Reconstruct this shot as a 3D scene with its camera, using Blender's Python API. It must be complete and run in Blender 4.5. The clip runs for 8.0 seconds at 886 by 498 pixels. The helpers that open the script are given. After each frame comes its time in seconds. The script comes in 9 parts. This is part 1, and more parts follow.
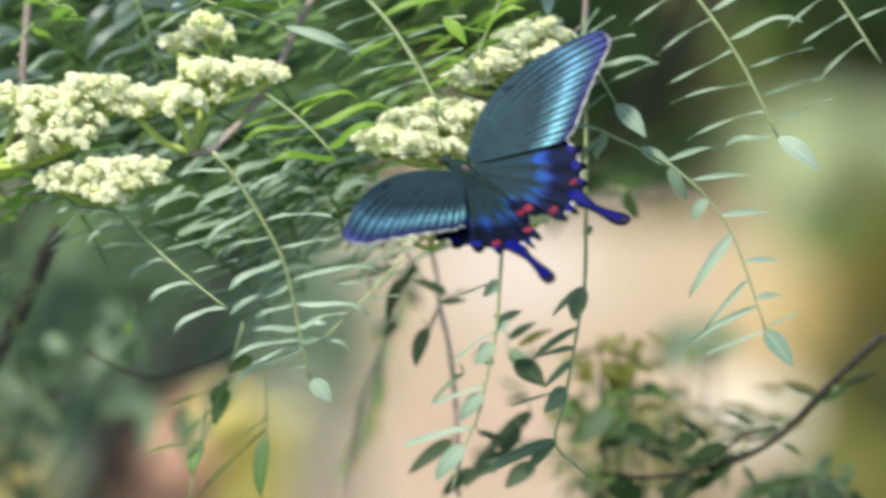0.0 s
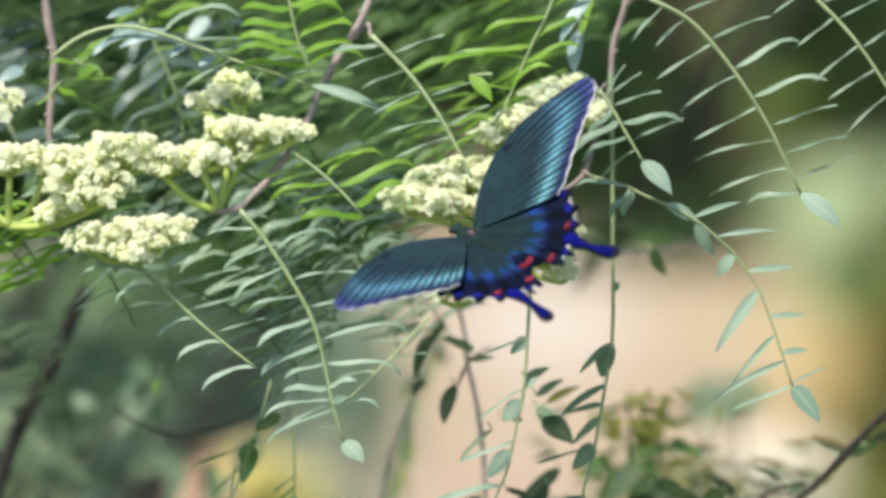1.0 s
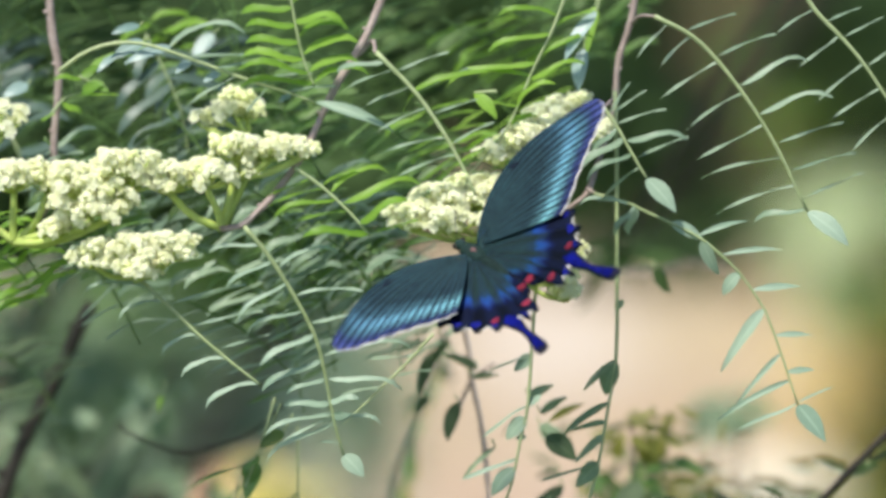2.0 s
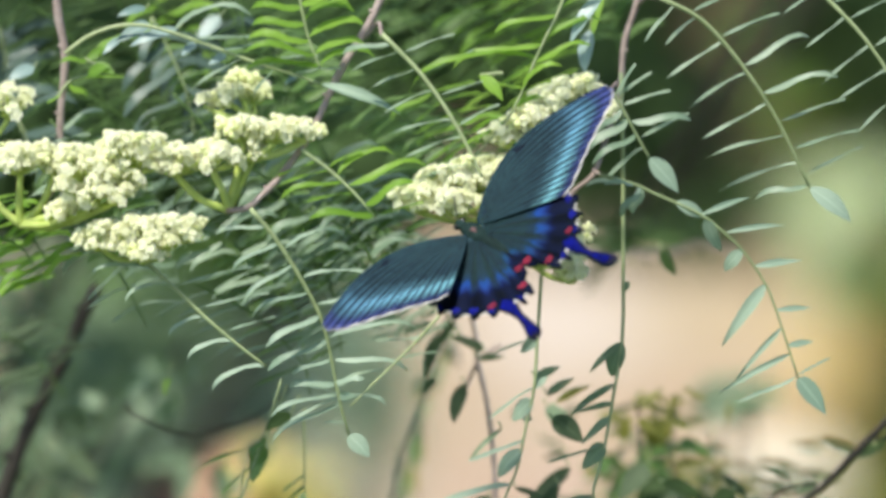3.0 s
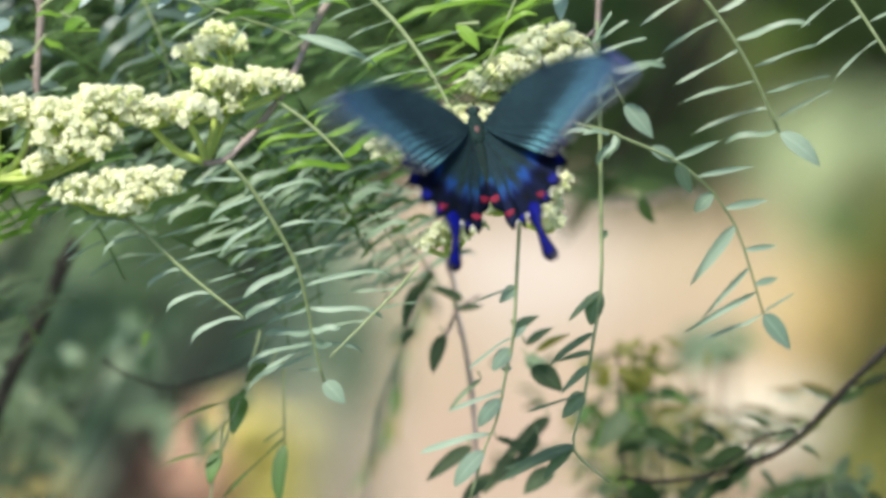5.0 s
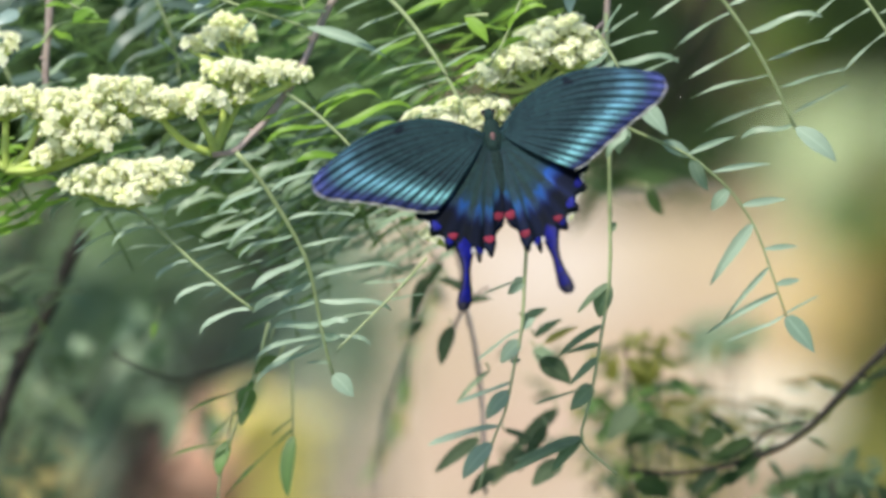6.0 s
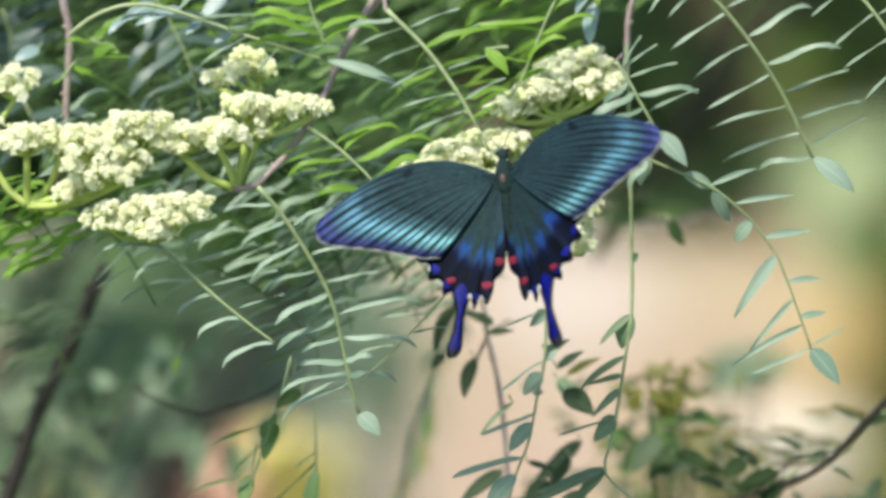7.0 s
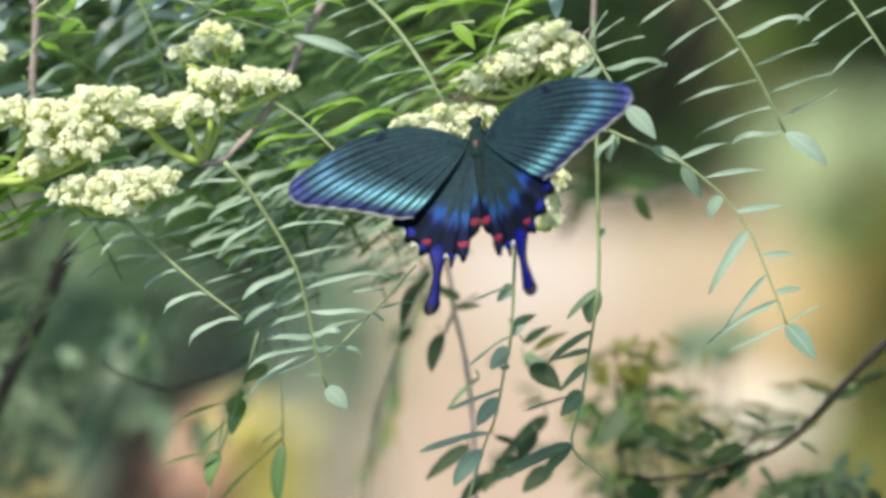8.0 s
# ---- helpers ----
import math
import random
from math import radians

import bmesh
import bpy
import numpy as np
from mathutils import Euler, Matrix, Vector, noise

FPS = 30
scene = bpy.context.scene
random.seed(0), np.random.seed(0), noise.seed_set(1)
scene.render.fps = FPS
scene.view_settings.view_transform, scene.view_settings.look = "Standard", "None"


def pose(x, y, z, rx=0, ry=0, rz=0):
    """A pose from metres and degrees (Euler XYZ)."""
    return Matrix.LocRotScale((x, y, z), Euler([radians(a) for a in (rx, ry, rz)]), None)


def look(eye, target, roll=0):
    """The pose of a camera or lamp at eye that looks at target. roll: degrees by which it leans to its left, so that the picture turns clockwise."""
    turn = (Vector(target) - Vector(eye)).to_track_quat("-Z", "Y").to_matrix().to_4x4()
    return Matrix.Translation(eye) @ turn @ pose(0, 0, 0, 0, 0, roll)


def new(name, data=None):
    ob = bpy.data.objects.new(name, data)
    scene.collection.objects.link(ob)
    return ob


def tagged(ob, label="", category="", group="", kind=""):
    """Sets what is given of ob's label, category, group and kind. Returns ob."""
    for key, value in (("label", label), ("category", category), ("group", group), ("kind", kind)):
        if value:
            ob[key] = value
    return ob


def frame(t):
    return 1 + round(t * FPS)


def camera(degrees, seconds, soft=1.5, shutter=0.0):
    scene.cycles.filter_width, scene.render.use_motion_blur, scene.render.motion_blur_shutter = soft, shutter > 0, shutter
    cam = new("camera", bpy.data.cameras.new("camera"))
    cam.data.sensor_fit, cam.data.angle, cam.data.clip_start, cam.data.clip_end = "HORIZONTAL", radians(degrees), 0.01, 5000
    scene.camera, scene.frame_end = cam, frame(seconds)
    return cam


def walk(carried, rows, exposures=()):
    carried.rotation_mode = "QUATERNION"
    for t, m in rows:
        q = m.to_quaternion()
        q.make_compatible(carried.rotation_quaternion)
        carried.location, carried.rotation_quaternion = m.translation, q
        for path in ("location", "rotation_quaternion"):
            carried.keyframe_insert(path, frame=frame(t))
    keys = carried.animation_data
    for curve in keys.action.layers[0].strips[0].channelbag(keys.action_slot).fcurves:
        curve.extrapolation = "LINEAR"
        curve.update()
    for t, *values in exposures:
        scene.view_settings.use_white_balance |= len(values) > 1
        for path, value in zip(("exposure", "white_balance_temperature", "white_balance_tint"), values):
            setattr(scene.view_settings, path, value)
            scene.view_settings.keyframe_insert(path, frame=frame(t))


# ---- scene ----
cam = camera(8.0, 8.0, soft=3.5, shutter=0.8)
cam.data.dof.use_dof = True
cam.data.dof.focus_distance = 2.0
cam.data.dof.aperture_fstop = 5.6

BASE = pose(0, 0, 1.6, 78, 0, 0)


def aim(t, pitch, yaw, roll):
    """The hand-held camera: small turns, in degrees, away from its first direction."""
    return t, BASE @ pose(0, 0, 0, pitch, yaw, roll)


walk(cam, [
    aim(0.0, -0.613, -0.305, -0.13),
    aim(0.1, -0.584, -0.218, -0.21),
    aim(0.2, -0.585, -0.156, -0.29),
    aim(0.3, -0.479, 0.013, -0.38),
    aim(0.4, -0.384, 0.049, -0.46),
    aim(0.5, -0.191, 0.040, -0.54),
    aim(0.6, -0.196, 0.024, -0.51),
    aim(0.7, -0.186, -0.160, -0.49),
    aim(0.8, -0.099, -0.108, -0.46),
    aim(0.9, -0.099, -0.073, -0.43),
    aim(1.0, -0.094, -0.062, -0.41),
    aim(1.1, -0.030, 0.023, -0.32),
    aim(1.2, -0.048, 0.026, -0.24),
    aim(1.3, -0.020, 0.004, -0.16),
    aim(1.4, -0.028, -0.024, -0.08),
    aim(1.5, 0.000, 0.000, 0.00),
    aim(1.6, 0.085, 0.024, -0.04),
    aim(1.7, 0.093, 0.022, -0.08),
    aim(2.2, 0.010, -0.051, -0.30),
    aim(2.8, -0.148, -0.157, -0.26),
    aim(2.9, -0.118, 0.027, -0.28),
    aim(3.0, -0.103, 0.032, -0.30),
    aim(3.1, 0.024, 0.028, -0.29),
    aim(3.2, 0.044, 0.029, -0.28),
    aim(3.3, -0.100, 0.010, -0.27),
    aim(3.4, -0.085, -0.066, -0.26),
    aim(3.5, -0.218, -0.075, -0.25),
    aim(3.6, -0.305, -0.072, -0.26),
    aim(3.7, -0.355, -0.070, -0.28),
    aim(3.8, -0.345, -0.078, -0.29),
    aim(3.9, -0.237, -0.101, -0.31),
    aim(4.0, -0.267, -0.088, -0.32),
    aim(4.1, -0.264, -0.107, -0.45),
    aim(4.2, -0.210, -0.101, -0.57),
    aim(4.3, -0.172, -0.116, -0.70),
    aim(4.4, -0.199, -0.146, -0.82),
    aim(4.5, -0.278, -0.165, -0.95),
    aim(4.6, -0.274, -0.167, -0.91),
    aim(4.7, -0.412, -0.199, -0.87),
    aim(5.2, -0.572, -0.143, -0.85),
    aim(5.8, -0.706, -0.084, -0.77),
    aim(5.9, -0.701, -0.075, -0.77),
    aim(6.0, -0.624, -0.091, -0.76),
    aim(6.1, -0.629, -0.076, -0.79),
    aim(6.2, -0.660, 0.036, -0.83),
    aim(6.3, -0.639, 0.040, -0.87),
    aim(6.4, -0.598, 0.034, -0.90),
    aim(6.5, -0.358, -0.002, -0.94),
    aim(6.6, -0.345, 0.014, -0.99),
    aim(6.7, -0.367, 0.011, -1.05),
    aim(6.8, -0.359, 0.033, -1.10),
    aim(6.9, -0.319, 0.085, -1.15),
    aim(7.0, -0.331, 0.102, -1.20),
    aim(7.1, -0.340, 0.119, -1.23),
    aim(7.2, -0.385, 0.084, -1.26),
    aim(7.3, -0.383, 0.085, -1.28),
    aim(7.4, -0.402, 0.086, -1.31),
    aim(7.5, -0.396, 0.010, -1.34),
    aim(7.7, -0.390, -0.135, -1.31),
    aim(7.8, -0.527, -0.177, -1.29),
    aim(8.0, -0.557, -0.199, -1.26),
], exposures=[(0.0, 0.75), (8.0, 0.75)])

# ---- daylight ----
SUN_UP, SUN_TURN = 62.0, 220.0
world = bpy.data.worlds.new("sky")
scene.world = world
world.use_nodes = True
wn = world.node_tree
wn.nodes.clear()
sky = wn.nodes.new("ShaderNodeTexSky")
sky.sky_type = "NISHITA"
sky.sun_disc = False
sky.sun_elevation = radians(SUN_UP)
sky.sun_rotation = radians(SUN_TURN)
bg = wn.nodes.new("ShaderNodeBackground")
bg.inputs["Strength"].default_value = 0.108
wo = wn.nodes.new("ShaderNodeOutputWorld")
wn.links.new(sky.outputs[0], bg.inputs[0])
wn.links.new(bg.outputs[0], wo.inputs[0])
sun_data = bpy.data.lights.new("sun", "SUN")
sun_data.energy = 3.5
sun_data.angle = radians(7.0)
sun_data.color = (1.0, 0.955, 0.855)
sun = new("sun", sun_data)
s_az, s_el = radians(SUN_TURN), radians(SUN_UP)
sun_way = Vector((math.sin(s_az) * math.cos(s_el), math.cos(s_az) * math.cos(s_el), math.sin(s_el)))
sun.matrix_world = look(sun_way * 20, (0, 0, 0))

# ---- materials ----


def material(name, build):
    m = bpy.data.materials.new(name)
    m.use_nodes = True
    nt = m.node_tree
    nt.nodes.clear()
    out = nt.nodes.new("ShaderNodeOutputMaterial")
    nt.links.new(build(nt), out.inputs[0])
    return m


def node(nt, kind, **inputs):
    n = nt.nodes.new(kind)
    for key, value in inputs.items():
        sock = n.inputs[key.replace("_", " ")]
        if isinstance(value, bpy.types.NodeSocket):
            nt.links.new(value, sock)
        else:
            sock.default_value = value
    return n


def ramp(nt, fac, stops, ease="LINEAR"):
    n = nt.nodes.new("ShaderNodeValToRGB")
    n.color_ramp.interpolation = ease
    el = n.color_ramp.elements
    while len(el) < len(stops):
        el.new(0.5)
    for e, (at_, c) in zip(el, stops):
        e.position = at_
        e.color = (*c, 1) if len(c) == 3 else c
    nt.links.new(fac, n.inputs[0])
    return n.outputs[0]


def mix(nt, fac, a, b, how="MIX"):
    n = nt.nodes.new("ShaderNodeMix")
    n.data_type, n.blend_type = "RGBA", how
    for sock, value in ((n.inputs[0], fac), (n.inputs[6], a), (n.inputs[7], b)):
        if isinstance(value, bpy.types.NodeSocket):
            nt.links.new(value, sock)
        else:
            sock.default_value = (*value, 1) if isinstance(value, tuple) and len(value) == 3 else value
    return n.outputs[2]


def calc(nt, op, a, b=0.0, c=0.0):
    n = nt.nodes.new("ShaderNodeMath")
    n.operation = op
    for i, v in enumerate((a, b, c)):
        if isinstance(v, bpy.types.NodeSocket):
            nt.links.new(v, n.inputs[i])
        else:
            n.inputs[i].default_value = v
    return n.outputs[0]


def grain(nt, scale, detail=3.0, rough=0.55):
    co = nt.nodes.new("ShaderNodeTexCoord")
    n = node(nt, "ShaderNodeTexNoise", Scale=scale, Detail=detail, Roughness=rough)
    nt.links.new(co.outputs["Object"], n.inputs["Vector"])
    return n.outputs[0]


def bump(nt, height, strength=0.3, distance=0.001):
    return node(nt, "ShaderNodeBump", Strength=strength, Distance=distance, Height=height).outputs[0]


def leafy(name, dark, light, through_colour, gloss=0.45, glow=0.35, spec=0.5):
    """Leaf: mottled blade, paler midrib, waxy gloss and light through the blade."""
    def build(nt):
        info = nt.nodes.new("ShaderNodeObjectInfo")
        isle = nt.nodes.new("ShaderNodeNewGeometry")
        pick = calc(nt, "FRACT", calc(nt, "ADD", info.outputs["Random"], isle.outputs["Random Per Island"]))
        base = ramp(nt, pick, [(0.0, dark), (1.0, light)])
        spots = grain(nt, 7.0, 4.0)
        base = mix(nt, calc(nt, "MULTIPLY", spots, 0.5), base, tuple(c * 0.6 for c in dark))
        uv = nt.nodes.new("ShaderNodeUVMap")
        sep = node(nt, "ShaderNodeSeparateXYZ", Vector=uv.outputs[0])
        rib = ramp(nt, calc(nt, "ABSOLUTE", calc(nt, "SUBTRACT", sep.outputs[1], 0.5)), [(0.0, (1, 1, 1)), (0.1, (0, 0, 0))])
        base = mix(nt, calc(nt, "MULTIPLY", rib, 0.3), base, tuple(min(1, c * 1.5 + 0.02) for c in light))
        side = calc(nt, "SINE", calc(nt, "MULTIPLY", calc(nt, "ADD", sep.outputs[0], calc(nt, "MULTIPLY", calc(nt, "ABSOLUTE", calc(nt, "SUBTRACT", sep.outputs[1], 0.5)), -0.35)), 90.0))
        skin = node(nt, "ShaderNodeBsdfPrincipled", Base_Color=base, Roughness=gloss, Normal=bump(nt, side, 0.12, 0.0004))
        skin.inputs["Specular IOR Level"].default_value = spec
        lit = node(nt, "ShaderNodeBsdfTranslucent", Color=mix(nt, 0.5, base, through_colour))
        m = nt.nodes.new("ShaderNodeMixShader")
        m.inputs[0].default_value = glow
        nt.links.new(skin.outputs[0], m.inputs[1])
        nt.links.new(lit.outputs[0], m.inputs[2])
        return m.outputs[0]
    return material(name, build)


def plain(name, a, b, scale, rough=0.6, relief=0.3, depth=0.001, glow=0.0, spec=0.5):
    """A mottled surface of two colours with grain and relief."""
    def build(nt):
        n1, n2 = grain(nt, scale, 4.0), grain(nt, scale * 5.3, 3.0)
        both = calc(nt, "ADD", calc(nt, "MULTIPLY", n1, 0.65), calc(nt, "MULTIPLY", n2, 0.35))
        info = nt.nodes.new("ShaderNodeObjectInfo")
        both = calc(nt, "ADD", both, calc(nt, "MULTIPLY", calc(nt, "SUBTRACT", info.outputs["Random"], 0.5), 0.2))
        base = ramp(nt, both, [(0.32, a), (0.68, b)])
        p = node(nt, "ShaderNodeBsdfPrincipled", Base_Color=base, Roughness=rough, Normal=bump(nt, both, relief, depth))
        p.inputs["Specular IOR Level"].default_value = spec
        if not glow:
            return p.outputs[0]
        lit = node(nt, "ShaderNodeBsdfTranslucent", Color=base)
        m = nt.nodes.new("ShaderNodeMixShader")
        m.inputs[0].default_value = glow
        nt.links.new(p.outputs[0], m.inputs[1])
        nt.links.new(lit.outputs[0], m.inputs[2])
        return m.outputs[0]
    return material(name, build)


LEAF_PALE = leafy("leaf_pale", (0.18, 0.27, 0.18), (0.36, 0.46, 0.33), (0.26, 0.46, 0.14), 0.4, 0.3)
LEAF_SAGE = leafy("leaf_sage", (0.15, 0.23, 0.125), (0.27, 0.37, 0.22), (0.24, 0.40, 0.16), 0.45, 0.35)
# darker copy of LEAF_MID: shade under the bush put into the colour
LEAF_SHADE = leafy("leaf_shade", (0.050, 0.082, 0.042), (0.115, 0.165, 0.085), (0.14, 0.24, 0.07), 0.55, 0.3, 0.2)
LEAF_DUSK = leafy("leaf_dusk", (0.06, 0.105, 0.08), (0.13, 0.19, 0.15), (0.16, 0.28, 0.16), 0.4, 0.25)
LEAF_MID = leafy("leaf_mid", (0.075, 0.155, 0.038), (0.18, 0.30, 0.09), (0.24, 0.46, 0.06), 0.45, 0.35)
LEAF_FRESH = leafy("leaf_fresh", (0.14, 0.29, 0.025), (0.27, 0.46, 0.06), (0.35, 0.60, 0.06), 0.45, 0.45)
# dark green leaf, lowered further: canopy shade put into the colour
LEAF_DARK_SHADED = leafy("leaf_dark_shaded", (0.024, 0.052, 0.014), (0.06, 0.105, 0.03), (0.10, 0.20, 0.05), 0.6, 0.2, 0.15)
# grey-blue leaf, its base colour raised to carry a sky sheen
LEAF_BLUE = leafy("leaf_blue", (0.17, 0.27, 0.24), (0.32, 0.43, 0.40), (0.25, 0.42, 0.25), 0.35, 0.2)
LEAF_SILVER = leafy("leaf_silver", (0.23, 0.335, 0.24), (0.38, 0.49, 0.37), (0.30, 0.50, 0.22), 0.5, 0.25)
LEAF_OLIVE = leafy("leaf_olive", (0.14, 0.15, 0.02), (0.26, 0.25, 0.05), (0.40, 0.40, 0.06), 0.5, 0.35)
STEM_GREEN = plain("stem_green", (0.23, 0.29, 0.13), (0.38, 0.45, 0.23), 260.0, 0.55)
STALK_YELLOW = plain("stalk_yellow", (0.46, 0.58, 0.12), (0.60, 0.70, 0.22), 260.0, 0.5, glow=0.25)
BARK_TWIG = plain("bark_twig", (0.22, 0.165, 0.145), (0.42, 0.345, 0.31), 220.0, 0.75, 0.6, 0.0008)
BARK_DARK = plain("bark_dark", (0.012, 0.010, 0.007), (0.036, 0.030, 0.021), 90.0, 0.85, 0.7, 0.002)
PETAL = plain("petal_cream", (0.93, 0.935, 0.68), (0.95, 0.96, 0.81), 900.0, 0.55, 0.2, 0.0002, glow=0.6)
BUD = plain("bud_yellow", (0.88, 0.92, 0.52), (0.95, 0.96, 0.70), 900.0, 0.5, 0.2, 0.0002, glow=0.5)

# ---- building helpers ----
MIDDLE = BASE @ Vector((0, 0, -2.0))
RIGHT, UP, AWAY = (BASE.to_3x3() @ Vector(v) for v in ((1, 0, 0), (0, 1, 0), (0, 0, -1)))


def at(x, y, d=0.0):
    """A place in the bush: centimetres right, up and back from its middle."""
    return MIDDLE + (RIGHT * x + UP * y + AWAY * d) * 0.01


def part(name, bm, mat, parent=None, label="", m=None):
    me = bpy.data.meshes.new(name)
    bm.normal_update()
    bm.to_mesh(me)
    bm.free()
    for f in me.polygons:
        f.use_smooth = True
    if mat:
        me.materials.append(mat)
    ob = new(name, me)
    ob.parent = parent
    if m is not None:
        ob.matrix_basis = m
    if label:
        ob["label"] = label
    return ob


def piece(name, me, parent, m):
    ob = new(name, me)
    ob.parent = parent
    ob.matrix_basis = m
    return ob


def thing(name, place, label, category, group="", kind=""):
    e = new(name)
    e.empty_display_size = 0.01
    e.location = place
    return tagged(e, label, category, group, kind)


def curve(points, n):
    """A smooth line through the points."""
    p = [Vector(q) for q in points]
    if len(p) == 2:
        return [p[0].lerp(p[1], i / n) for i in range(n + 1)]
    p = [p[0] * 2 - p[1]] + p + [p[-1] * 2 - p[-2]]
    out, spans = [], len(p) - 3
    for i in range(n + 1):
        s = i / n * spans
        k = min(int(s), spans - 1)
        t = s - k
        a, b, c, d = p[k:k + 4]
        out.append(0.5 * (2 * b + (c - a) * t + (2 * a - 5 * b + 4 * c - d) * t * t + (3 * b - a - 3 * c + d) * t ** 3))
    return out


def tube(bm, line, r0, r1, sides=7, knobs=0.0, rng=random):
    """A tapered tube along a line, closed at both ends."""
    rings, n = [], len(line)
    for i, p in enumerate(line):
        d = (line[min(i + 1, n - 1)] - line[max(i - 1, 0)]).normalized()
        a = d.orthogonal().normalized()
        if i:
            a = (last - d * last.dot(d)).normalized()
        last = a
        b = d.cross(a)
        r = (r0 + (r1 - r0) * i / (n - 1)) * (1 + knobs * rng.uniform(-1, 1))
        rings.append([bm.verts.new(p + (a * math.cos(q) + b * math.sin(q)) * r) for q in (2 * math.pi * k / sides for k in range(sides))])
    for u, v in zip(rings, rings[1:]):
        for k in range(sides):
            bm.faces.new((u[k], u[(k + 1) % sides], v[(k + 1) % sides], v[k]))
    bm.faces.new(list(reversed(rings[0])))
    bm.faces.new(rings[-1])


def blade_mesh(name, mat, shape, droop, fold, full=0.8, hook=0.0, n=9, bend=0.0):
    """A leaf blade, one long and one wide, along +x; folded on its midrib, drooping."""
    bm = bmesh.new()
    uv = bm.loops.layers.uv.new()
    rows = []
    for i in range(n + 1):
        s = (0, 0.04, 0.13, 0.3, 0.5, 0.7, 0.86, 0.94, 0.98, 1)[i]
        if full < 0.6:
            w = 0.5 * max(0.08, min(1, s / 0.13) ** 0.6 * min(1, (1 - s) / 0.14) ** 0.5 * (0.85 + 0.15 * math.sin(math.pi * s)))
        else:
            w = 0.5 * max(0.03, math.sin(math.pi * s ** shape) ** full) if 0 < s < 1 else 0.015
        z = droop * (s - s ** 2.7) + hook * (0.10 * s - 1.28 * max(0, s - 0.72) ** 2)
        wave = 0.012 * math.sin(9 * s + shape * 5)
        y = bend * (math.sin(math.pi * s) + 0.35 * math.sin(2.6 * math.pi * s))
        rows.append([bm.verts.new((s, y + w, z + fold * w + wave)), bm.verts.new((s, y, z)), bm.verts.new((s, y - w, z + fold * w - wave))])
    for i in range(n):
        for k in (0, 1):
            f = bm.faces.new((rows[i][k], rows[i][k + 1], rows[i + 1][k + 1], rows[i + 1][k]))
            for loop, (a, b) in zip(f.loops, ((i, k), (i, k + 1), (i + 1, k + 1), (i + 1, k))):
                loop[uv].uv = (a / n, b / 2)
    bm.normal_update()
    me = bpy.data.meshes.new(name)
    bm.to_mesh(me)
    bm.free()
    for f in me.polygons:
        f.use_smooth = True
    me.materials.append(mat)
    return me


BLADES = {}


def blades(mat, kind):
    """A few blades of a kind: thin and nearly straight, narrow with a hooked tip, or broad."""
    key = (mat.name, kind)
    if key not in BLADES:
        shapes, droops, fold, full, hook = {"thin": ((0.9, 1.0, 1.15, 0.95, 1.05), (0.0, 0.09, 0.17, 0.05, 0.12), 0.02, 0.42, 0.0),
                                            "hooked": ((0.9, 1.0, 1.15), (0.14, 0.25, 0.36), 0.03, 0.42, 1.7),
                                            "broad": ((0.62, 0.7, 0.78), (0.10, 0.18, 0.28), 0.07, 0.8, 0.0)}[kind]
        BLADES[key] = [blade_mesh("leaflet", mat, s, dr, fold, full, hook, 9, (0.5, -0.7, 0.9, 0.2, -0.3)[i] if full < 0.6 else 0.0) for i, (s, dr) in enumerate(zip(shapes, droops))]
    return BLADES[key]


def blade_pose(base, tip, width, show, rng):
    """A blade from base to tip whose width turns to the camera by the share given in show (0 edge on, 1 full)."""
    v = tip - base
    x = v.normalized()
    face = -AWAY - x * x.dot(-AWAY)
    face.normalize()
    rise = x.cross(face)
    if rise.dot(UP) < -0.5 or abs(rise.dot(UP)) < 0.5 and rise.dot(RIGHT) > 0:
        rise = -rise
    k = math.asin(max(0.08, min(0.98, show)))
    z = face * math.sin(k) + rise * math.cos(k)
    y = z.cross(x)
    m = Matrix((x * v.length, y * width, z * v.length)).transposed().to_4x4()
    m.translation = base
    return m


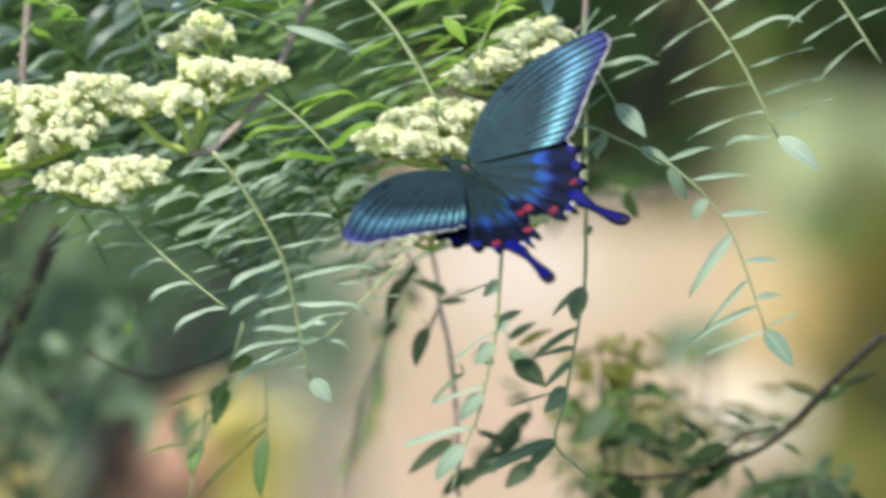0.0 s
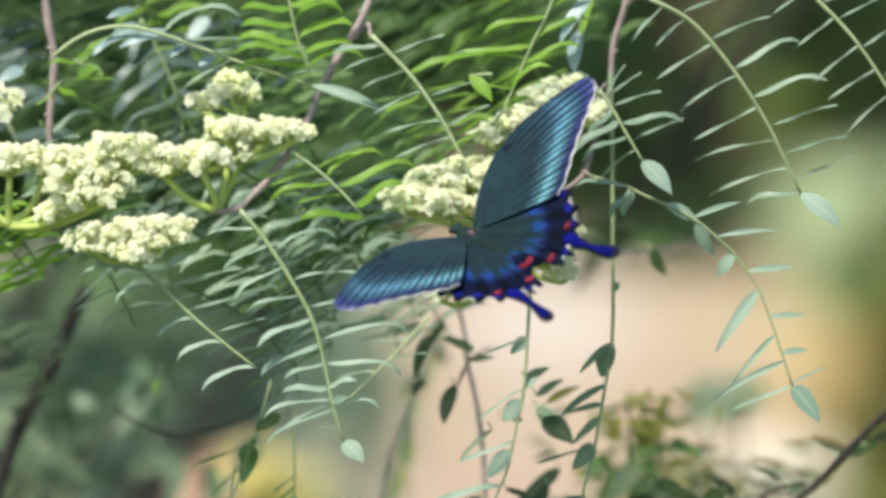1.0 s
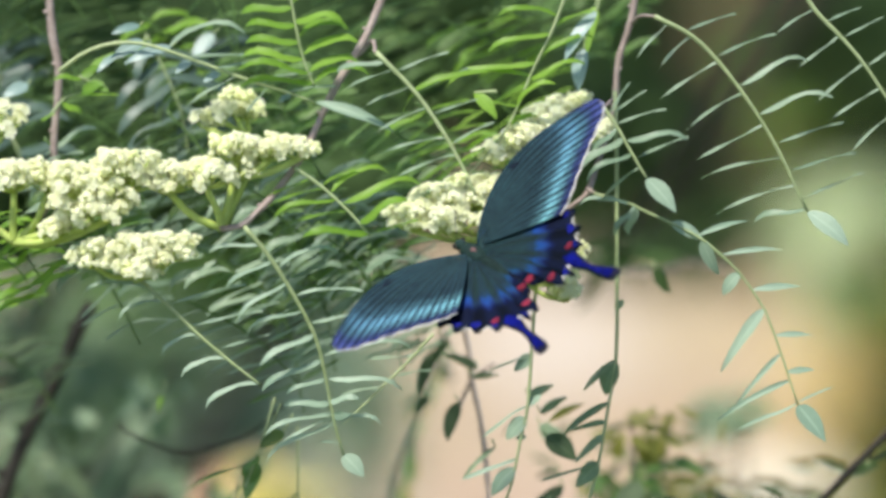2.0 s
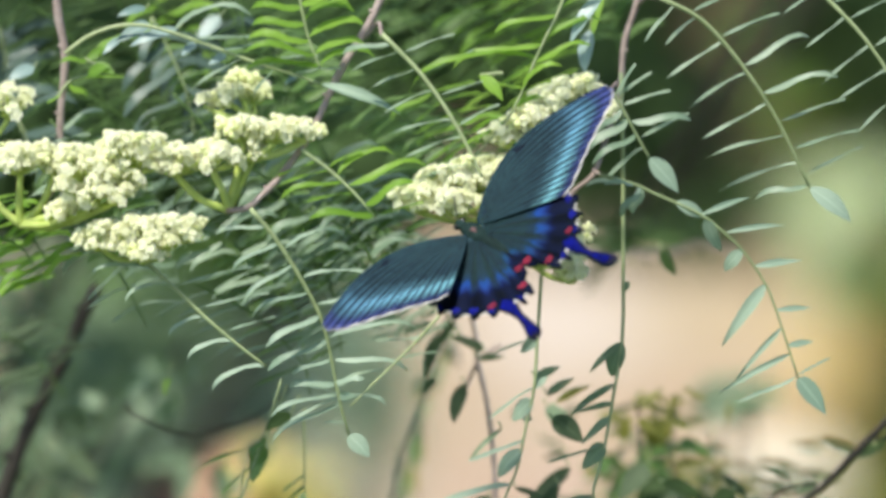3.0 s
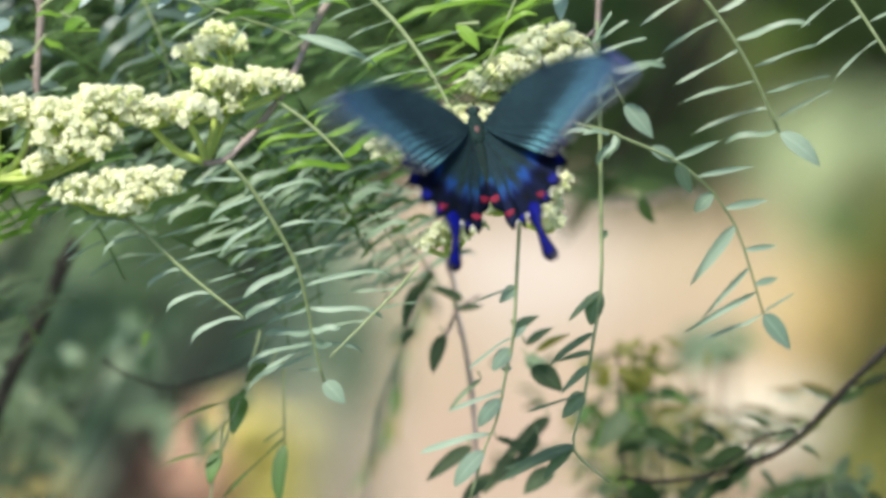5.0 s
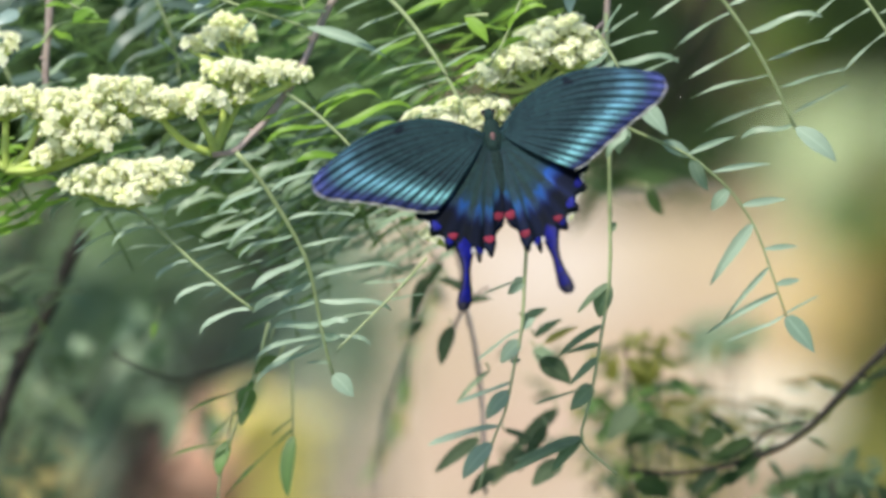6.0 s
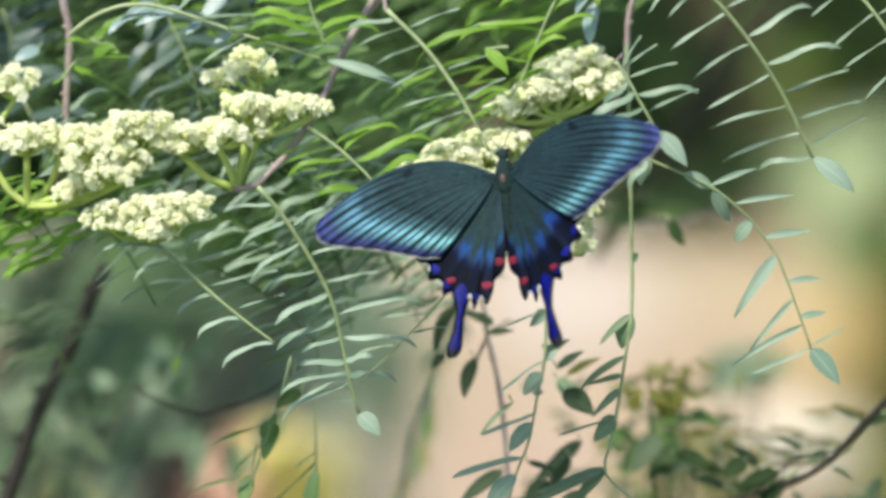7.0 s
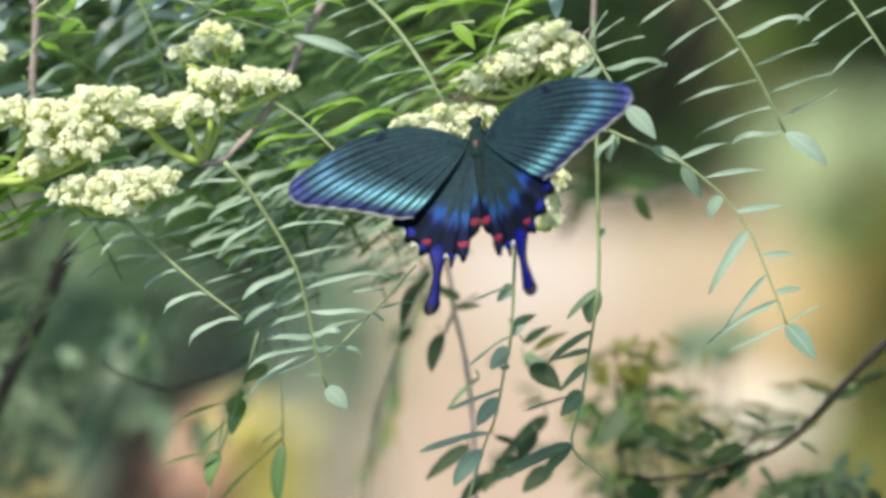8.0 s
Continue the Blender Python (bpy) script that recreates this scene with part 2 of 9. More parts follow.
def compound_leaf(points, tips, mat, stem=0.6, stem_mat=None, end=None, label="", group="", seed=0, fill=None, name="compound_leaf"):
    """A pinnate leaf: a rachis through the points (cm), one leaflet a tip (share of the rachis, x, y, depth, shown width in mm), and an end leaflet."""
    rng = random.Random(seed)
    root = at(*points[0])
    e = thing(name, root, label or "grey-green pinnate leaf with narrow leaflets hanging in the bush", "leaf", group or "compound leaves of the bush")
    line = [p - root for p in curve([at(*p) for p in points], 18)]
    bm = bmesh.new()
    tube(bm, line, stem * 0.001, stem * 0.00055, 6)
    part("petiole" if name == "leaf" else "rachis", bm, stem_mat or STEM_GREEN, e)
    if fill:
        pairs, length, aim_right, aim_left, w = fill
        tips = list(tips)
        for i in range(pairs):
            s = 0.12 + 0.86 * (i + rng.uniform(-0.15, 0.15)) / pairs
            q = points[0][2] if len(points[0]) > 2 else 0
            for a in (aim_right, aim_left):
                if rng.random() < 0.06:
                    continue
                a = radians(a + rng.uniform(-9, 9))
                l = length * rng.uniform(0.75, 1.12) * (1 - 0.35 * abs(s - 0.45))
                k = min(17, int(s * 18))
                b = line[k].lerp(line[k + 1], s * 18 - k)
                t = b + (RIGHT * math.cos(a) + UP * math.sin(a) + AWAY * rng.uniform(-0.5, 0.5)) * l * 0.01
                leaflet(e, b, t, w * rng.uniform(1.1, 1.9), mat, rng)
    for s, x, y, d, w, *kind in tips:
        k = min(17, int(s * 18))
        b = line[k].lerp(line[k + 1], s * 18 - k)
        leaflet(e, b, at(x, y, d) - root, w, mat, rng, *kind)
    if end:
        x, y, d, w = end
        b, t = line[-1], at(x, y, d) - root
        piece("blade" if name == "leaf" else "terminal_leaflet", rng.choice(blades(LEAF_SILVER if mat is LEAF_PALE else mat, "broad")), e, blade_pose(b, t, w * 0.001 / 0.9, 0.9, rng))
    return e


def leaflet(e, b, t, w, mat, rng, kind=""):
    """One leaflet of a compound leaf; a kind that is not given follows from its width, mm."""
    if kind:
        piece("leaflet", rng.choice(blades(mat, kind)), e, blade_pose(b, t, w * 0.00115, 0.88, rng))
        return
    kind = "thin" if w < (1.2 if mat is LEAF_SILVER else 1.9) else "broad" if w > 2.6 and w * 0.001 / (t - b).length > 0.2 else "hooked"
    full = max(1.7, w * 1.15) if kind == "hooked" else max(1.5, w) if kind == "thin" else w
    w *= {"thin": 0.52, "hooked": 0.8, "broad": 1.0}[kind]
    piece("leaflet", rng.choice(blades(mat, kind)), e, blade_pose(b, t, full * 0.001, w / full, rng))


def add_floret(bm, place, out, spin, size, open_):
    """One small cream flower: five rounded, cupped petals round a domed centre."""
    m = Matrix.Translation(place) @ out.to_track_quat("Z", "Y").to_matrix().to_4x4() @ Matrix.Rotation(spin, 4, "Z") @ Matrix.Scale(size, 4)
    for k in range(5):
        a = 2 * math.pi * k / 5
        c, s = math.cos(a), math.sin(a)
        rows = []
        for r, w, z in ((0.10, 0.10, 0.0), (0.42, 0.32, 0.16), (0.78, 0.34, 0.28), (1.0, 0.14, 0.24)):
            z, r = z * (1.9 - open_), r * (0.5 + 0.5 * open_)
            rows.append([bm.verts.new(m @ Vector((c * r - s * q * w, s * r + c * q * w, z + (0.1 if q else 0)))) for q in (-1, 0, 1)])
        for u, v in zip(rows, rows[1:]):
            for j in (0, 1):
                bm.faces.new((u[j], u[j + 1], v[j + 1], v[j]))
    bmesh.ops.create_icosphere(bm, subdivisions=1, radius=0.3, matrix=m @ Matrix.Translation((0, 0, 0.2)))


def umbellet_mesh(seed, open_share):
    """A dome of seven florets and round buds on short stalks."""
    rng = random.Random(seed)
    bm = bmesh.new()
    for k in range(7):
        lift = 1 - 0.13 * k
        spin = k * 2.4 + rng.uniform(-0.2, 0.2)
        flat = math.sqrt(max(0, 1 - lift * lift))
        out = Vector((flat * math.cos(spin), flat * math.sin(spin), lift + 0.15)).normalized()
        place = out * rng.uniform(0.0017, 0.0033)
        tube(bm, [Vector((0, 0, -0.001)), out * 0.001, place], 0.00022, 0.00016, 4)
        if rng.random() < open_share * 0.75:
            add_floret(bm, place, (out + Vector((rng.uniform(-0.3, 0.3), rng.uniform(-0.3, 0.3), 0.5))).normalized(), rng.uniform(0, 6), 0.0023 * rng.uniform(0.8, 1.2), rng.uniform(0.7, 1))
        else:
            bmesh.ops.create_icosphere(bm, subdivisions=2, radius=0.00135 * rng.uniform(0.75, 1.25), matrix=Matrix.Translation(place + out * 0.0006))
    me = bpy.data.meshes.new("umbellet")
    bm.normal_update()
    bm.to_mesh(me)
    bm.free()
    for f in me.polygons:
        f.use_smooth = True
    me.materials.append(PETAL if open_share > 0.4 else BUD)
    return me


UMBELS = [umbellet_mesh(70 + i, 0.85) for i in range(7)]
BUDDING = [umbellet_mesh(90 + i, 0.2) for i in range(4)]


def flower_cluster(root, heads, label, seed, open_=0.75, stalk=0.9, hub=None):
    """A flat-topped flower cluster: stalks rise from the root, or from a hub on a main stalk, to each head; a head is (x, y, depth, half width, half height, florets), cm."""
    rng = random.Random(seed)
    base = at(*root)
    e = thing("flower_cluster", base, label, "flower", "cream flower clusters")
    fork = Vector((0, 0, 0))
    if hub:
        fork = at(*hub) - base
        bm = bmesh.new()
        tube(bm, curve([Vector((0, 0, 0)), fork * 0.5 + RIGHT * 0.0006, fork], 8), stalk * 0.0014, stalk * 0.0011, 7)
        part("main_stalk", bm, STALK_YELLOW, e, "yellow-green main flower stalk")
    for x, y, d, rx, ry, n in heads:
        bm = bmesh.new()
        mid = at(x, y - ry * 1.1, d) - base
        span = mid - fork
        bend = fork + span * 0.5 + (RIGHT * rng.uniform(-0.15, 0.15) - UP * span.length * 9) * 0.01
        line = curve([fork, bend, mid], 8)
        tube(bm, line, stalk * 0.00115, stalk * 0.0009, 6)
        # umbellets: little domes of florets over the head
        hubs = []
        for i in range(max(4, round(n / 3.2))):
            for tries in range(20):
                a, r = rng.uniform(0, 2 * math.pi), math.sqrt(rng.random())
                u, v, w = r * math.cos(a), rng.uniform(-1, 1), r * math.sin(a)
                top = math.sqrt(max(0, 1 - u * u))
                p = at(x + u * rx, y + (0.3 + 0.7 * top) * ry * v * 0.85, d + w * min(rx, 1.3)) - base
                if all((p - q).length > 0.0036 - 0.0001 * tries for q in hubs):
                    break
            hubs.append(p)
            lean = ((p - mid) * 0.6 + UP * 0.006 - AWAY * 0.003).normalized()
            tube(bm, curve([mid, mid.lerp(p, 0.55) - UP * 0.0008, p - lean * 0.001], 4), 0.0004, 0.0003, 5)
            kind = rng.choice(UMBELS) if rng.random() < open_ + 0.15 else rng.choice(BUDDING)
            m = Matrix.Translation(p) @ lean.to_track_quat("Z", "Y").to_matrix().to_4x4() @ Matrix.Rotation(rng.uniform(0, 6.28), 4, "Z") @ Matrix.Scale(rng.uniform(0.62, 0.9), 4)
            piece("umbellet", kind, e, m)
        part("stalk", bm, STALK_YELLOW, e, "branching yellow-green flower stalk")
    return e


def twig(points, r0, r1, mat, label, name="twig", knobs=0.12, seed=1, side=()):
    """A woody twig with its side shoots and small buds."""
    base = at(*points[0])
    rng = random.Random(seed)
    e = thing(name, base, label, "twig", "twigs of the bush")
    line = [p - base for p in curve([at(*p) for p in points], 26)]
    bm = bmesh.new()
    tube(bm, line, r0 * 0.001, r1 * 0.001, 8, knobs, rng)
    part("stem", bm, mat, e)
    for s in side:
        bm = bmesh.new()
        tube(bm, [p - base for p in curve([at(*p) for p in s], 10)], r1 * 0.001, r1 * 0.0006, 6, knobs, rng)
        part("side_shoot", bm, mat, e)
    for k in range(3, 25, 5):
        bm = bmesh.new()
        out = (RIGHT * rng.choice((-1, 1)) - AWAY * 0.5 + UP * 0.5).normalized()
        r = (r0 + (r1 - r0) * k / 26) * 0.001
        m = Matrix.Translation(line[k] + out * r * 0.9) @ out.to_track_quat("Z", "Y").to_matrix().to_4x4() @ Matrix.Diagonal((0.55, 0.55, 1.1, 1))
        bmesh.ops.create_icosphere(bm, subdivisions=2, radius=r, matrix=m)
        part("bud", bm, mat, e)
    return e


def bush():
    """The bush that carries the twigs: two stems from the ground and limbs that arch over."""
    e = thing("bush", (-0.55, 2.4, 0), "tall flowering bush with arching brown limbs", "bush")
    for k, (name, pts, r0, r1) in enumerate((
            ("trunk", ((0, 0, -0.05), (0.03, -0.03, 0.5), (0.12, -0.12, 0.95), (0.27, -0.26, 1.25), (0.5, -0.36, 1.315), (0.78, -0.36, 1.30)), 0.016, 0.004),
            ("limb", ((0.06, -0.06, 0.7), (0.16, -0.1, 1.0), (0.33, -0.2, 1.22), (0.42, -0.33, 1.29)), 0.009, 0.003),
            ("stem", ((1.1, 0.05, -0.05), (1.06, 0.0, 0.45), (0.95, -0.15, 0.85), (0.72, -0.347, 1.118)), 0.012, 0.003),
            ("limb", ((0.05, -0.05, 0.5), (0.2, -0.15, 0.75), (0.34, -0.26, 0.95), tuple(at(-15.61, -9.87, 16) - Vector((-0.55, 2.4, 0)))), 0.008, 0.0032))):
        bm = bmesh.new()
        tube(bm, curve([Vector(q) for q in pts], 30), r0, r1, 9, 0.08, random.Random(k))
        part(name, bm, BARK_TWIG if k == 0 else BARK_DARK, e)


bush()

# ---- twigs ----
twig([(-1.52, 9.07, 3), (-2.34, 7.08, 3), (-3.32, 5.44, 2.5), (-4.18, 3.58, 1.8), (-4.67, 2.78, 1.2), (-5.34, 1.88, 0.8), (-5.83, 1.38, 0.4), (-6.29, 0.98, 0.2), (-6.95, 0.88, 0.4)], 1.25, 1.0, BARK_TWIG, "brown-purple woody twig of the flowering bush", "twig", 0.12, 1, [[(-2.61, 6.45, 3), (-2.16, 6.91, 3.2), (-2.04, 6.47, 1)]])
twig([(-12.59, 9.12, 4), (-12.48, 7.3, 4), (-12.26, 5.93, 4), (-12.41, 4.02, 4), (-12.54, 2.02, 4), (-13.17, 0.93, 4), (-13.83, 0.38, 3)], 1.5, 0.9, BARK_TWIG, "brown-purple woody twig of the flowering bush", "twig", 0.12, 2)
twig([(6.39, 9.12, 4), (6.2, 7.66, 4), (5.75, 6.2, 4), (5.6, 4.57, 4), (5.03, 2.91, 3), (4.7, 2.0, 2), (4.1, 1.5, 1.9), (3.37, 0.79, 1.8)], 1.2, 0.7, BARK_TWIG, "brown-purple woody twig of the flowering bush", "twig", 0.12, 3, [[(6.2, 7.48, 4), (6.41, 7.62, 2), (6.81, 7.56, 0.5)], [(5.6, 5.02, 4), (5.42, 4.88, 2), (5.2, 4.67, 0.5)], [(4.74, 2.09, 2), (4.95, 1.95, 1)]])
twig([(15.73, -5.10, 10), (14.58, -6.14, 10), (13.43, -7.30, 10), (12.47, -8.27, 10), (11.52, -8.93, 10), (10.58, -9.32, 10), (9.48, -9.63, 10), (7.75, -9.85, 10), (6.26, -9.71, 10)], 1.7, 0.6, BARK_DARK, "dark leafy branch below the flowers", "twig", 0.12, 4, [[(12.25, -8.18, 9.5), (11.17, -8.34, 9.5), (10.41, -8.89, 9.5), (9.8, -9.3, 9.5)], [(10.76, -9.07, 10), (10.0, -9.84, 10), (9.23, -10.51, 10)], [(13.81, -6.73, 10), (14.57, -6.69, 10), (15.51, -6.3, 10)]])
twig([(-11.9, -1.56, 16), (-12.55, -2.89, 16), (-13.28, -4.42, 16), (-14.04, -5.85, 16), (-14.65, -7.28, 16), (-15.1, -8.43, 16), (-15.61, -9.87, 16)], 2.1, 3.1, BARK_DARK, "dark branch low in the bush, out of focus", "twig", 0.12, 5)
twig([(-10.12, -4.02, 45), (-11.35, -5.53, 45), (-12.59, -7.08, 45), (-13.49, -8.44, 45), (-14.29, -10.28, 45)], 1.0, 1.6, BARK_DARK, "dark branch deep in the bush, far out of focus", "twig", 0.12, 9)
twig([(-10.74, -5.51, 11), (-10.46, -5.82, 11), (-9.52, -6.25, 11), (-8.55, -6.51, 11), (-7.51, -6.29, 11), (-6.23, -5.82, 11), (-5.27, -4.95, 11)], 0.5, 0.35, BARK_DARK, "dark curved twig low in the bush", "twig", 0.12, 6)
twig([(0.52, -1.47, 9), (0.89, -2.96, 9), (1.01, -4.08, 9), (1.32, -5.57, 9), (1.53, -7.62, 9), (1.6, -10.42, 9)], 0.95, 0.75, BARK_TWIG, "thin brown twig hanging under the flowers", "twig", 0.12, 7, [[(1.01, -4.08, 9), (0.67, -4.83, 9), (0.39, -5.55, 8)], [(1.08, -3.99, 9), (1.79, -3.52, 9)]])
twig([(0.12, -2.32, 19), (-0.47, -4.67, 19), (-1.25, -6.62, 19), (-1.84, -8.57, 19), (-2.13, -10.92, 19)], 0.6, 0.5, BARK_TWIG, "thin blurred hanging twig", "twig", 0.12, 8)

# ---- leaves in focus ----
leaf_arch = compound_leaf([(6.81, 7.56, 0.5), (8.15, 6.81, 0.5), (9.41, 5.38, 0.5), (10.57, 3.59, 0.5), (11.64, 1.36, 0.5)], [(0.18, 9.43, 7.64, 1.0, 1.2), (0.36, 10.66, 6.99, 0.5, 1.2), (0.51, 11.67, 6.15, 1.1, 1.9), (0.64, 12.42, 5.01, -0.0, 1.9), (0.76, 12.81, 4.19, 0.6, 1.2), (0.86, 13.19, 3.23, 0.3, 1.1), (0.96, 13.45, 2.58, 0.9, 1.0), (0.08, 6.18, 6.18, 0.1, 1.2), (0.22, 7.01, 5.93, 0.9, 1.2), (0.38, 6.99, 4.94, 0.6, 1.2), (0.54, 7.85, 3.93, 1.0, 1.2), (0.68, 8.12, 3.02, 0.5, 1.2), (0.81, 8.24, 2.43, 0.4, 1.2), (0.91, 8.8, 1.27, 0.8, 1.2), (0.99, 9.97, 0.95, 1.1, 1.9)], LEAF_PALE, stem=0.85, end=(12.93, 0.25, 0.2, 6.1), label="large arching pinnate leaf with a pale end leaflet", seed=9)
compound_leaf([(11.39, 8.61, 0.8), (11.93, 7.72, 0.8), (12.82, 6.79, 0.8), (13.63, 5.78, 0.8), (14.97, 3.69, 0.8)], [(0.24, 10.67, 6.96, 0.6, 1.2), (0.46, 11.42, 5.98, 1.4, 1.2), (0.7, 11.96, 4.83, 1.3, 1.2), (0.82, 12.35, 4.25, 0.4, 1.2), (0.91, 13.01, 3.15, 0.9, 1.2), (0.49, 14.09, 7.51, 1.1, 1.2), (0.72, 14.65, 6.66, 1.3, 1.2), (0.35, 13.37, 7.82, 1.0, 1.2), (0.85, 15.48, 5.56, 0.4, 1.2)], LEAF_PALE, stem=0.8, label="pale grey-green pinnate leaf with thin leaflets", seed=10)
leaf_short = compound_leaf([(5.2, 4.66, 0.3), (5.56, 4.13, 0.3), (6.04, 3.27, 0.3), (6.54, 2.41, 0.3)], [(0.18, 6.54, 5.2, 0.3, 1.2), (0.33, 7.16, 4.61, 0.3, 1.2), (0.54, 7.82, 3.68, 0.3, 2.3), (0.76, 7.9, 3.74, 0.8, 1.3), (0.86, 5.14, 1.77, 0.1, 1.7), (0.69, 4.57, 2.34, -0.0, 2.0), (0.51, 4.36, 2.7, 0.3, 2.9), (0.13, 6.01, 5.47, 0.5, 1.2), (0.37, 4.85, 3.21, 0.8, 2.0)], LEAF_PALE, stem=0.7, end=(7.44, 1.34, 0.0, 6.1), label="short pinnate leaf with a broad pale end leaflet", seed=11)
leaf_zigzag = compound_leaf([(4.85, 1.97, 0.6), (6.01, 1.63, 0.6), (6.5, 1.38, 0.6), (7.31, 1.02, 0.6), (8.23, 0.55, 0.6), (8.91, -0.01, 0.6), (9.43, -0.5, 0.6), (9.89, -1.12, 0.6), (10.35, -1.87, 0.6), (10.77, -3.03, 0.6), (11.09, -3.99, 0.6), (11.34, -4.76, 0.6)], [(0.273, 8.38, 0.44, 0.8999999999999999, 4.0, "broad"), (0.373, 8.85, -0.63, 0.8999999999999999, 4.2, "broad"), (0.555, 8.97, -1.28, 0.8999999999999999, 4.0, "broad"), (0.355, 9.77, 1.07, 0.8999999999999999, 1.8, "broad"), (0.455, 10.94, 0.13, 0.8999999999999999, 1.7, "broad"), (0.636, 11.49, -1.01, 0.8999999999999999, 2.3, "broad"), (0.709, 8.91, -3.72, 0.8999999999999999, 3.7, "broad"), (0.782, 11.83, -2.56, 0.8999999999999999, 1.8, "broad"), (0.827, 9.31, -4.91, 0.8999999999999999, 1.7, "broad"), (0.882, 11.9, -3.65, 0.8999999999999999, 2.1, "broad"), (0.909, 8.75, -5.3, 0.8999999999999999, 2.0, "broad"), (0.991, 9.39, -5.52, 0.8999999999999999, 1.1, "thin"), (0.991, 12.48, -4.19, 0.8999999999999999, 0.7, "thin"), (0.06, 4.4, 1.59, 0.7, 1.3), (0.09, 4.93, 1.72, 0.3, 1.3), (0.13, 5.94, 0.7, 1.1, 2.6), (0.11, 5.47, 0.64, 0.6, 2.3)], LEAF_SILVER, stem=0.6, end=(12.2, -5.93, 0.3, 6.4), label="long zigzag sprig with mixed broad and thin leaflets", seed=12)
compound_leaf([(-2.0, 6.45, 0.4), (-0.79, 5.2, 0.4), (0.11, 3.91, 0.4), (0.68, 2.88, 0.4), (1.14, 1.89, 0.4)], [(0.11, -3.14, 5.19, -0.1, 1.2), (0.22, -2.49, 4.68, 0.9, 1.2), (0.35, -2.04, 3.86, 0.4, 1.2), (0.54, -1.86, 3.24, 0.8, 1.2), (0.67, -1.41, 2.43, 0.1, 1.2), (0.89, -0.7, 1.89, 0.2, 1.2), (0.12, 0.29, 6.45, 0.2, 1.2), (0.26, 1.0, 5.99, 1.0, 1.1), (0.39, 1.18, 4.93, 0.3, 1.1), (0.59, 1.72, 4.22, 0.4, 1.3), (0.06, -3.3, 5.79, 0.9, 1.9)], LEAF_PALE, stem=0.85, label="pale grey-green pinnate leaf with thin leaflets", seed=13)
compound_leaf([(-4.59, 2.81, 0.4), (-3.74, 2.2, 0.4), (-2.93, 1.45, 0.4), (-2.22, 0.64, 0.4)], [(0.19, -5.63, 1.9, 0.9, 1.2), (0.36, -5.43, 1.59, 0.3, 1.2), (0.52, -5.34, 1.14, 0.2, 1.9), (0.68, -4.73, 1.02, 0.8, 1.2), (0.97, -4.35, 0.64, -0.1, 2.9), (0.33, -2.57, 2.7, 0.3, 1.2), (0.44, -1.59, 2.56, 0.8, 2.0), (0.58, -0.65, 2.31, 0.9, 2.6), (0.83, -1.05, 1.84, 0.1, 3.1), (0.99, -0.7, 1.12, -0.1, 1.3)], LEAF_FRESH, stem=0.7, label="fresh green pinnate leaf beside the flower clusters", seed=14)
leaf_hanging = compound_leaf([(-6.19, 0.95, 0.0), (-5.42, 0.02, 0.0), (-4.53, -1.41, 0.0), (-3.91, -2.66, 0.0), (-3.6, -3.91, 0.0), (-3.32, -5.33, 0.0), (-3.03, -6.4, 0.0)], [(0.11, -7.31, 0.05, 0.3, 1.2), (0.19, -6.77, -1.09, 0.1, 1.2), (0.27, -6.48, -2.12, -0.3, 1.5), (0.38, -6.14, -2.57, 0.0, 1.2), (0.48, -5.73, -3.4, -0.5, 2.1), (0.59, -5.64, -4.34, 0.2, 2.2), (0.67, -4.89, -4.44, 0.0, 1.4), (0.76, -4.93, -4.8, 0.2, 2.4), (0.8, -5.59, -5.68, -0.5, 1.3), (0.84, -5.53, -6.82, 0.2, 1.4), (0.82, -5.06, -6.04, -0.2, 1.1), (0.22, -3.14, -0.02, -0.0, 1.2), (0.32, -2.42, -1.14, -0.2, 1.1), (0.43, -2.36, -1.86, 0.2, 1.1), (0.58, -0.87, -3.02, 0.1, 1.5), (0.67, -1.18, -4.3, 0.1, 1.7), (0.75, -2.56, -4.43, -0.5, 2.0), (0.84, -1.85, -5.43, -0.3, 1.3), (0.81, -2.83, -5.0, -0.5, 2.9), (0.93, -3.9, -5.95, -0.1, 0.7)], LEAF_SILVER, stem=0.85, end=(-2.39, -7.07, -0.3, 5.7), label="long hanging pinnate leaf with a pale end leaflet", seed=15)
compound_leaf([(-9.54, -0.66, 0.2), (-8.64, -1.5, 0.2), (-7.66, -2.45, 0.2), (-6.68, -3.29, 0.2), (-5.71, -4.05, 0.2)], [(0.11, -11.36, -1.32, 0.2, 1.2), (0.23, -10.14, -2.05, -0.3, 1.2), (0.5, -8.79, -3.2, 0.4, 1.5), (0.73, -8.2, -3.91, 0.2, 1.7), (0.99, -7.43, -4.93, 0.2, 1.8), (0.25, -6.15, -0.88, 0.3, 1.1), (0.44, -5.62, -1.74, 0.7, 1.1), (0.65, -5.43, -2.48, 0.3, 0.9)], LEAF_SILVER, stem=0.75, label="pale grey-green pinnate leaf with thin leaflets", seed=16)
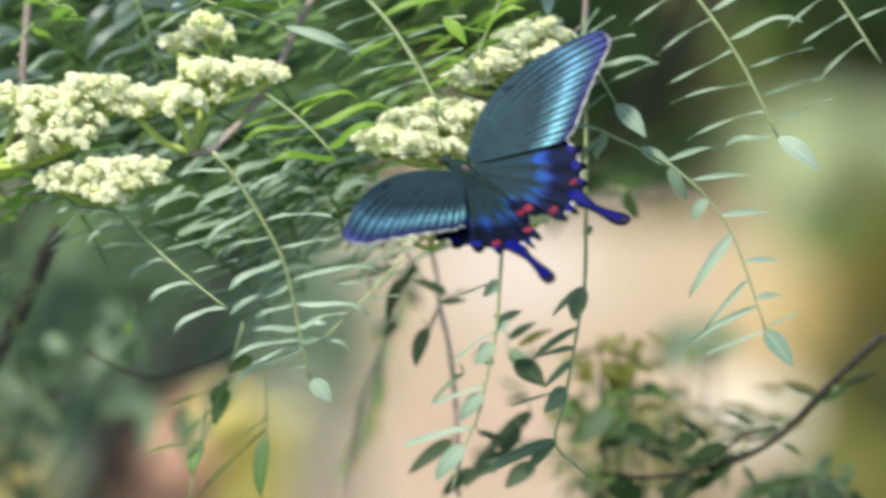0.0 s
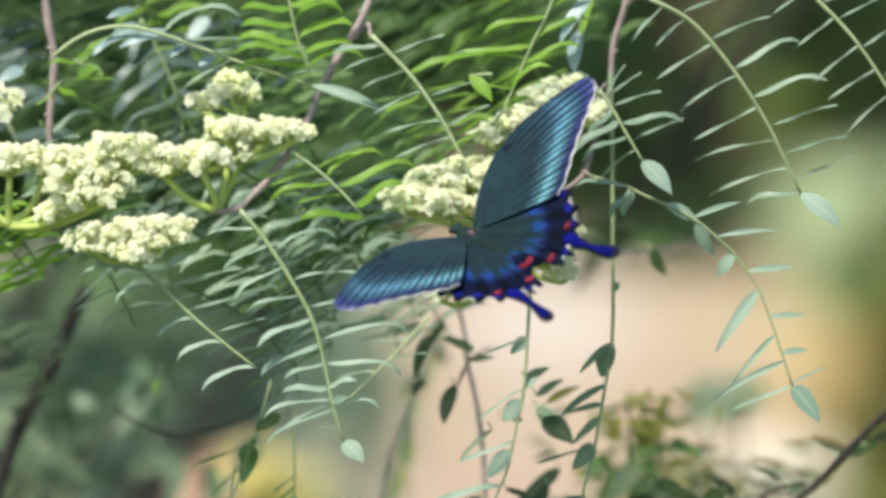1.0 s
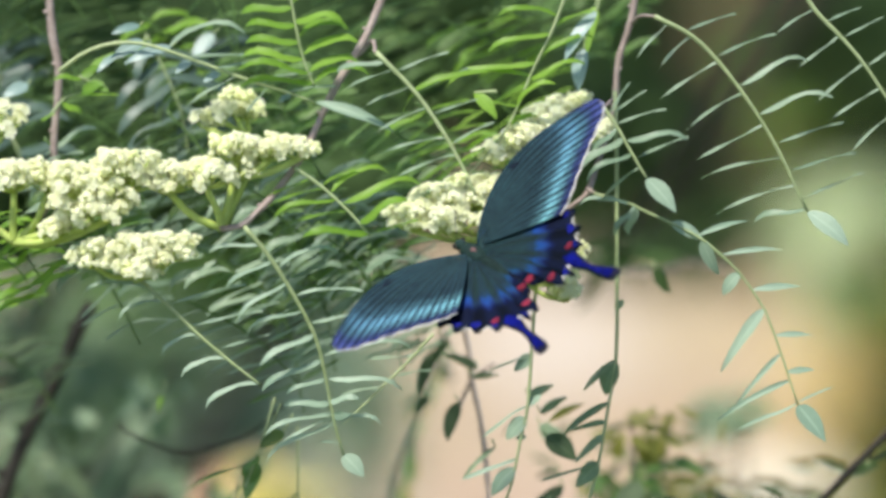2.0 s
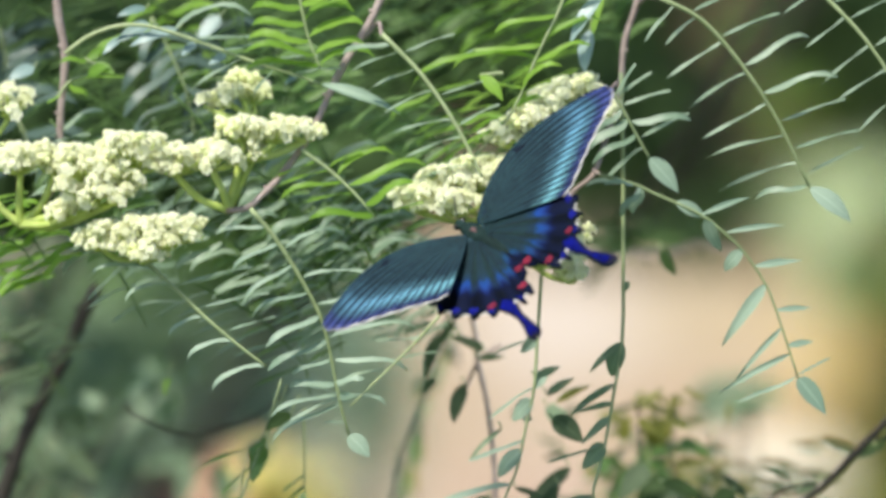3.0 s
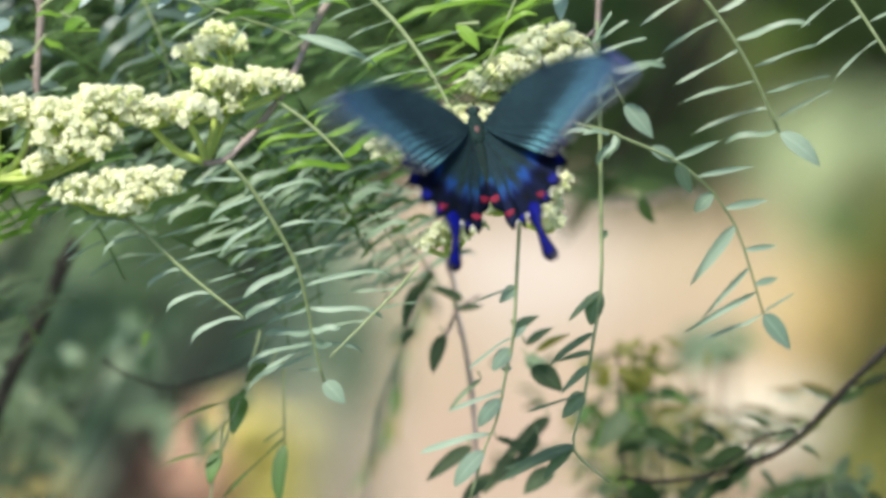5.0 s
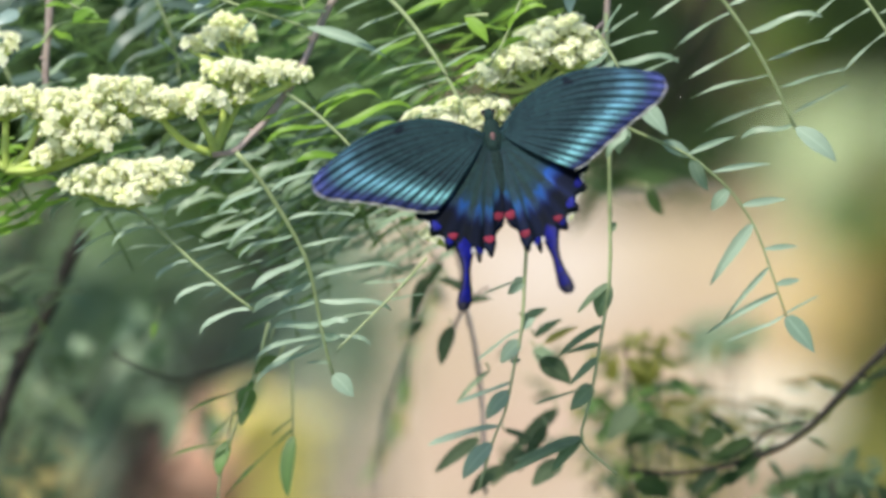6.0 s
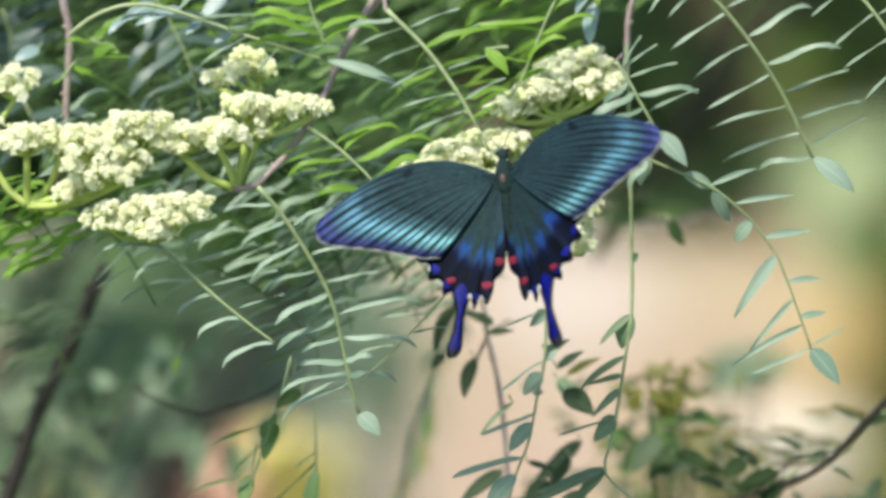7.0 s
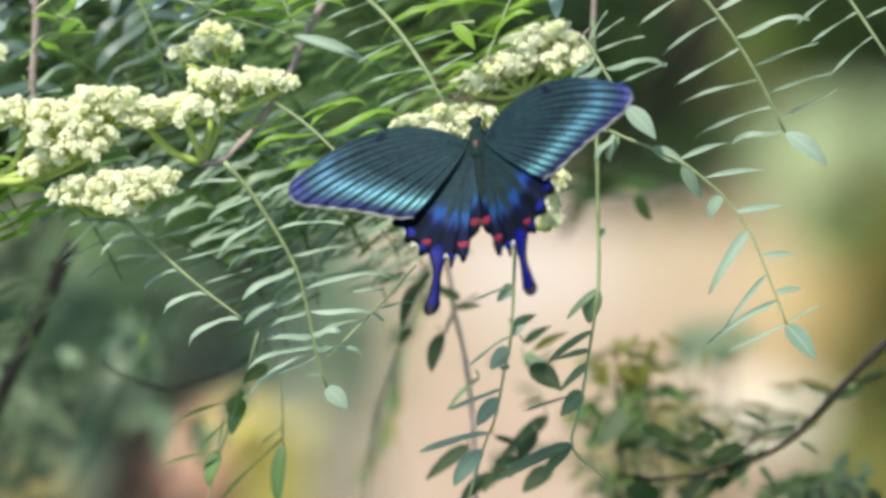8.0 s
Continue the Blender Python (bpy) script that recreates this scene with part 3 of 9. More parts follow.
compound_leaf([(-12.11, 5.91, 1.5), (-11.39, 6.45, 1.5), (-10.5, 6.78, 1.5), (-9.6, 6.81, 1.5), (-8.7, 6.58, 1.5), (-7.44, 6.13, 1.5), (-6.0, 5.59, 1.5), (-4.74, 5.19, 1.5), (-3.99, 4.91, 1.5)], [(0.5, -6.17, 7.05, 1.0, 2.0), (0.57, -5.99, 6.38, 1.1, 1.7), (0.71, -8.17, 4.7, 1.7, 1.3), (0.78, -4.02, 5.76, 1.3, 1.7), (0.8, -6.19, 4.52, 1.8, 1.3), (0.65, -5.64, 6.22, 1.5, 1.7), (0.86, -3.3, 5.41, 1.4, 1.4)], LEAF_PALE, stem=0.8, end=(-1.45, 3.93, 1.2, 3.6), label="pinnate leaf of the upper bush with a long end leaflet", seed=17)
compound_leaf([(-9.33, 7.06, 2), (-9.45, 6.89, 2)], [], LEAF_BLUE, stem=0.35, end=(-10.49, 6.29, 1.7, 4.7), label="rounded blue-green leaf, sky sheen put into its colour", name="leaf", seed=18)
compound_leaf([(-8.37, 6.88, 2), (-8.55, 6.71, 2)], [], LEAF_BLUE, stem=0.35, end=(-10.06, 6.14, 1.7, 3.6), label="rounded blue-green leaf, sky sheen put into its colour", name="leaf", seed=19)
compound_leaf([(-10.27, 6.63, 2.5), (-10.34, 6.46, 2.5)], [], LEAF_BLUE, stem=0.35, end=(-10.94, 5.89, 2.2, 2.6), label="rounded blue-green leaf, sky sheen put into its colour", name="leaf", seed=20)
compound_leaf([(-7.2, 7.57, 8), (-7.42, 7.33, 8)], [], LEAF_BLUE, stem=0.35, end=(-8.19, 6.37, 7.7, 5.0), label="rounded blue-green leaf, sky sheen put into its colour", name="leaf", seed=21)
compound_leaf([(-7.92, 6.39, 2), (-7.97, 6.24, 2)], [], LEAF_BLUE, stem=0.35, end=(-8.42, 5.84, 1.7, 3.0), label="rounded blue-green leaf, sky sheen put into its colour", name="leaf", seed=22)
compound_leaf([(-6.94, 6.01, 2), (-7.0, 5.87, 2)], [], LEAF_BLUE, stem=0.35, end=(-7.54, 5.55, 1.7, 2.8), label="rounded blue-green leaf, sky sheen put into its colour", name="leaf", seed=23)
compound_leaf([(-4.88, 8.99, 1.2), (-4.7, 8.09, 1.2), (-4.47, 6.84, 1.2), (-4.24, 6.03, 1.2), (-3.98, 5.4, 1.2)], [(0.27, -3.13, 8.37, 1.5, 2.9), (0.37, -3.08, 7.58, 0.8, 2.9), (0.48, -2.9, 7.1, 0.9, 3.1), (0.63, -2.58, 6.74, 0.9, 3.1), (0.82, -2.58, 6.12, 1.1, 2.9), (0.29, -6.33, 7.72, 1.7, 2.9), (0.4, -6.18, 7.35, 1.6, 2.9), (0.51, -6.18, 6.81, 1.6, 2.9), (0.67, -6.36, 6.34, 1.4, 2.9), (0.83, -6.42, 5.96, 0.6, 2.6), (0.96, -6.34, 5.39, 0.9, 2.3), (0.97, -2.23, 5.67, 1.2, 2.3), (0.21, -5.92, 8.38, 1.7, 2.9)], LEAF_FRESH, label="bright yellow-green pinnate leaf with broad leaflets", seed=24)
compound_leaf([(4.14, 8.62, 1.0), (3.6, 7.19, 1.0), (2.98, 5.93, 1.0), (2.08, 3.96, 1.0), (0.86, 2.53, 1.0)], [(0.18, 1.81, 7.45, 0.8, 2.0), (0.28, 1.51, 6.44, 1.1, 2.0), (0.47, 0.2, 5.37, 1.4, 2.4), (0.53, -1.15, 4.57, 0.8, 2.1), (0.57, 1.72, 4.87, 1.3, 1.7), (0.65, 1.36, 4.95, 1.1, 1.4), (0.25, 4.95, 7.73, 1.0, 1.7), (0.44, 4.95, 6.84, 1.2, 2.0), (0.55, 4.59, 6.11, 1.0, 2.0), (0.67, 3.68, 5.38, 0.5, 1.9), (0.79, 0.83, 2.98, 1.5, 1.4), (0.73, 3.16, 4.33, 1.6, 2.3), (0.82, 0.29, 2.71, 1.4, 1.4)], LEAF_FRESH, label="light green feathery leaf over the flower clusters", seed=25)
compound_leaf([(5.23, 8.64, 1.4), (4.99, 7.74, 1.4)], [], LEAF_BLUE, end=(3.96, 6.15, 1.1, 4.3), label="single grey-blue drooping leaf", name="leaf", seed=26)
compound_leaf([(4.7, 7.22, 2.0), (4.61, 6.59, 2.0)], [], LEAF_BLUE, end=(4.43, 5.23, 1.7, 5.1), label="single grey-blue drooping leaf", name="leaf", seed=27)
compound_leaf([(5.16, 8.85, 2.2), (4.98, 7.95, 2.2)], [], LEAF_FRESH, end=(4.7, 6.41, 1.9, 4.0), label="bright green drooping leaf", name="leaf", seed=28)
compound_leaf([(1.81, 5.21, 0.6), (1.09, 5.17, 0.6)], [], LEAF_FRESH, end=(1.8, 4.31, 0.3, 4.3), label="curled bright green leaf", name="leaf", seed=29)
compound_leaf([(-11.57, 5.81, 3), (-11.21, 5.63, 3)], [(0.24, -12.37, 5.72, 2.8, 2.0), (0.24, -10.85, 6.18, 3.2, 3.1), (0.76, -9.68, 6.27, 3.3, 3.1)], LEAF_FRESH, end=(-10.56, 5.26, 2.7, 3.2), label="small bright green leaf spray on a twig", seed=30)
compound_leaf([(-12.47, 4.54, 3), (-12.02, 5.09, 3), (-11.48, 5.27, 3)], [(0.09, -12.8, 4.35, 2.5, 1.7), (0.4, -11.5, 4.64, 3.4, 2.3), (0.67, -10.28, 5.17, 2.5, 1.7)], LEAF_FRESH, end=(-10.74, 5.59, 2.7, 3.6), label="small bright green leaf spray on a twig", seed=31)
compound_leaf([(-0.22, -2.46, 1.0), (-1.11, -3.42, 1.0), (-2.04, -4.32, 1.0), (-3.08, -5.32, 1.0)], [(0.24, -2.32, -3.25, 1.5, 1.3), (0.47, -0.29, -3.6, 0.7, 1.1), (0.63, -3.31, -4.48, 1.6, 1.3)], LEAF_PALE, stem=0.5, label="pale grey-green pinnate leaf with thin leaflets", seed=32)
compound_leaf([(-9.09, -4.07, 10), (-9.25, -4.59, 10)], [], LEAF_FRESH, stem=0.35, end=(-9.37, -5.19, 9.7, 2.6), label="small fresh green leaf low in the bush", name="leaf", seed=420)
compound_leaf([(-4.75, -5.05, 3.4), (-5.05, -5.63, 3.4)], [], LEAF_DARK_SHADED, stem=0.35, end=(-5.83, -6.15, 3.1, 5.0), label="blackish-green leaf on a thin hanging stem", name="leaf", seed=421)
compound_leaf([(-13.22, 5.76, 5), (-13.32, 5.61, 5)], [], LEAF_BLUE, stem=0.35, end=(-14.13, 5.17, 4.7, 4.6), label="rounded blue-green leaf, sky sheen put into its colour", name="leaf", seed=422)
compound_leaf([(-4.73, 5.29, 2), (-4.77, 5.16, 2)], [], LEAF_BLUE, stem=0.35, end=(-5.13, 4.91, 1.7, 2.2), label="small blue-green leaf, sky sheen put into its colour", name="leaf", seed=423)
compound_leaf([(-9.49, 7.55, 3), (-9.6, 7.42, 3)], [], LEAF_BLUE, stem=0.35, end=(-10.5, 7.13, 2.7, 3.0), label="rounded blue-green leaf, sky sheen put into its colour", name="leaf", seed=424)
compound_leaf([(-9.58, 7.25, 6.5), (-9.0, 6.14, 6.5), (-8.45, 4.76, 6.5), (-8.18, 3.28, 6.5)], [(0.06, -9.93, 5.73, 6.0, 3.0, "hooked"), (0.25, -10.58, 4.81, 6.0, 3.0, "hooked"), (0.45, -10.53, 3.98, 6.0, 3.0, "hooked"), (0.66, -10.35, 3.29, 6.0, 3.0, "hooked"), (0.2, -7.23, 5.83, 7.5, 3.0, "hooked"), (0.42, -6.73, 5.08, 7.5, 3.0, "hooked"), (0.62, -6.61, 4.34, 7.5, 3.0, "hooked"), (0.82, -6.61, 3.53, 7.5, 3.0, "hooked")], LEAF_DUSK, stem=0.5, label="grey-blue pinnate leaf with long leaflets in soft focus", seed=277)
compound_leaf([(-15.47, -0.25, 6), (-14.38, -0.99, 6), (-13.28, -1.65, 6)], [], LEAF_FRESH, stem=0.5, stem_mat=LEAF_MID, fill=(5, 1.5, 18, 207, 1.2), label="fresh green pinnate leaf in soft focus", seed=425)
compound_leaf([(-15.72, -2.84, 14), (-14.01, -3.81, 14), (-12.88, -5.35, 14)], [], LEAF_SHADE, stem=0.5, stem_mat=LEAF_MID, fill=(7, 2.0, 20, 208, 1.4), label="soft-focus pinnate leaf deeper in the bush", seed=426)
leaf_drop = compound_leaf([(3.04, -1.07, 3.0), (2.91, -3.03, 3.0), (2.78, -4.84, 3.0), (2.54, -5.92, 3.0), (2.24, -7.36, 3.0), (1.86, -8.26, 3.0), (1.57, -9.19, 3.0), (1.31, -9.97, 3.0)], [(0.157, 1.45, -3.76, 3.3, 0.7, "thin"), (0.157, 2.35, -3.71, 3.3, 4.0, "broad"), (0.286, 1.33, -5.88, 3.3, 0.9, "thin"), (0.329, 2.09, -5.9, 3.3, 5.1, "broad"), (0.486, 0.65, -7.17, 3.3, 1.3, "thin"), (0.514, 1.62, -7.7, 3.3, 5.1, "broad"), (0.657, -0.29, -8.55, 3.3, 2.0, "thin"), (0.743, 0.83, -9.61, 3.3, 5.8, "broad"), (0.286, 3.24, -4.45, 3.3, 2.5, "broad"), (0.429, 2.62, -5.75, 3.3, 2.9, "broad")], LEAF_SILVER, stem=0.6, label="thin hanging stem with small drooping leaves", seed=33)
leaf_strand = compound_leaf([(5.6, 5.26, 2.5), (5.65, 2.55, 2.5), (5.64, -0.7, 2.5), (5.61, -3.17, 2.5), (5.34, -4.88, 2.5), (4.95, -7.04, 2.5), (4.62, -8.3, 2.5), (5.13, -8.96, 2.5), (5.78, -9.49, 2.5)], [(0.388, 5.26, -4.48, 2.8, 6.1, "broad"), (0.388, 4.56, -4.34, 2.8, 2.5, "broad"), (0.487, 3.91, -5.78, 2.8, 2.5, "broad"), (0.525, 4.15, -5.62, 2.8, 2.0, "broad"), (0.550, 4.28, -6.64, 2.8, 2.7, "broad"), (0.600, 4.3, -7.43, 2.8, 5.4, "broad"), (0.600, 3.11, -7.24, 2.8, 0.9, "thin"), (0.750, 3.09, -8.66, 2.8, 1.3, "thin"), (0.750, 2.42, -8.99, 2.8, 1.8, "thin"), (0.750, 2.23, -9.47, 2.8, 4.0, "broad"), (0.750, 3.68, -9.41, 2.8, 4.0, "broad"), (0.300, 5.83, -1.42, 2.8, 2.5, "broad")], LEAF_SAGE, stem=0.7, label="long thin hanging stem with paired drooping leaves", seed=34)
compound_leaf([(-5.35, -4.53, 4.0), (-5.71, -5.8, 4.0), (-6.04, -6.71, 4.0), (-6.44, -7.81, 4.0), (-6.9, -9.08, 4.0), (-7.08, -10.17, 4.0)], [(0.32, -6.44, -7.07, 3.9, 2.6), (0.38, -8.25, -7.52, 3.8, 1.4), (0.52, -7.35, -8.35, 3.9, 1.3), (0.68, -8.79, -8.89, 3.7, 1.1)], LEAF_MID, stem=0.55, end=(-7.16, -10.88, 3.7, 4.3), label="thin hanging stem with dark pointed leaves", seed=35)
compound_leaf([(-5.17, -4.72, 4.2), (-5.63, -5.85, 4.2), (-5.9, -6.68, 4.2)], [], LEAF_MID, stem=0.4, end=(-6.29, -7.84, 3.9, 5.7), label="dark drooping leaf on a thin stem", name="leaf", seed=36)
compound_leaf([(-6.54, -7.27, 4.2), (-6.72, -8.36, 4.2)], [], LEAF_MID, stem=0.4, end=(-7.06, -9.44, 3.9, 4.9), label="dark drooping leaf on a thin stem", name="leaf", seed=37)
compound_leaf([(-4.63, -5.45, 4.5), (-4.63, -7.1, 4.5), (-4.63, -8.19, 4.5)], [(0.91, -6.82, -10.1, 4.5, 1.3), (0.73, -5.37, -8.2, 4.8, 1.1)], LEAF_MID, stem=0.45, end=(-4.81, -10.18, 4.2, 5.0), label="thin hanging stem with a long dark leaf", seed=38)
# lower-bush leaves, their shade painted in by darker leaf colours
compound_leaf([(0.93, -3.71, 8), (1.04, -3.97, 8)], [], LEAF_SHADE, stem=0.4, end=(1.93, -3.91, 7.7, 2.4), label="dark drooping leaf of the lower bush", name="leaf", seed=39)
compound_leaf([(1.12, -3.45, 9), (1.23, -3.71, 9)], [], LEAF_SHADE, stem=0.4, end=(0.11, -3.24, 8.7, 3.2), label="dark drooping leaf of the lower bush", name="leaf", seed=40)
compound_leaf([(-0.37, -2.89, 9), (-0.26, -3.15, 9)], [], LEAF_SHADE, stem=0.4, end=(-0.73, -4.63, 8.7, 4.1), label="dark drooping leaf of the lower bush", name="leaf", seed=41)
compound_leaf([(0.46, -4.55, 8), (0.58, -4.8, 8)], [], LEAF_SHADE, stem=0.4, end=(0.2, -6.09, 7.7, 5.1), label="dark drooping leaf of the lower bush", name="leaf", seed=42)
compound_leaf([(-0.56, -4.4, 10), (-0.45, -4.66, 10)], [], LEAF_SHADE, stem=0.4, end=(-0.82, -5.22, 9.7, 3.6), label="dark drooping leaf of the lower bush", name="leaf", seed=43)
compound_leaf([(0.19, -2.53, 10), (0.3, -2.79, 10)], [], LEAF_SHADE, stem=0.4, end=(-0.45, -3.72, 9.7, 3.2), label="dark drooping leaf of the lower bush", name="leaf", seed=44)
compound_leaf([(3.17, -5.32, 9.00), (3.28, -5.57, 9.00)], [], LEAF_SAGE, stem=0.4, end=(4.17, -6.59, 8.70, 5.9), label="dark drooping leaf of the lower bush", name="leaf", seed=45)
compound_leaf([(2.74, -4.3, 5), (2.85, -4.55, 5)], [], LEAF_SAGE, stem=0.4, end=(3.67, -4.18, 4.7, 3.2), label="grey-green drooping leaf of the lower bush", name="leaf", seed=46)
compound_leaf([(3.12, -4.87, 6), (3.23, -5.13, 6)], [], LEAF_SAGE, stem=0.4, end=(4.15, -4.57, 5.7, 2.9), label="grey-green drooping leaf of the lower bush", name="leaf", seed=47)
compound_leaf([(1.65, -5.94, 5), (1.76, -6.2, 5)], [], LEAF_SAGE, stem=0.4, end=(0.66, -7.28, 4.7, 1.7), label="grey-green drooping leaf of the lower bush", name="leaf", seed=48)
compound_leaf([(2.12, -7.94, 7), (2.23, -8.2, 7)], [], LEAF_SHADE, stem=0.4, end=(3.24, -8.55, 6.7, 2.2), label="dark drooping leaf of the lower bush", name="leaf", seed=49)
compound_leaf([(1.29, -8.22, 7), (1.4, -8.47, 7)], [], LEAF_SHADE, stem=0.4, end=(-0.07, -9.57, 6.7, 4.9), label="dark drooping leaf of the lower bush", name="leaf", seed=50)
compound_leaf([(7.06, -0.19, 11), (7.17, -0.45, 11)], [], LEAF_DARK_SHADED, stem=0.4, end=(7.63, -1.33, 10.7, 4.4), label="dark drooping leaf of the lower bush", name="leaf", seed=52)
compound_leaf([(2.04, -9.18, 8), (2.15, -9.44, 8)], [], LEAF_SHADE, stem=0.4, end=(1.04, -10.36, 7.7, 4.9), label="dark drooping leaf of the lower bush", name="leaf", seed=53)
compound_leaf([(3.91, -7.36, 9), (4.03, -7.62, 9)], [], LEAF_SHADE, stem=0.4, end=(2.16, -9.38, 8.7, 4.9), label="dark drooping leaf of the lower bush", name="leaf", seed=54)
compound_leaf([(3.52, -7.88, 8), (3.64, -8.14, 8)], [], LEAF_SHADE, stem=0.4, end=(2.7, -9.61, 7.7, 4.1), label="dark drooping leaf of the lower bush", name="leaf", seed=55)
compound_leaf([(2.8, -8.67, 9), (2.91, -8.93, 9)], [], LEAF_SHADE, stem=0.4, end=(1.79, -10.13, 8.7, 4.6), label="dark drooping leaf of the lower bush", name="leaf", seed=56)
compound_leaf([(0.27, -3.05, 29.14), (0.34, -3.20, 29.14)], [], LEAF_MID, stem=0.4, end=(-0.15, -4.47, 28.84, 2.5), label="dark leaf on a blurred hanging twig", name="leaf", seed=57)
compound_leaf([(-0.08, -3.48, 28.20), (-0.02, -3.65, 28.20)], [], LEAF_SHADE, stem=0.4, end=(0.44, -4.56, 27.90, 4.2), label="dark leaf on a blurred hanging twig", name="leaf", seed=58)
compound_leaf([(-0.10, -3.99, 31.90), (-0.04, -4.16, 31.90)], [], LEAF_OLIVE, stem=0.4, end=(-0.27, -5.07, 31.60, 4.0), label="dark leaf on a blurred hanging twig", name="leaf", seed=59)
compound_leaf([(-0.16, -4.42, 30.71), (-0.09, -4.59, 30.71)], [], LEAF_MID, stem=0.4, end=(-0.46, -5.59, 30.41, 2.5), label="dark leaf on a blurred hanging twig", name="leaf", seed=60)
compound_leaf([(-0.45, -4.82, 28.26), (-0.39, -4.99, 28.26)], [], LEAF_SHADE, stem=0.4, end=(-1.28, -5.55, 27.96, 3.6), label="dark leaf on a blurred hanging twig", name="leaf", seed=61)
compound_leaf([(-0.45, -5.34, 31.49), (-0.39, -5.51, 31.49)], [], LEAF_OLIVE, stem=0.4, end=(-1.29, -6.04, 31.19, 2.4), label="dark leaf on a blurred hanging twig", name="leaf", seed=62)
compound_leaf([(-0.67, -5.76, 29.75), (-0.62, -5.92, 29.75)], [], LEAF_MID, stem=0.4, end=(-0.91, -6.64, 29.45, 2.7), label="dark leaf on a blurred hanging twig", name="leaf", seed=63)
compound_leaf([(-1.01, -6.18, 28.60), (-0.95, -6.35, 28.60)], [], LEAF_SHADE, stem=0.4, end=(-0.97, -7.66, 28.30, 3.7), label="dark leaf on a blurred hanging twig", name="leaf", seed=64)
compound_leaf([(-1.10, -6.65, 29.28), (-1.04, -6.81, 29.28)], [], LEAF_OLIVE, stem=0.4, end=(-0.87, -8.11, 28.98, 3.9), label="dark leaf on a blurred hanging twig", name="leaf", seed=65)
compound_leaf([(-1.22, -7.06, 28.06), (-1.16, -7.22, 28.06)], [], LEAF_MID, stem=0.4, end=(-1.02, -8.31, 27.76, 4.1), label="dark leaf on a blurred hanging twig", name="leaf", seed=66)
compound_leaf([(-1.60, -7.63, 31.80), (-1.53, -7.79, 31.80)], [], LEAF_SHADE, stem=0.4, end=(-1.68, -9.15, 31.50, 3.1), label="dark leaf on a blurred hanging twig", name="leaf", seed=67)
compound_leaf([(-1.32, -8.05, 30.97), (-1.26, -8.22, 30.97)], [], LEAF_OLIVE, stem=0.4, end=(-1.12, -9.36, 30.67, 3.6), label="dark leaf on a blurred hanging twig", name="leaf", seed=68)
compound_leaf([(-1.60, -8.50, 30.56), (-1.53, -8.65, 30.56)], [], LEAF_MID, stem=0.4, end=(-1.38, -9.72, 30.26, 2.6), label="dark leaf on a blurred hanging twig", name="leaf", seed=69)
compound_leaf([(-1.74, -8.97, 31.19), (-1.68, -9.13, 31.19)], [], LEAF_SHADE, stem=0.4, end=(-1.84, -10.34, 30.89, 2.7), label="dark leaf on a blurred hanging twig", name="leaf", seed=70)
compound_leaf([(-2.05, -9.41, 30.85), (-1.98, -9.58, 30.85)], [], LEAF_OLIVE, stem=0.4, end=(-2.15, -10.89, 30.55, 3.5), label="dark leaf on a blurred hanging twig", name="leaf", seed=71)
compound_leaf([(-1.92, -9.88, 31.24), (-1.87, -10.05, 31.24)], [], LEAF_MID, stem=0.4, end=(-2.87, -11.20, 30.94, 2.6), label="dark leaf on a blurred hanging twig", name="leaf", seed=72)
compound_leaf([(14.38, -7.55, 21.4), (14.25, -7.68, 21.4)], [], LEAF_SHADE, stem=0.4, end=(12.94, -7.07, 20.9, 3.0), label="slender soft-focus leaf on the lower branch", name="leaf", seed=73)
compound_leaf([(10.53, -9.39, 29.2), (10.42, -9.51, 29.2)], [], LEAF_OLIVE, stem=0.4, end=(11.34, -9.48, 28.7, 2.5), label="slender soft-focus leaf on the lower branch", name="leaf", seed=74)
compound_leaf([(11.67, -9.00, 25.9), (11.56, -9.11, 25.9)], [], LEAF_SHADE, stem=0.4, end=(12.83, -9.15, 25.4, 2.4), label="slender soft-focus leaf on the lower branch", name="leaf", seed=75)
compound_leaf([(13.73, -8.42, 21.5), (13.62, -8.53, 21.5)], [], LEAF_SHADE, stem=0.4, end=(12.57, -8.40, 21.0, 2.9), label="slender soft-focus leaf on the lower branch", name="leaf", seed=76)
compound_leaf([(11.58, -8.75, 21.0), (11.45, -8.86, 21.0)], [], LEAF_SHADE, stem=0.4, end=(10.56, -9.10, 20.5, 1.9), label="slender soft-focus leaf on the lower branch", name="leaf", seed=77)
compound_leaf([(12.41, -9.32, 31.4), (12.29, -9.45, 31.4)], [], LEAF_OLIVE, stem=0.4, end=(11.62, -8.99, 31.0, 2.1), label="slender soft-focus leaf on the lower branch", name="leaf", seed=78)
compound_leaf([(9.48, -8.61, 24.0), (9.35, -8.73, 24.0)], [], LEAF_OLIVE, stem=0.4, end=(10.28, -8.41, 23.6, 1.6), label="slender soft-focus leaf on the lower branch", name="leaf", seed=79)
compound_leaf([(15.50, -6.78, 21.3), (15.37, -6.90, 21.3)], [], LEAF_OLIVE, stem=0.4, end=(14.41, -7.01, 20.8, 2.4), label="slender soft-focus leaf on the lower branch", name="leaf", seed=80)
compound_leaf([(7.73, -10.37, 23.8), (7.60, -10.49, 23.8)], [], LEAF_DARK_SHADED, stem=0.4, end=(6.98, -10.13, 23.3, 2.2), label="slender soft-focus leaf on the lower branch", name="leaf", seed=81)
compound_leaf([(8.25, -9.50, 24.3), (8.13, -9.61, 24.3)], [], LEAF_DARK_SHADED, stem=0.4, end=(6.73, -10.14, 23.8, 2.1), label="slender soft-focus leaf on the lower branch", name="leaf", seed=82)
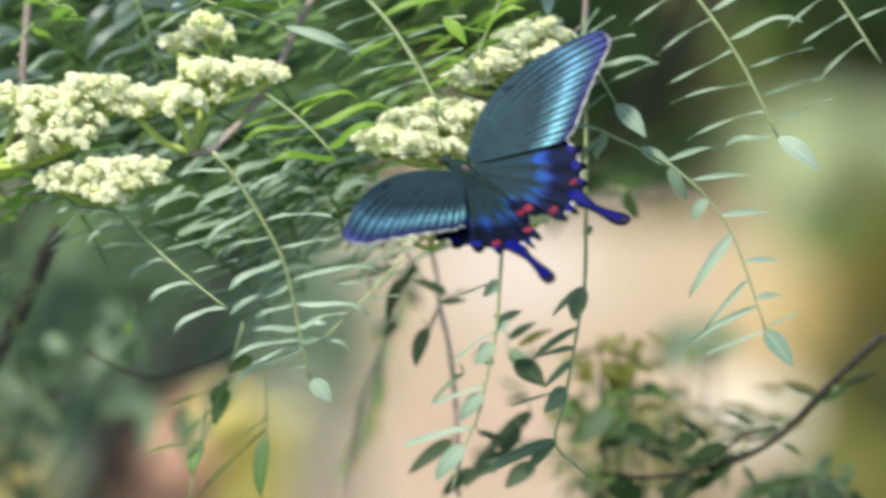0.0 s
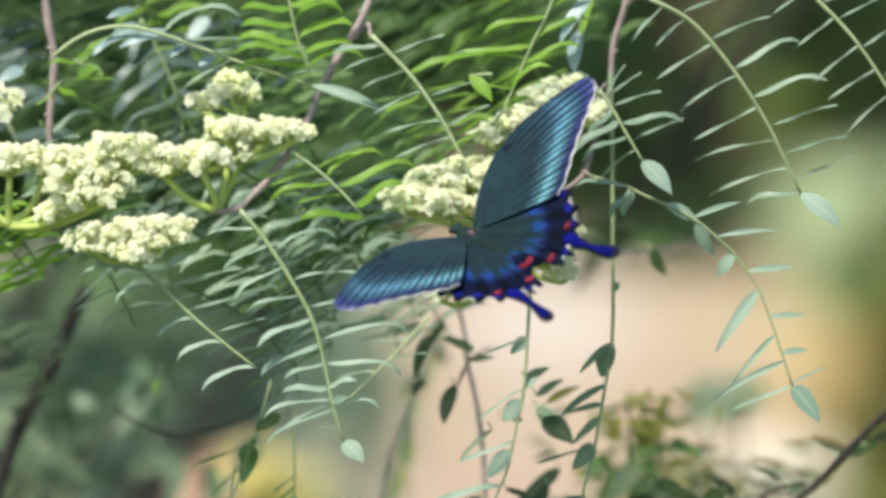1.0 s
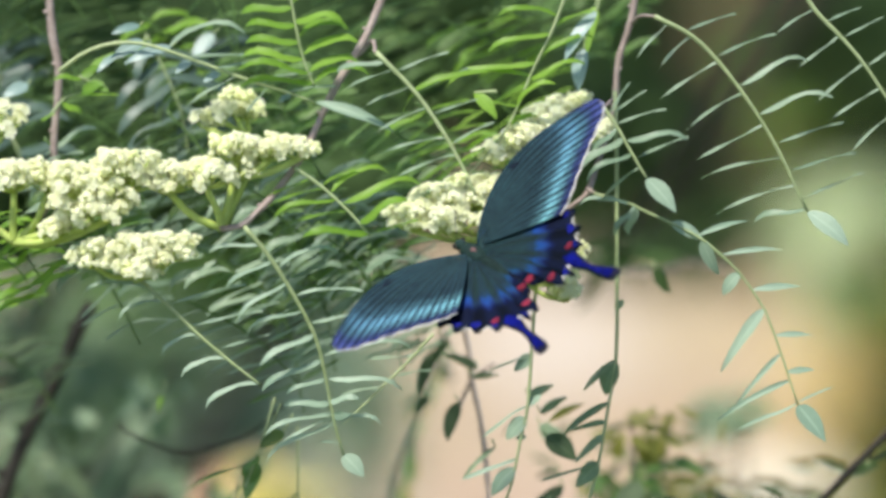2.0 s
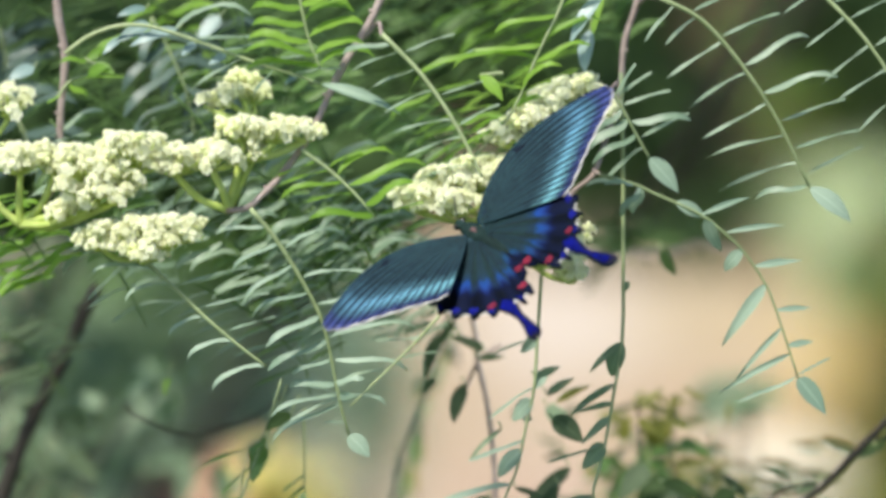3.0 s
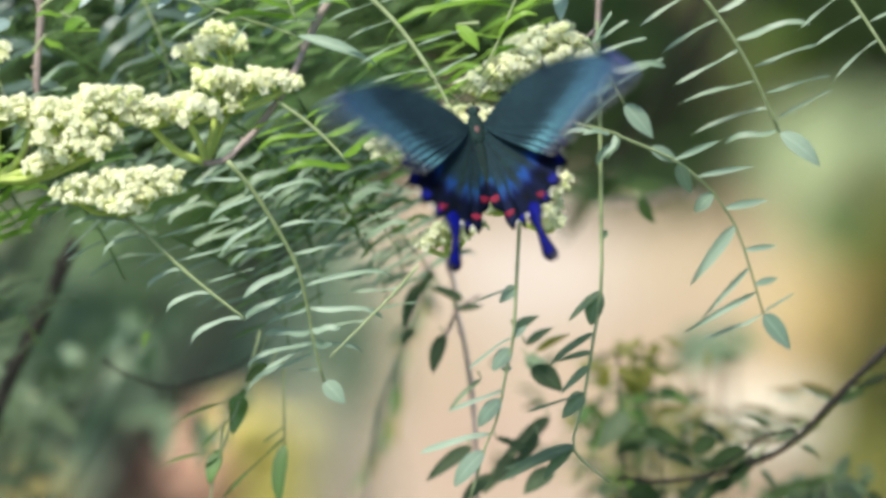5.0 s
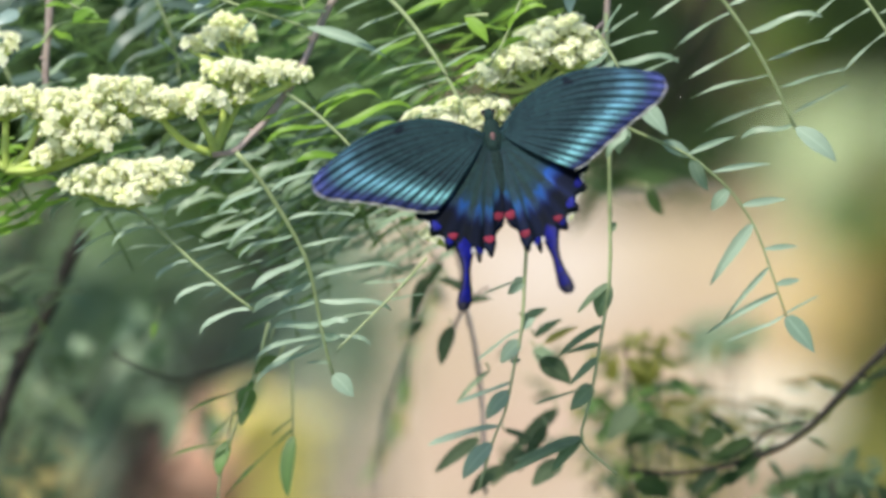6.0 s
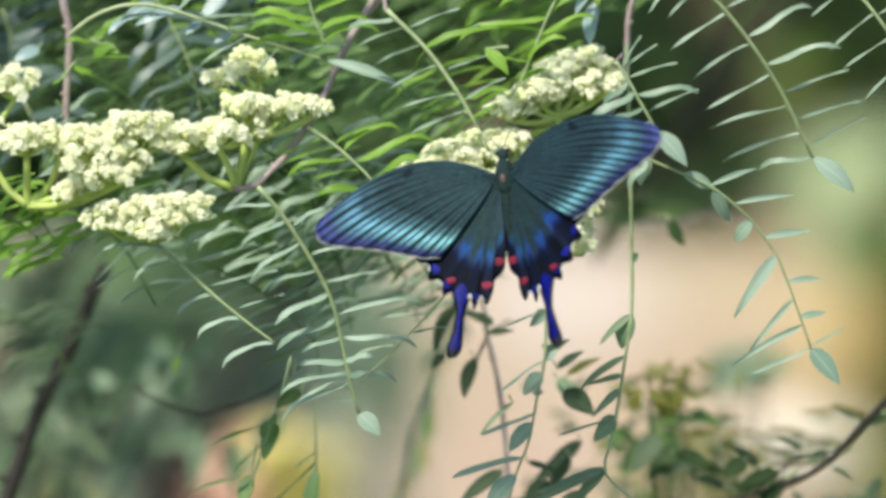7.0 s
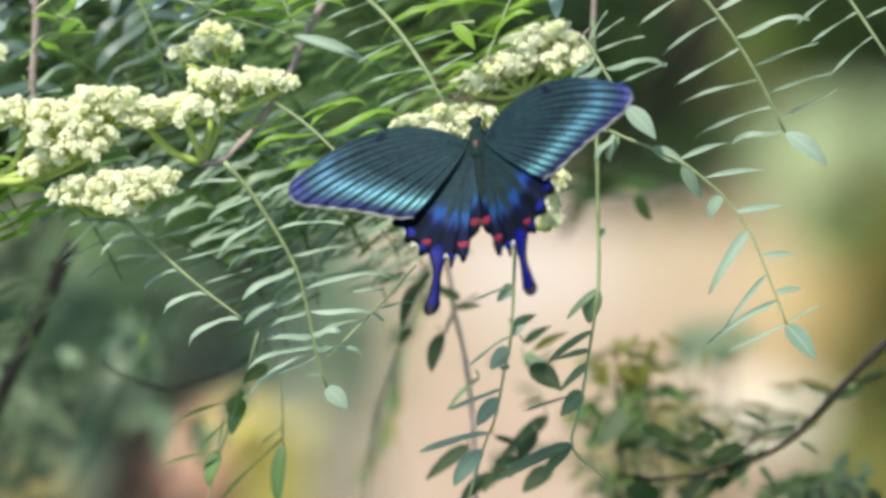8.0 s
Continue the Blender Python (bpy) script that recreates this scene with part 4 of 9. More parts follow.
compound_leaf([(13.52, -7.67, 29.8), (13.40, -7.79, 29.8)], [], LEAF_SHADE, stem=0.4, end=(12.37, -7.61, 29.3, 2.3), label="slender soft-focus leaf on the lower branch", name="leaf", seed=83)
compound_leaf([(10.14, -9.64, 22.2), (10.02, -9.76, 22.2)], [], LEAF_DARK_SHADED, stem=0.4, end=(11.34, -9.85, 21.7, 2.1), label="slender soft-focus leaf on the lower branch", name="leaf", seed=84)
compound_leaf([(9.65, -10.36, 31.4), (9.52, -10.47, 31.4)], [], LEAF_OLIVE, stem=0.4, end=(8.59, -10.27, 31.0, 1.7), label="slender soft-focus leaf on the lower branch", name="leaf", seed=85)
compound_leaf([(12.14, -8.85, 21.5), (12.01, -8.96, 21.5)], [], LEAF_SHADE, stem=0.4, end=(11.01, -8.51, 21.0, 2.4), label="slender soft-focus leaf on the lower branch", name="leaf", seed=86)
compound_leaf([(13.53, -7.41, 27.6), (13.40, -7.54, 27.6)], [], LEAF_SHADE, stem=0.4, end=(12.27, -7.56, 27.1, 1.5), label="slender soft-focus leaf on the lower branch", name="leaf", seed=87)
compound_leaf([(13.30, -9.15, 31.0), (13.17, -9.27, 31.0)], [], LEAF_SHADE, stem=0.4, end=(12.16, -8.71, 30.6, 3.0), label="slender soft-focus leaf on the lower branch", name="leaf", seed=88)
compound_leaf([(9.28, -9.74, 21.1), (9.16, -9.86, 21.1)], [], LEAF_DARK_SHADED, stem=0.4, end=(10.33, -9.95, 20.7, 2.6), label="slender soft-focus leaf on the lower branch", name="leaf", seed=89)
compound_leaf([(9.11, -9.32, 24.8), (8.99, -9.43, 24.8)], [], LEAF_DARK_SHADED, stem=0.4, end=(9.90, -9.42, 24.4, 2.2), label="slender soft-focus leaf on the lower branch", name="leaf", seed=90)
compound_leaf([(13.58, -8.44, 28.6), (13.46, -8.56, 28.6)], [], LEAF_SHADE, stem=0.4, end=(12.30, -8.58, 28.1, 2.8), label="slender soft-focus leaf on the lower branch", name="leaf", seed=91)
compound_leaf([(12.06, -8.72, 21.6), (11.93, -8.85, 21.6)], [], LEAF_SHADE, stem=0.4, end=(10.45, -8.36, 21.2, 1.9), label="slender soft-focus leaf on the lower branch", name="leaf", seed=92)
compound_leaf([(10.94, -8.64, 30.4), (10.82, -8.76, 30.4)], [], LEAF_SHADE, stem=0.4, end=(11.83, -8.17, 29.9, 1.8), label="slender soft-focus leaf on the lower branch", name="leaf", seed=93)
compound_leaf([(10.27, -9.80, 28.1), (10.15, -9.92, 28.1)], [], LEAF_SHADE, stem=0.4, end=(8.84, -9.32, 27.6, 2.7), label="slender soft-focus leaf on the lower branch", name="leaf", seed=94)
compound_leaf([(11.42, -9.12, 29.4), (11.30, -9.23, 29.4)], [], LEAF_OLIVE, stem=0.4, end=(10.33, -8.66, 29.0, 2.8), label="slender soft-focus leaf on the lower branch", name="leaf", seed=95)
compound_leaf([(11.94, -8.29, 27.3), (11.82, -8.41, 27.3)], [], LEAF_DARK_SHADED, stem=0.4, end=(12.67, -8.31, 26.9, 2.1), label="slender soft-focus leaf on the lower branch", name="leaf", seed=96)
compound_leaf([(12.42, -8.08, 26.0), (12.30, -8.20, 26.0)], [], LEAF_SHADE, stem=0.4, end=(11.04, -7.99, 25.6, 2.2), label="slender soft-focus leaf on the lower branch", name="leaf", seed=97)
compound_leaf([(8.02, -8.90, 21.1), (7.90, -9.03, 21.1)], [], LEAF_OLIVE, stem=0.4, end=(6.26, -8.81, 20.6, 3.1), label="slender soft-focus leaf on the lower branch", name="leaf", seed=98)
compound_leaf([(10.81, -8.77, 23.7), (10.68, -8.90, 23.7)], [], LEAF_OLIVE, stem=0.4, end=(9.40, -9.02, 23.3, 2.9), label="slender soft-focus leaf on the lower branch", name="leaf", seed=99)
compound_leaf([(9.08, -9.34, 22.3), (8.95, -9.45, 22.3)], [], LEAF_OLIVE, stem=0.4, end=(9.39, -9.00, 21.9, 2.0), label="slender soft-focus leaf on the lower branch", name="leaf", seed=100)
compound_leaf([(11.18, -8.23, 27.2), (11.05, -8.35, 27.2)], [], LEAF_DARK_SHADED, stem=0.4, end=(9.62, -8.07, 26.8, 1.4), label="slender soft-focus leaf on the lower branch", name="leaf", seed=101)
compound_leaf([(12.18, -9.36, 25.0), (12.07, -9.49, 25.0)], [], LEAF_SHADE, stem=0.4, end=(10.56, -9.89, 24.6, 2.7), label="slender soft-focus leaf on the lower branch", name="leaf", seed=102)
compound_leaf([(12.63, -8.75, 30.5), (12.52, -8.88, 30.5)], [], LEAF_DARK_SHADED, stem=0.4, end=(10.93, -8.96, 30.1, 1.5), label="slender soft-focus leaf on the lower branch", name="leaf", seed=103)
compound_leaf([(8.30, -10.58, 22.6), (8.17, -10.71, 22.6)], [], LEAF_SHADE, stem=0.4, end=(7.04, -10.77, 22.1, 1.8), label="slender soft-focus leaf on the lower branch", name="leaf", seed=104)
compound_leaf([(9.37, -9.67, 22.4), (9.25, -9.79, 22.4)], [], LEAF_OLIVE, stem=0.4, end=(7.61, -9.56, 21.9, 1.6), label="slender soft-focus leaf on the lower branch", name="leaf", seed=105)
compound_leaf([(7.67, -9.63, 22.0), (7.56, -9.76, 22.0)], [], LEAF_DARK_SHADED, stem=0.4, end=(6.40, -9.74, 21.5, 1.3), label="slender soft-focus leaf on the lower branch", name="leaf", seed=106)
compound_leaf([(6.71, -8.96, 26.1), (6.82, -9.17, 26.1)], [], LEAF_DARK_SHADED, stem=0.4, end=(6.88, -10.28, 25.6, 2.8), label="blurred green leaf of the lower bush", name="leaf", seed=107)
compound_leaf([(9.63, -8.57, 24.6), (9.73, -8.77, 24.6)], [], LEAF_DARK_SHADED, stem=0.4, end=(10.21, -9.48, 24.1, 2.0), label="blurred green leaf of the lower bush", name="leaf", seed=108)
compound_leaf([(7.45, -8.20, 23.1), (7.55, -8.41, 23.1)], [], LEAF_DARK_SHADED, stem=0.4, end=(6.88, -9.03, 22.6, 1.8), label="blurred green leaf of the lower bush", name="leaf", seed=109)
compound_leaf([(7.28, -8.95, 24.5), (7.39, -9.15, 24.5)], [], LEAF_DARK_SHADED, stem=0.4, end=(7.38, -10.24, 24.0, 1.6), label="blurred green leaf of the lower bush", name="leaf", seed=110)
compound_leaf([(7.20, -8.81, 20.0), (7.31, -9.00, 20.0)], [], LEAF_DARK_SHADED, stem=0.4, end=(7.96, -9.23, 19.5, 2.1), label="blurred green leaf of the lower bush", name="leaf", seed=111)
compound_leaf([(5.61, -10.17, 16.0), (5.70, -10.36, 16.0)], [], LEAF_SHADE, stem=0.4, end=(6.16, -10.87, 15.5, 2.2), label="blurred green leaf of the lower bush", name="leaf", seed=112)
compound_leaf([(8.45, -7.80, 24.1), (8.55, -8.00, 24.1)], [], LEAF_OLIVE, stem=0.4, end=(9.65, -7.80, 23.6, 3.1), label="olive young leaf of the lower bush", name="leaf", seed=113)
compound_leaf([(2.29, -9.28, 24.0), (2.38, -9.49, 24.0)], [], LEAF_DARK_SHADED, stem=0.4, end=(2.67, -10.12, 23.6, 3.0), label="blurred green leaf of the lower bush", name="leaf", seed=114)
compound_leaf([(8.38, -10.55, 20.4), (8.49, -10.74, 20.4)], [], LEAF_DARK_SHADED, stem=0.4, end=(9.17, -10.76, 19.9, 2.6), label="blurred green leaf of the lower bush", name="leaf", seed=115)
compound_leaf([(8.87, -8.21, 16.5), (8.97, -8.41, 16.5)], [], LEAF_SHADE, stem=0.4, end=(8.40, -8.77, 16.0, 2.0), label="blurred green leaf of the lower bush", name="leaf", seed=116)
compound_leaf([(10.26, -9.22, 18.9), (10.35, -9.40, 18.9)], [], LEAF_DARK_SHADED, stem=0.4, end=(10.75, -10.04, 18.5, 1.6), label="blurred green leaf of the lower bush", name="leaf", seed=117)
compound_leaf([(2.75, -5.67, 19.3), (2.85, -5.87, 19.3)], [], LEAF_DARK_SHADED, stem=0.4, end=(2.18, -6.17, 18.8, 2.5), label="blurred green leaf of the lower bush", name="leaf", seed=118)
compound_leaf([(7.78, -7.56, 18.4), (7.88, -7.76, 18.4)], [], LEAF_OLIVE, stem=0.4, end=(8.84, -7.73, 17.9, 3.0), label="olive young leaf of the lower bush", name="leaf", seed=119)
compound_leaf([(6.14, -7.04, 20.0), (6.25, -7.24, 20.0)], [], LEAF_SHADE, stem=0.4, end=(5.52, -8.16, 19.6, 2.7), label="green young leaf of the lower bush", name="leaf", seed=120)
compound_leaf([(7.85, -9.03, 23.6), (7.95, -9.23, 23.6)], [], LEAF_DARK_SHADED, stem=0.4, end=(8.74, -9.39, 23.2, 3.0), label="blurred green leaf of the lower bush", name="leaf", seed=121)
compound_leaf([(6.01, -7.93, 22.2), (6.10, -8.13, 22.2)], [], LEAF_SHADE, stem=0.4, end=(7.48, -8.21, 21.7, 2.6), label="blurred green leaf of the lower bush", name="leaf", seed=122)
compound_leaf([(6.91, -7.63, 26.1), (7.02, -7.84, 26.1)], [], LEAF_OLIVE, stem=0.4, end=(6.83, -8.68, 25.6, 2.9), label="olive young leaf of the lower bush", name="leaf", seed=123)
compound_leaf([(7.53, -7.61, 20.8), (7.62, -7.81, 20.8)], [], LEAF_DARK_SHADED, stem=0.4, end=(6.62, -7.88, 20.4, 2.4), label="blurred green leaf of the lower bush", name="leaf", seed=124)
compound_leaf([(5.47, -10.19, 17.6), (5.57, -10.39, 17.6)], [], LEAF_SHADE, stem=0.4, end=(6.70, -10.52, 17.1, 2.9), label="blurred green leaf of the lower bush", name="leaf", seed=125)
compound_leaf([(8.65, -10.90, 22.9), (8.75, -11.10, 22.9)], [], LEAF_DARK_SHADED, stem=0.4, end=(9.80, -11.33, 22.5, 2.5), label="blurred green leaf of the lower bush", name="leaf", seed=126)
compound_leaf([(7.11, -7.36, 21.1), (7.21, -7.56, 21.1)], [], LEAF_DARK_SHADED, stem=0.4, end=(7.29, -8.33, 20.6, 2.0), label="blurred green leaf of the lower bush", name="leaf", seed=127)
compound_leaf([(6.96, -11.04, 26.6), (7.06, -11.24, 26.6)], [], LEAF_DARK_SHADED, stem=0.4, end=(8.07, -12.00, 26.1, 1.8), label="blurred green leaf of the lower bush", name="leaf", seed=128)
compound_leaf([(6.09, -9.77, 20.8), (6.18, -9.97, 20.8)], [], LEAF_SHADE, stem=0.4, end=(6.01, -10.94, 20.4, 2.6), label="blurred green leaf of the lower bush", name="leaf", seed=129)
compound_leaf([(4.45, -5.81, 24.8), (4.55, -6.01, 24.8)], [], LEAF_DARK_SHADED, stem=0.4, end=(4.00, -6.75, 24.4, 3.1), label="blurred green leaf of the lower bush", name="leaf", seed=130)
compound_leaf([(6.12, -10.77, 19.9), (6.22, -10.97, 19.9)], [], LEAF_DARK_SHADED, stem=0.4, end=(7.00, -11.06, 19.4, 1.8), label="blurred green leaf of the lower bush", name="leaf", seed=131)
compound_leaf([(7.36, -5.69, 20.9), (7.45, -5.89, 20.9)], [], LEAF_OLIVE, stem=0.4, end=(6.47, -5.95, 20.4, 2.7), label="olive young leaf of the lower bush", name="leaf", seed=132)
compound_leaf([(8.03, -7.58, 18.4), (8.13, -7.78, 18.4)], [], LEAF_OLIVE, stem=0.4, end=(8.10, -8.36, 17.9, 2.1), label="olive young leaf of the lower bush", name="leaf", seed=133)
compound_leaf([(7.89, -8.52, 16.1), (7.98, -8.71, 16.1)], [], LEAF_DARK_SHADED, stem=0.4, end=(8.58, -9.24, 15.6, 1.6), label="blurred green leaf of the lower bush", name="leaf", seed=134)
compound_leaf([(8.14, -10.16, 18.3), (8.23, -10.36, 18.3)], [], LEAF_DARK_SHADED, stem=0.4, end=(7.76, -11.26, 17.9, 3.0), label="blurred green leaf of the lower bush", name="leaf", seed=135)
compound_leaf([(3.44, -8.41, 21.1), (3.53, -8.61, 21.1)], [], LEAF_DARK_SHADED, stem=0.4, end=(2.84, -9.49, 20.7, 1.6), label="blurred green leaf of the lower bush", name="leaf", seed=136)
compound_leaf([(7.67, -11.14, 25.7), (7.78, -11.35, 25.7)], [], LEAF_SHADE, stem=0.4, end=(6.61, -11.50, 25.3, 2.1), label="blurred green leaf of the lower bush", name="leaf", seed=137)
compound_leaf([(8.97, -8.12, 23.5), (9.06, -8.32, 23.5)], [], LEAF_DARK_SHADED, stem=0.4, end=(10.14, -8.47, 23.0, 2.6), label="blurred green leaf of the lower bush", name="leaf", seed=138)
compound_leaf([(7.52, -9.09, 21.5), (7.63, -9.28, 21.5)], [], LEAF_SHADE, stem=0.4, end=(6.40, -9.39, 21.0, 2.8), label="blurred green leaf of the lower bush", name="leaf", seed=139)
compound_leaf([(6.48, -10.53, 22.7), (6.59, -10.73, 22.7)], [], LEAF_DARK_SHADED, stem=0.4, end=(7.06, -11.76, 22.3, 2.9), label="blurred green leaf of the lower bush", name="leaf", seed=140)
compound_leaf([(9.34, -9.00, 21.9), (9.45, -9.20, 21.9)], [], LEAF_DARK_SHADED, stem=0.4, end=(8.67, -9.15, 21.5, 3.1), label="blurred green leaf of the lower bush", name="leaf", seed=141)
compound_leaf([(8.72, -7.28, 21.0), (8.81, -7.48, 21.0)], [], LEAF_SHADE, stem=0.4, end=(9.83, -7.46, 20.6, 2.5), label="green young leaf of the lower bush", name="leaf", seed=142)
compound_leaf([(7.40, -10.60, 26.1), (7.50, -10.81, 26.1)], [], LEAF_DARK_SHADED, stem=0.4, end=(8.10, -11.18, 25.6, 1.8), label="blurred green leaf of the lower bush", name="leaf", seed=143)
compound_leaf([(7.64, -10.84, 25.6), (7.75, -11.04, 25.6)], [], LEAF_DARK_SHADED, stem=0.4, end=(8.60, -11.88, 25.1, 1.9), label="blurred green leaf of the lower bush", name="leaf", seed=144)
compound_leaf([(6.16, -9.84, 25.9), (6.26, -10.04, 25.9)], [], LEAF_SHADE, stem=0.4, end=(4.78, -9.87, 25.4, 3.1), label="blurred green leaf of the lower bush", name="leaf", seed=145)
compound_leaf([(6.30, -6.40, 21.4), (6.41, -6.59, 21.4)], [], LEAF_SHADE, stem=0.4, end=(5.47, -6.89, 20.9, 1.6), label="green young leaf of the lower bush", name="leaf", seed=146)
compound_leaf([(7.91, -7.20, 26.2), (8.00, -7.40, 26.2)], [], LEAF_DARK_SHADED, stem=0.4, end=(7.68, -8.40, 25.7, 2.6), label="blurred green leaf of the lower bush", name="leaf", seed=147)
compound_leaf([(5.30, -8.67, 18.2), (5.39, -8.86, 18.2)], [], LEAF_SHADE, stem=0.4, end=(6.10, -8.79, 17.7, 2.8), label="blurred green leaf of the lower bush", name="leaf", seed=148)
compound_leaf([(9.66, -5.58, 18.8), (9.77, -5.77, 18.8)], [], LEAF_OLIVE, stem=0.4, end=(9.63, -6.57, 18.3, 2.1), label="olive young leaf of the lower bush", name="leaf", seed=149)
compound_leaf([(8.40, -9.65, 26.2), (8.50, -9.85, 26.2)], [], LEAF_DARK_SHADED, stem=0.4, end=(9.52, -10.02, 25.7, 1.8), label="blurred green leaf of the lower bush", name="leaf", seed=150)
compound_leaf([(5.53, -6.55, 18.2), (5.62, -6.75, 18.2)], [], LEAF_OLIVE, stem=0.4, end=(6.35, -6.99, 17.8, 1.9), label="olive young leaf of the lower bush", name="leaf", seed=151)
compound_leaf([(2.48, -9.02, 18.8), (2.58, -9.22, 18.8)], [], LEAF_DARK_SHADED, stem=0.4, end=(3.05, -9.72, 18.3, 1.8), label="blurred green leaf of the lower bush", name="leaf", seed=152)
compound_leaf([(7.79, -10.12, 16.7), (7.89, -10.31, 16.7)], [], LEAF_DARK_SHADED, stem=0.4, end=(7.35, -10.80, 16.2, 2.3), label="blurred green leaf of the lower bush", name="leaf", seed=153)
compound_leaf([(10.23, -9.34, 22.1), (10.34, -9.54, 22.1)], [], LEAF_DARK_SHADED, stem=0.4, end=(11.20, -9.46, 21.7, 2.4), label="blurred green leaf of the lower bush", name="leaf", seed=154)
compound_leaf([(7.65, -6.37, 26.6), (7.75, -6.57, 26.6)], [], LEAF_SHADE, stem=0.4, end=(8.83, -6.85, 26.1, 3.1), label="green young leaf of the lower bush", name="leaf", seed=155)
compound_leaf([(5.33, -9.64, 19.3), (5.42, -9.83, 19.3)], [], LEAF_DARK_SHADED, stem=0.4, end=(4.96, -10.33, 18.8, 2.1), label="blurred green leaf of the lower bush", name="leaf", seed=156)
compound_leaf([(6.70, -5.63, 20.5), (6.79, -5.83, 20.5)], [], LEAF_DARK_SHADED, stem=0.4, end=(5.62, -6.19, 20.0, 1.8), label="blurred green leaf of the lower bush", name="leaf", seed=157)
compound_leaf([(6.21, -10.26, 23.6), (6.31, -10.46, 23.6)], [], LEAF_DARK_SHADED, stem=0.4, end=(5.16, -11.14, 23.1, 1.8), label="blurred green leaf of the lower bush", name="leaf", seed=158)
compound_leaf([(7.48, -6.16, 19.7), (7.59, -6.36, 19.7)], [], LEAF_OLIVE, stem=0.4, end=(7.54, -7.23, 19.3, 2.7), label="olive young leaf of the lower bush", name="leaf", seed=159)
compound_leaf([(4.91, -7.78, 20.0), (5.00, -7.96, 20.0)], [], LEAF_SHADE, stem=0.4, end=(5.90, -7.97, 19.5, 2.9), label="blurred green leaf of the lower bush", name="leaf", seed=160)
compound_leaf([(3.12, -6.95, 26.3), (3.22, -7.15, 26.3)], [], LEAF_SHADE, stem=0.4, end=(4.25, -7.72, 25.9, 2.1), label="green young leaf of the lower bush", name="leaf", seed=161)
compound_leaf([(9.19, -9.26, 17.1), (9.29, -9.46, 17.1)], [], LEAF_DARK_SHADED, stem=0.4, end=(10.51, -9.85, 16.7, 1.6), label="blurred green leaf of the lower bush", name="leaf", seed=162)
compound_leaf([(8.42, -9.20, 25.1), (8.53, -9.40, 25.1)], [], LEAF_DARK_SHADED, stem=0.4, end=(9.64, -10.01, 24.7, 1.6), label="blurred green leaf of the lower bush", name="leaf", seed=163)
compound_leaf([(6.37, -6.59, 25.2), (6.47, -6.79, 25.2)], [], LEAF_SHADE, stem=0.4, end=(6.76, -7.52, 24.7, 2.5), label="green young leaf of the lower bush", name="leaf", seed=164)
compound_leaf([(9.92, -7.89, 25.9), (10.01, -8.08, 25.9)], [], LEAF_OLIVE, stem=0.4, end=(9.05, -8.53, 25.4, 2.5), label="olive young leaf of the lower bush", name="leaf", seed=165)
compound_leaf([(7.57, -7.01, 20.7), (7.66, -7.21, 20.7)], [], LEAF_DARK_SHADED, stem=0.4, end=(6.38, -7.37, 20.2, 3.0), label="blurred green leaf of the lower bush", name="leaf", seed=166)
compound_leaf([(10.75, -9.82, 16.8), (10.85, -10.01, 16.8)], [], LEAF_SHADE, stem=0.4, end=(10.80, -10.67, 16.3, 2.6), label="blurred green leaf of the lower bush", name="leaf", seed=167)
compound_leaf([(5.43, -5.77, 21.8), (5.52, -5.97, 21.8)], [], LEAF_OLIVE, stem=0.4, end=(6.50, -6.65, 21.3, 2.8), label="olive young leaf of the lower bush", name="leaf", seed=168)
compound_leaf([(8.81, -6.22, 19.6), (8.91, -6.41, 19.6)], [], LEAF_OLIVE, stem=0.4, end=(7.64, -6.58, 19.1, 2.5), label="olive young leaf of the lower bush", name="leaf", seed=169)
compound_leaf([(6.59, -6.17, 18.6), (6.69, -6.37, 18.6)], [], LEAF_OLIVE, stem=0.4, end=(7.39, -6.39, 18.2, 2.6), label="olive young leaf of the lower bush", name="leaf", seed=170)
compound_leaf([(8.76, -8.63, 16.8), (8.87, -8.83, 16.8)], [], LEAF_DARK_SHADED, stem=0.4, end=(8.19, -9.10, 16.4, 2.2), label="blurred green leaf of the lower bush", name="leaf", seed=171)
compound_leaf([(10.20, -6.03, 24.0), (10.30, -6.24, 24.0)], [], LEAF_DARK_SHADED, stem=0.4, end=(11.29, -6.22, 23.5, 1.9), label="blurred green leaf of the lower bush", name="leaf", seed=172)
compound_leaf([(8.51, -8.29, 24.9), (8.61, -8.50, 24.9)], [], LEAF_SHADE, stem=0.4, end=(9.65, -8.37, 24.4, 1.7), label="blurred green leaf of the lower bush", name="leaf", seed=173)
compound_leaf([(5.74, -8.61, 19.0), (5.83, -8.80, 19.0)], [], LEAF_SHADE, stem=0.4, end=(5.69, -9.36, 18.5, 2.4), label="blurred green leaf of the lower bush", name="leaf", seed=174)
compound_leaf([(6.55, -10.63, 23.1), (6.65, -10.83, 23.1)], [], LEAF_DARK_SHADED, stem=0.4, end=(6.26, -11.96, 22.7, 2.5), label="blurred green leaf of the lower bush", name="leaf", seed=175)
compound_leaf([(7.15, -8.84, 16.8), (7.25, -9.02, 16.8)], [], LEAF_DARK_SHADED, stem=0.4, end=(7.18, -9.75, 16.4, 2.3), label="blurred green leaf of the lower bush", name="leaf", seed=176)
compound_leaf([(9.13, -6.70, 19.2), (9.22, -6.89, 19.2)], [], LEAF_SHADE, stem=0.4, end=(9.05, -7.83, 18.7, 1.7), label="green young leaf of the lower bush", name="leaf", seed=177)
compound_leaf([(5.08, -5.91, 16.3), (5.18, -6.11, 16.3)], [], LEAF_OLIVE, stem=0.4, end=(6.08, -6.45, 15.8, 3.1), label="olive young leaf of the lower bush", name="leaf", seed=178)
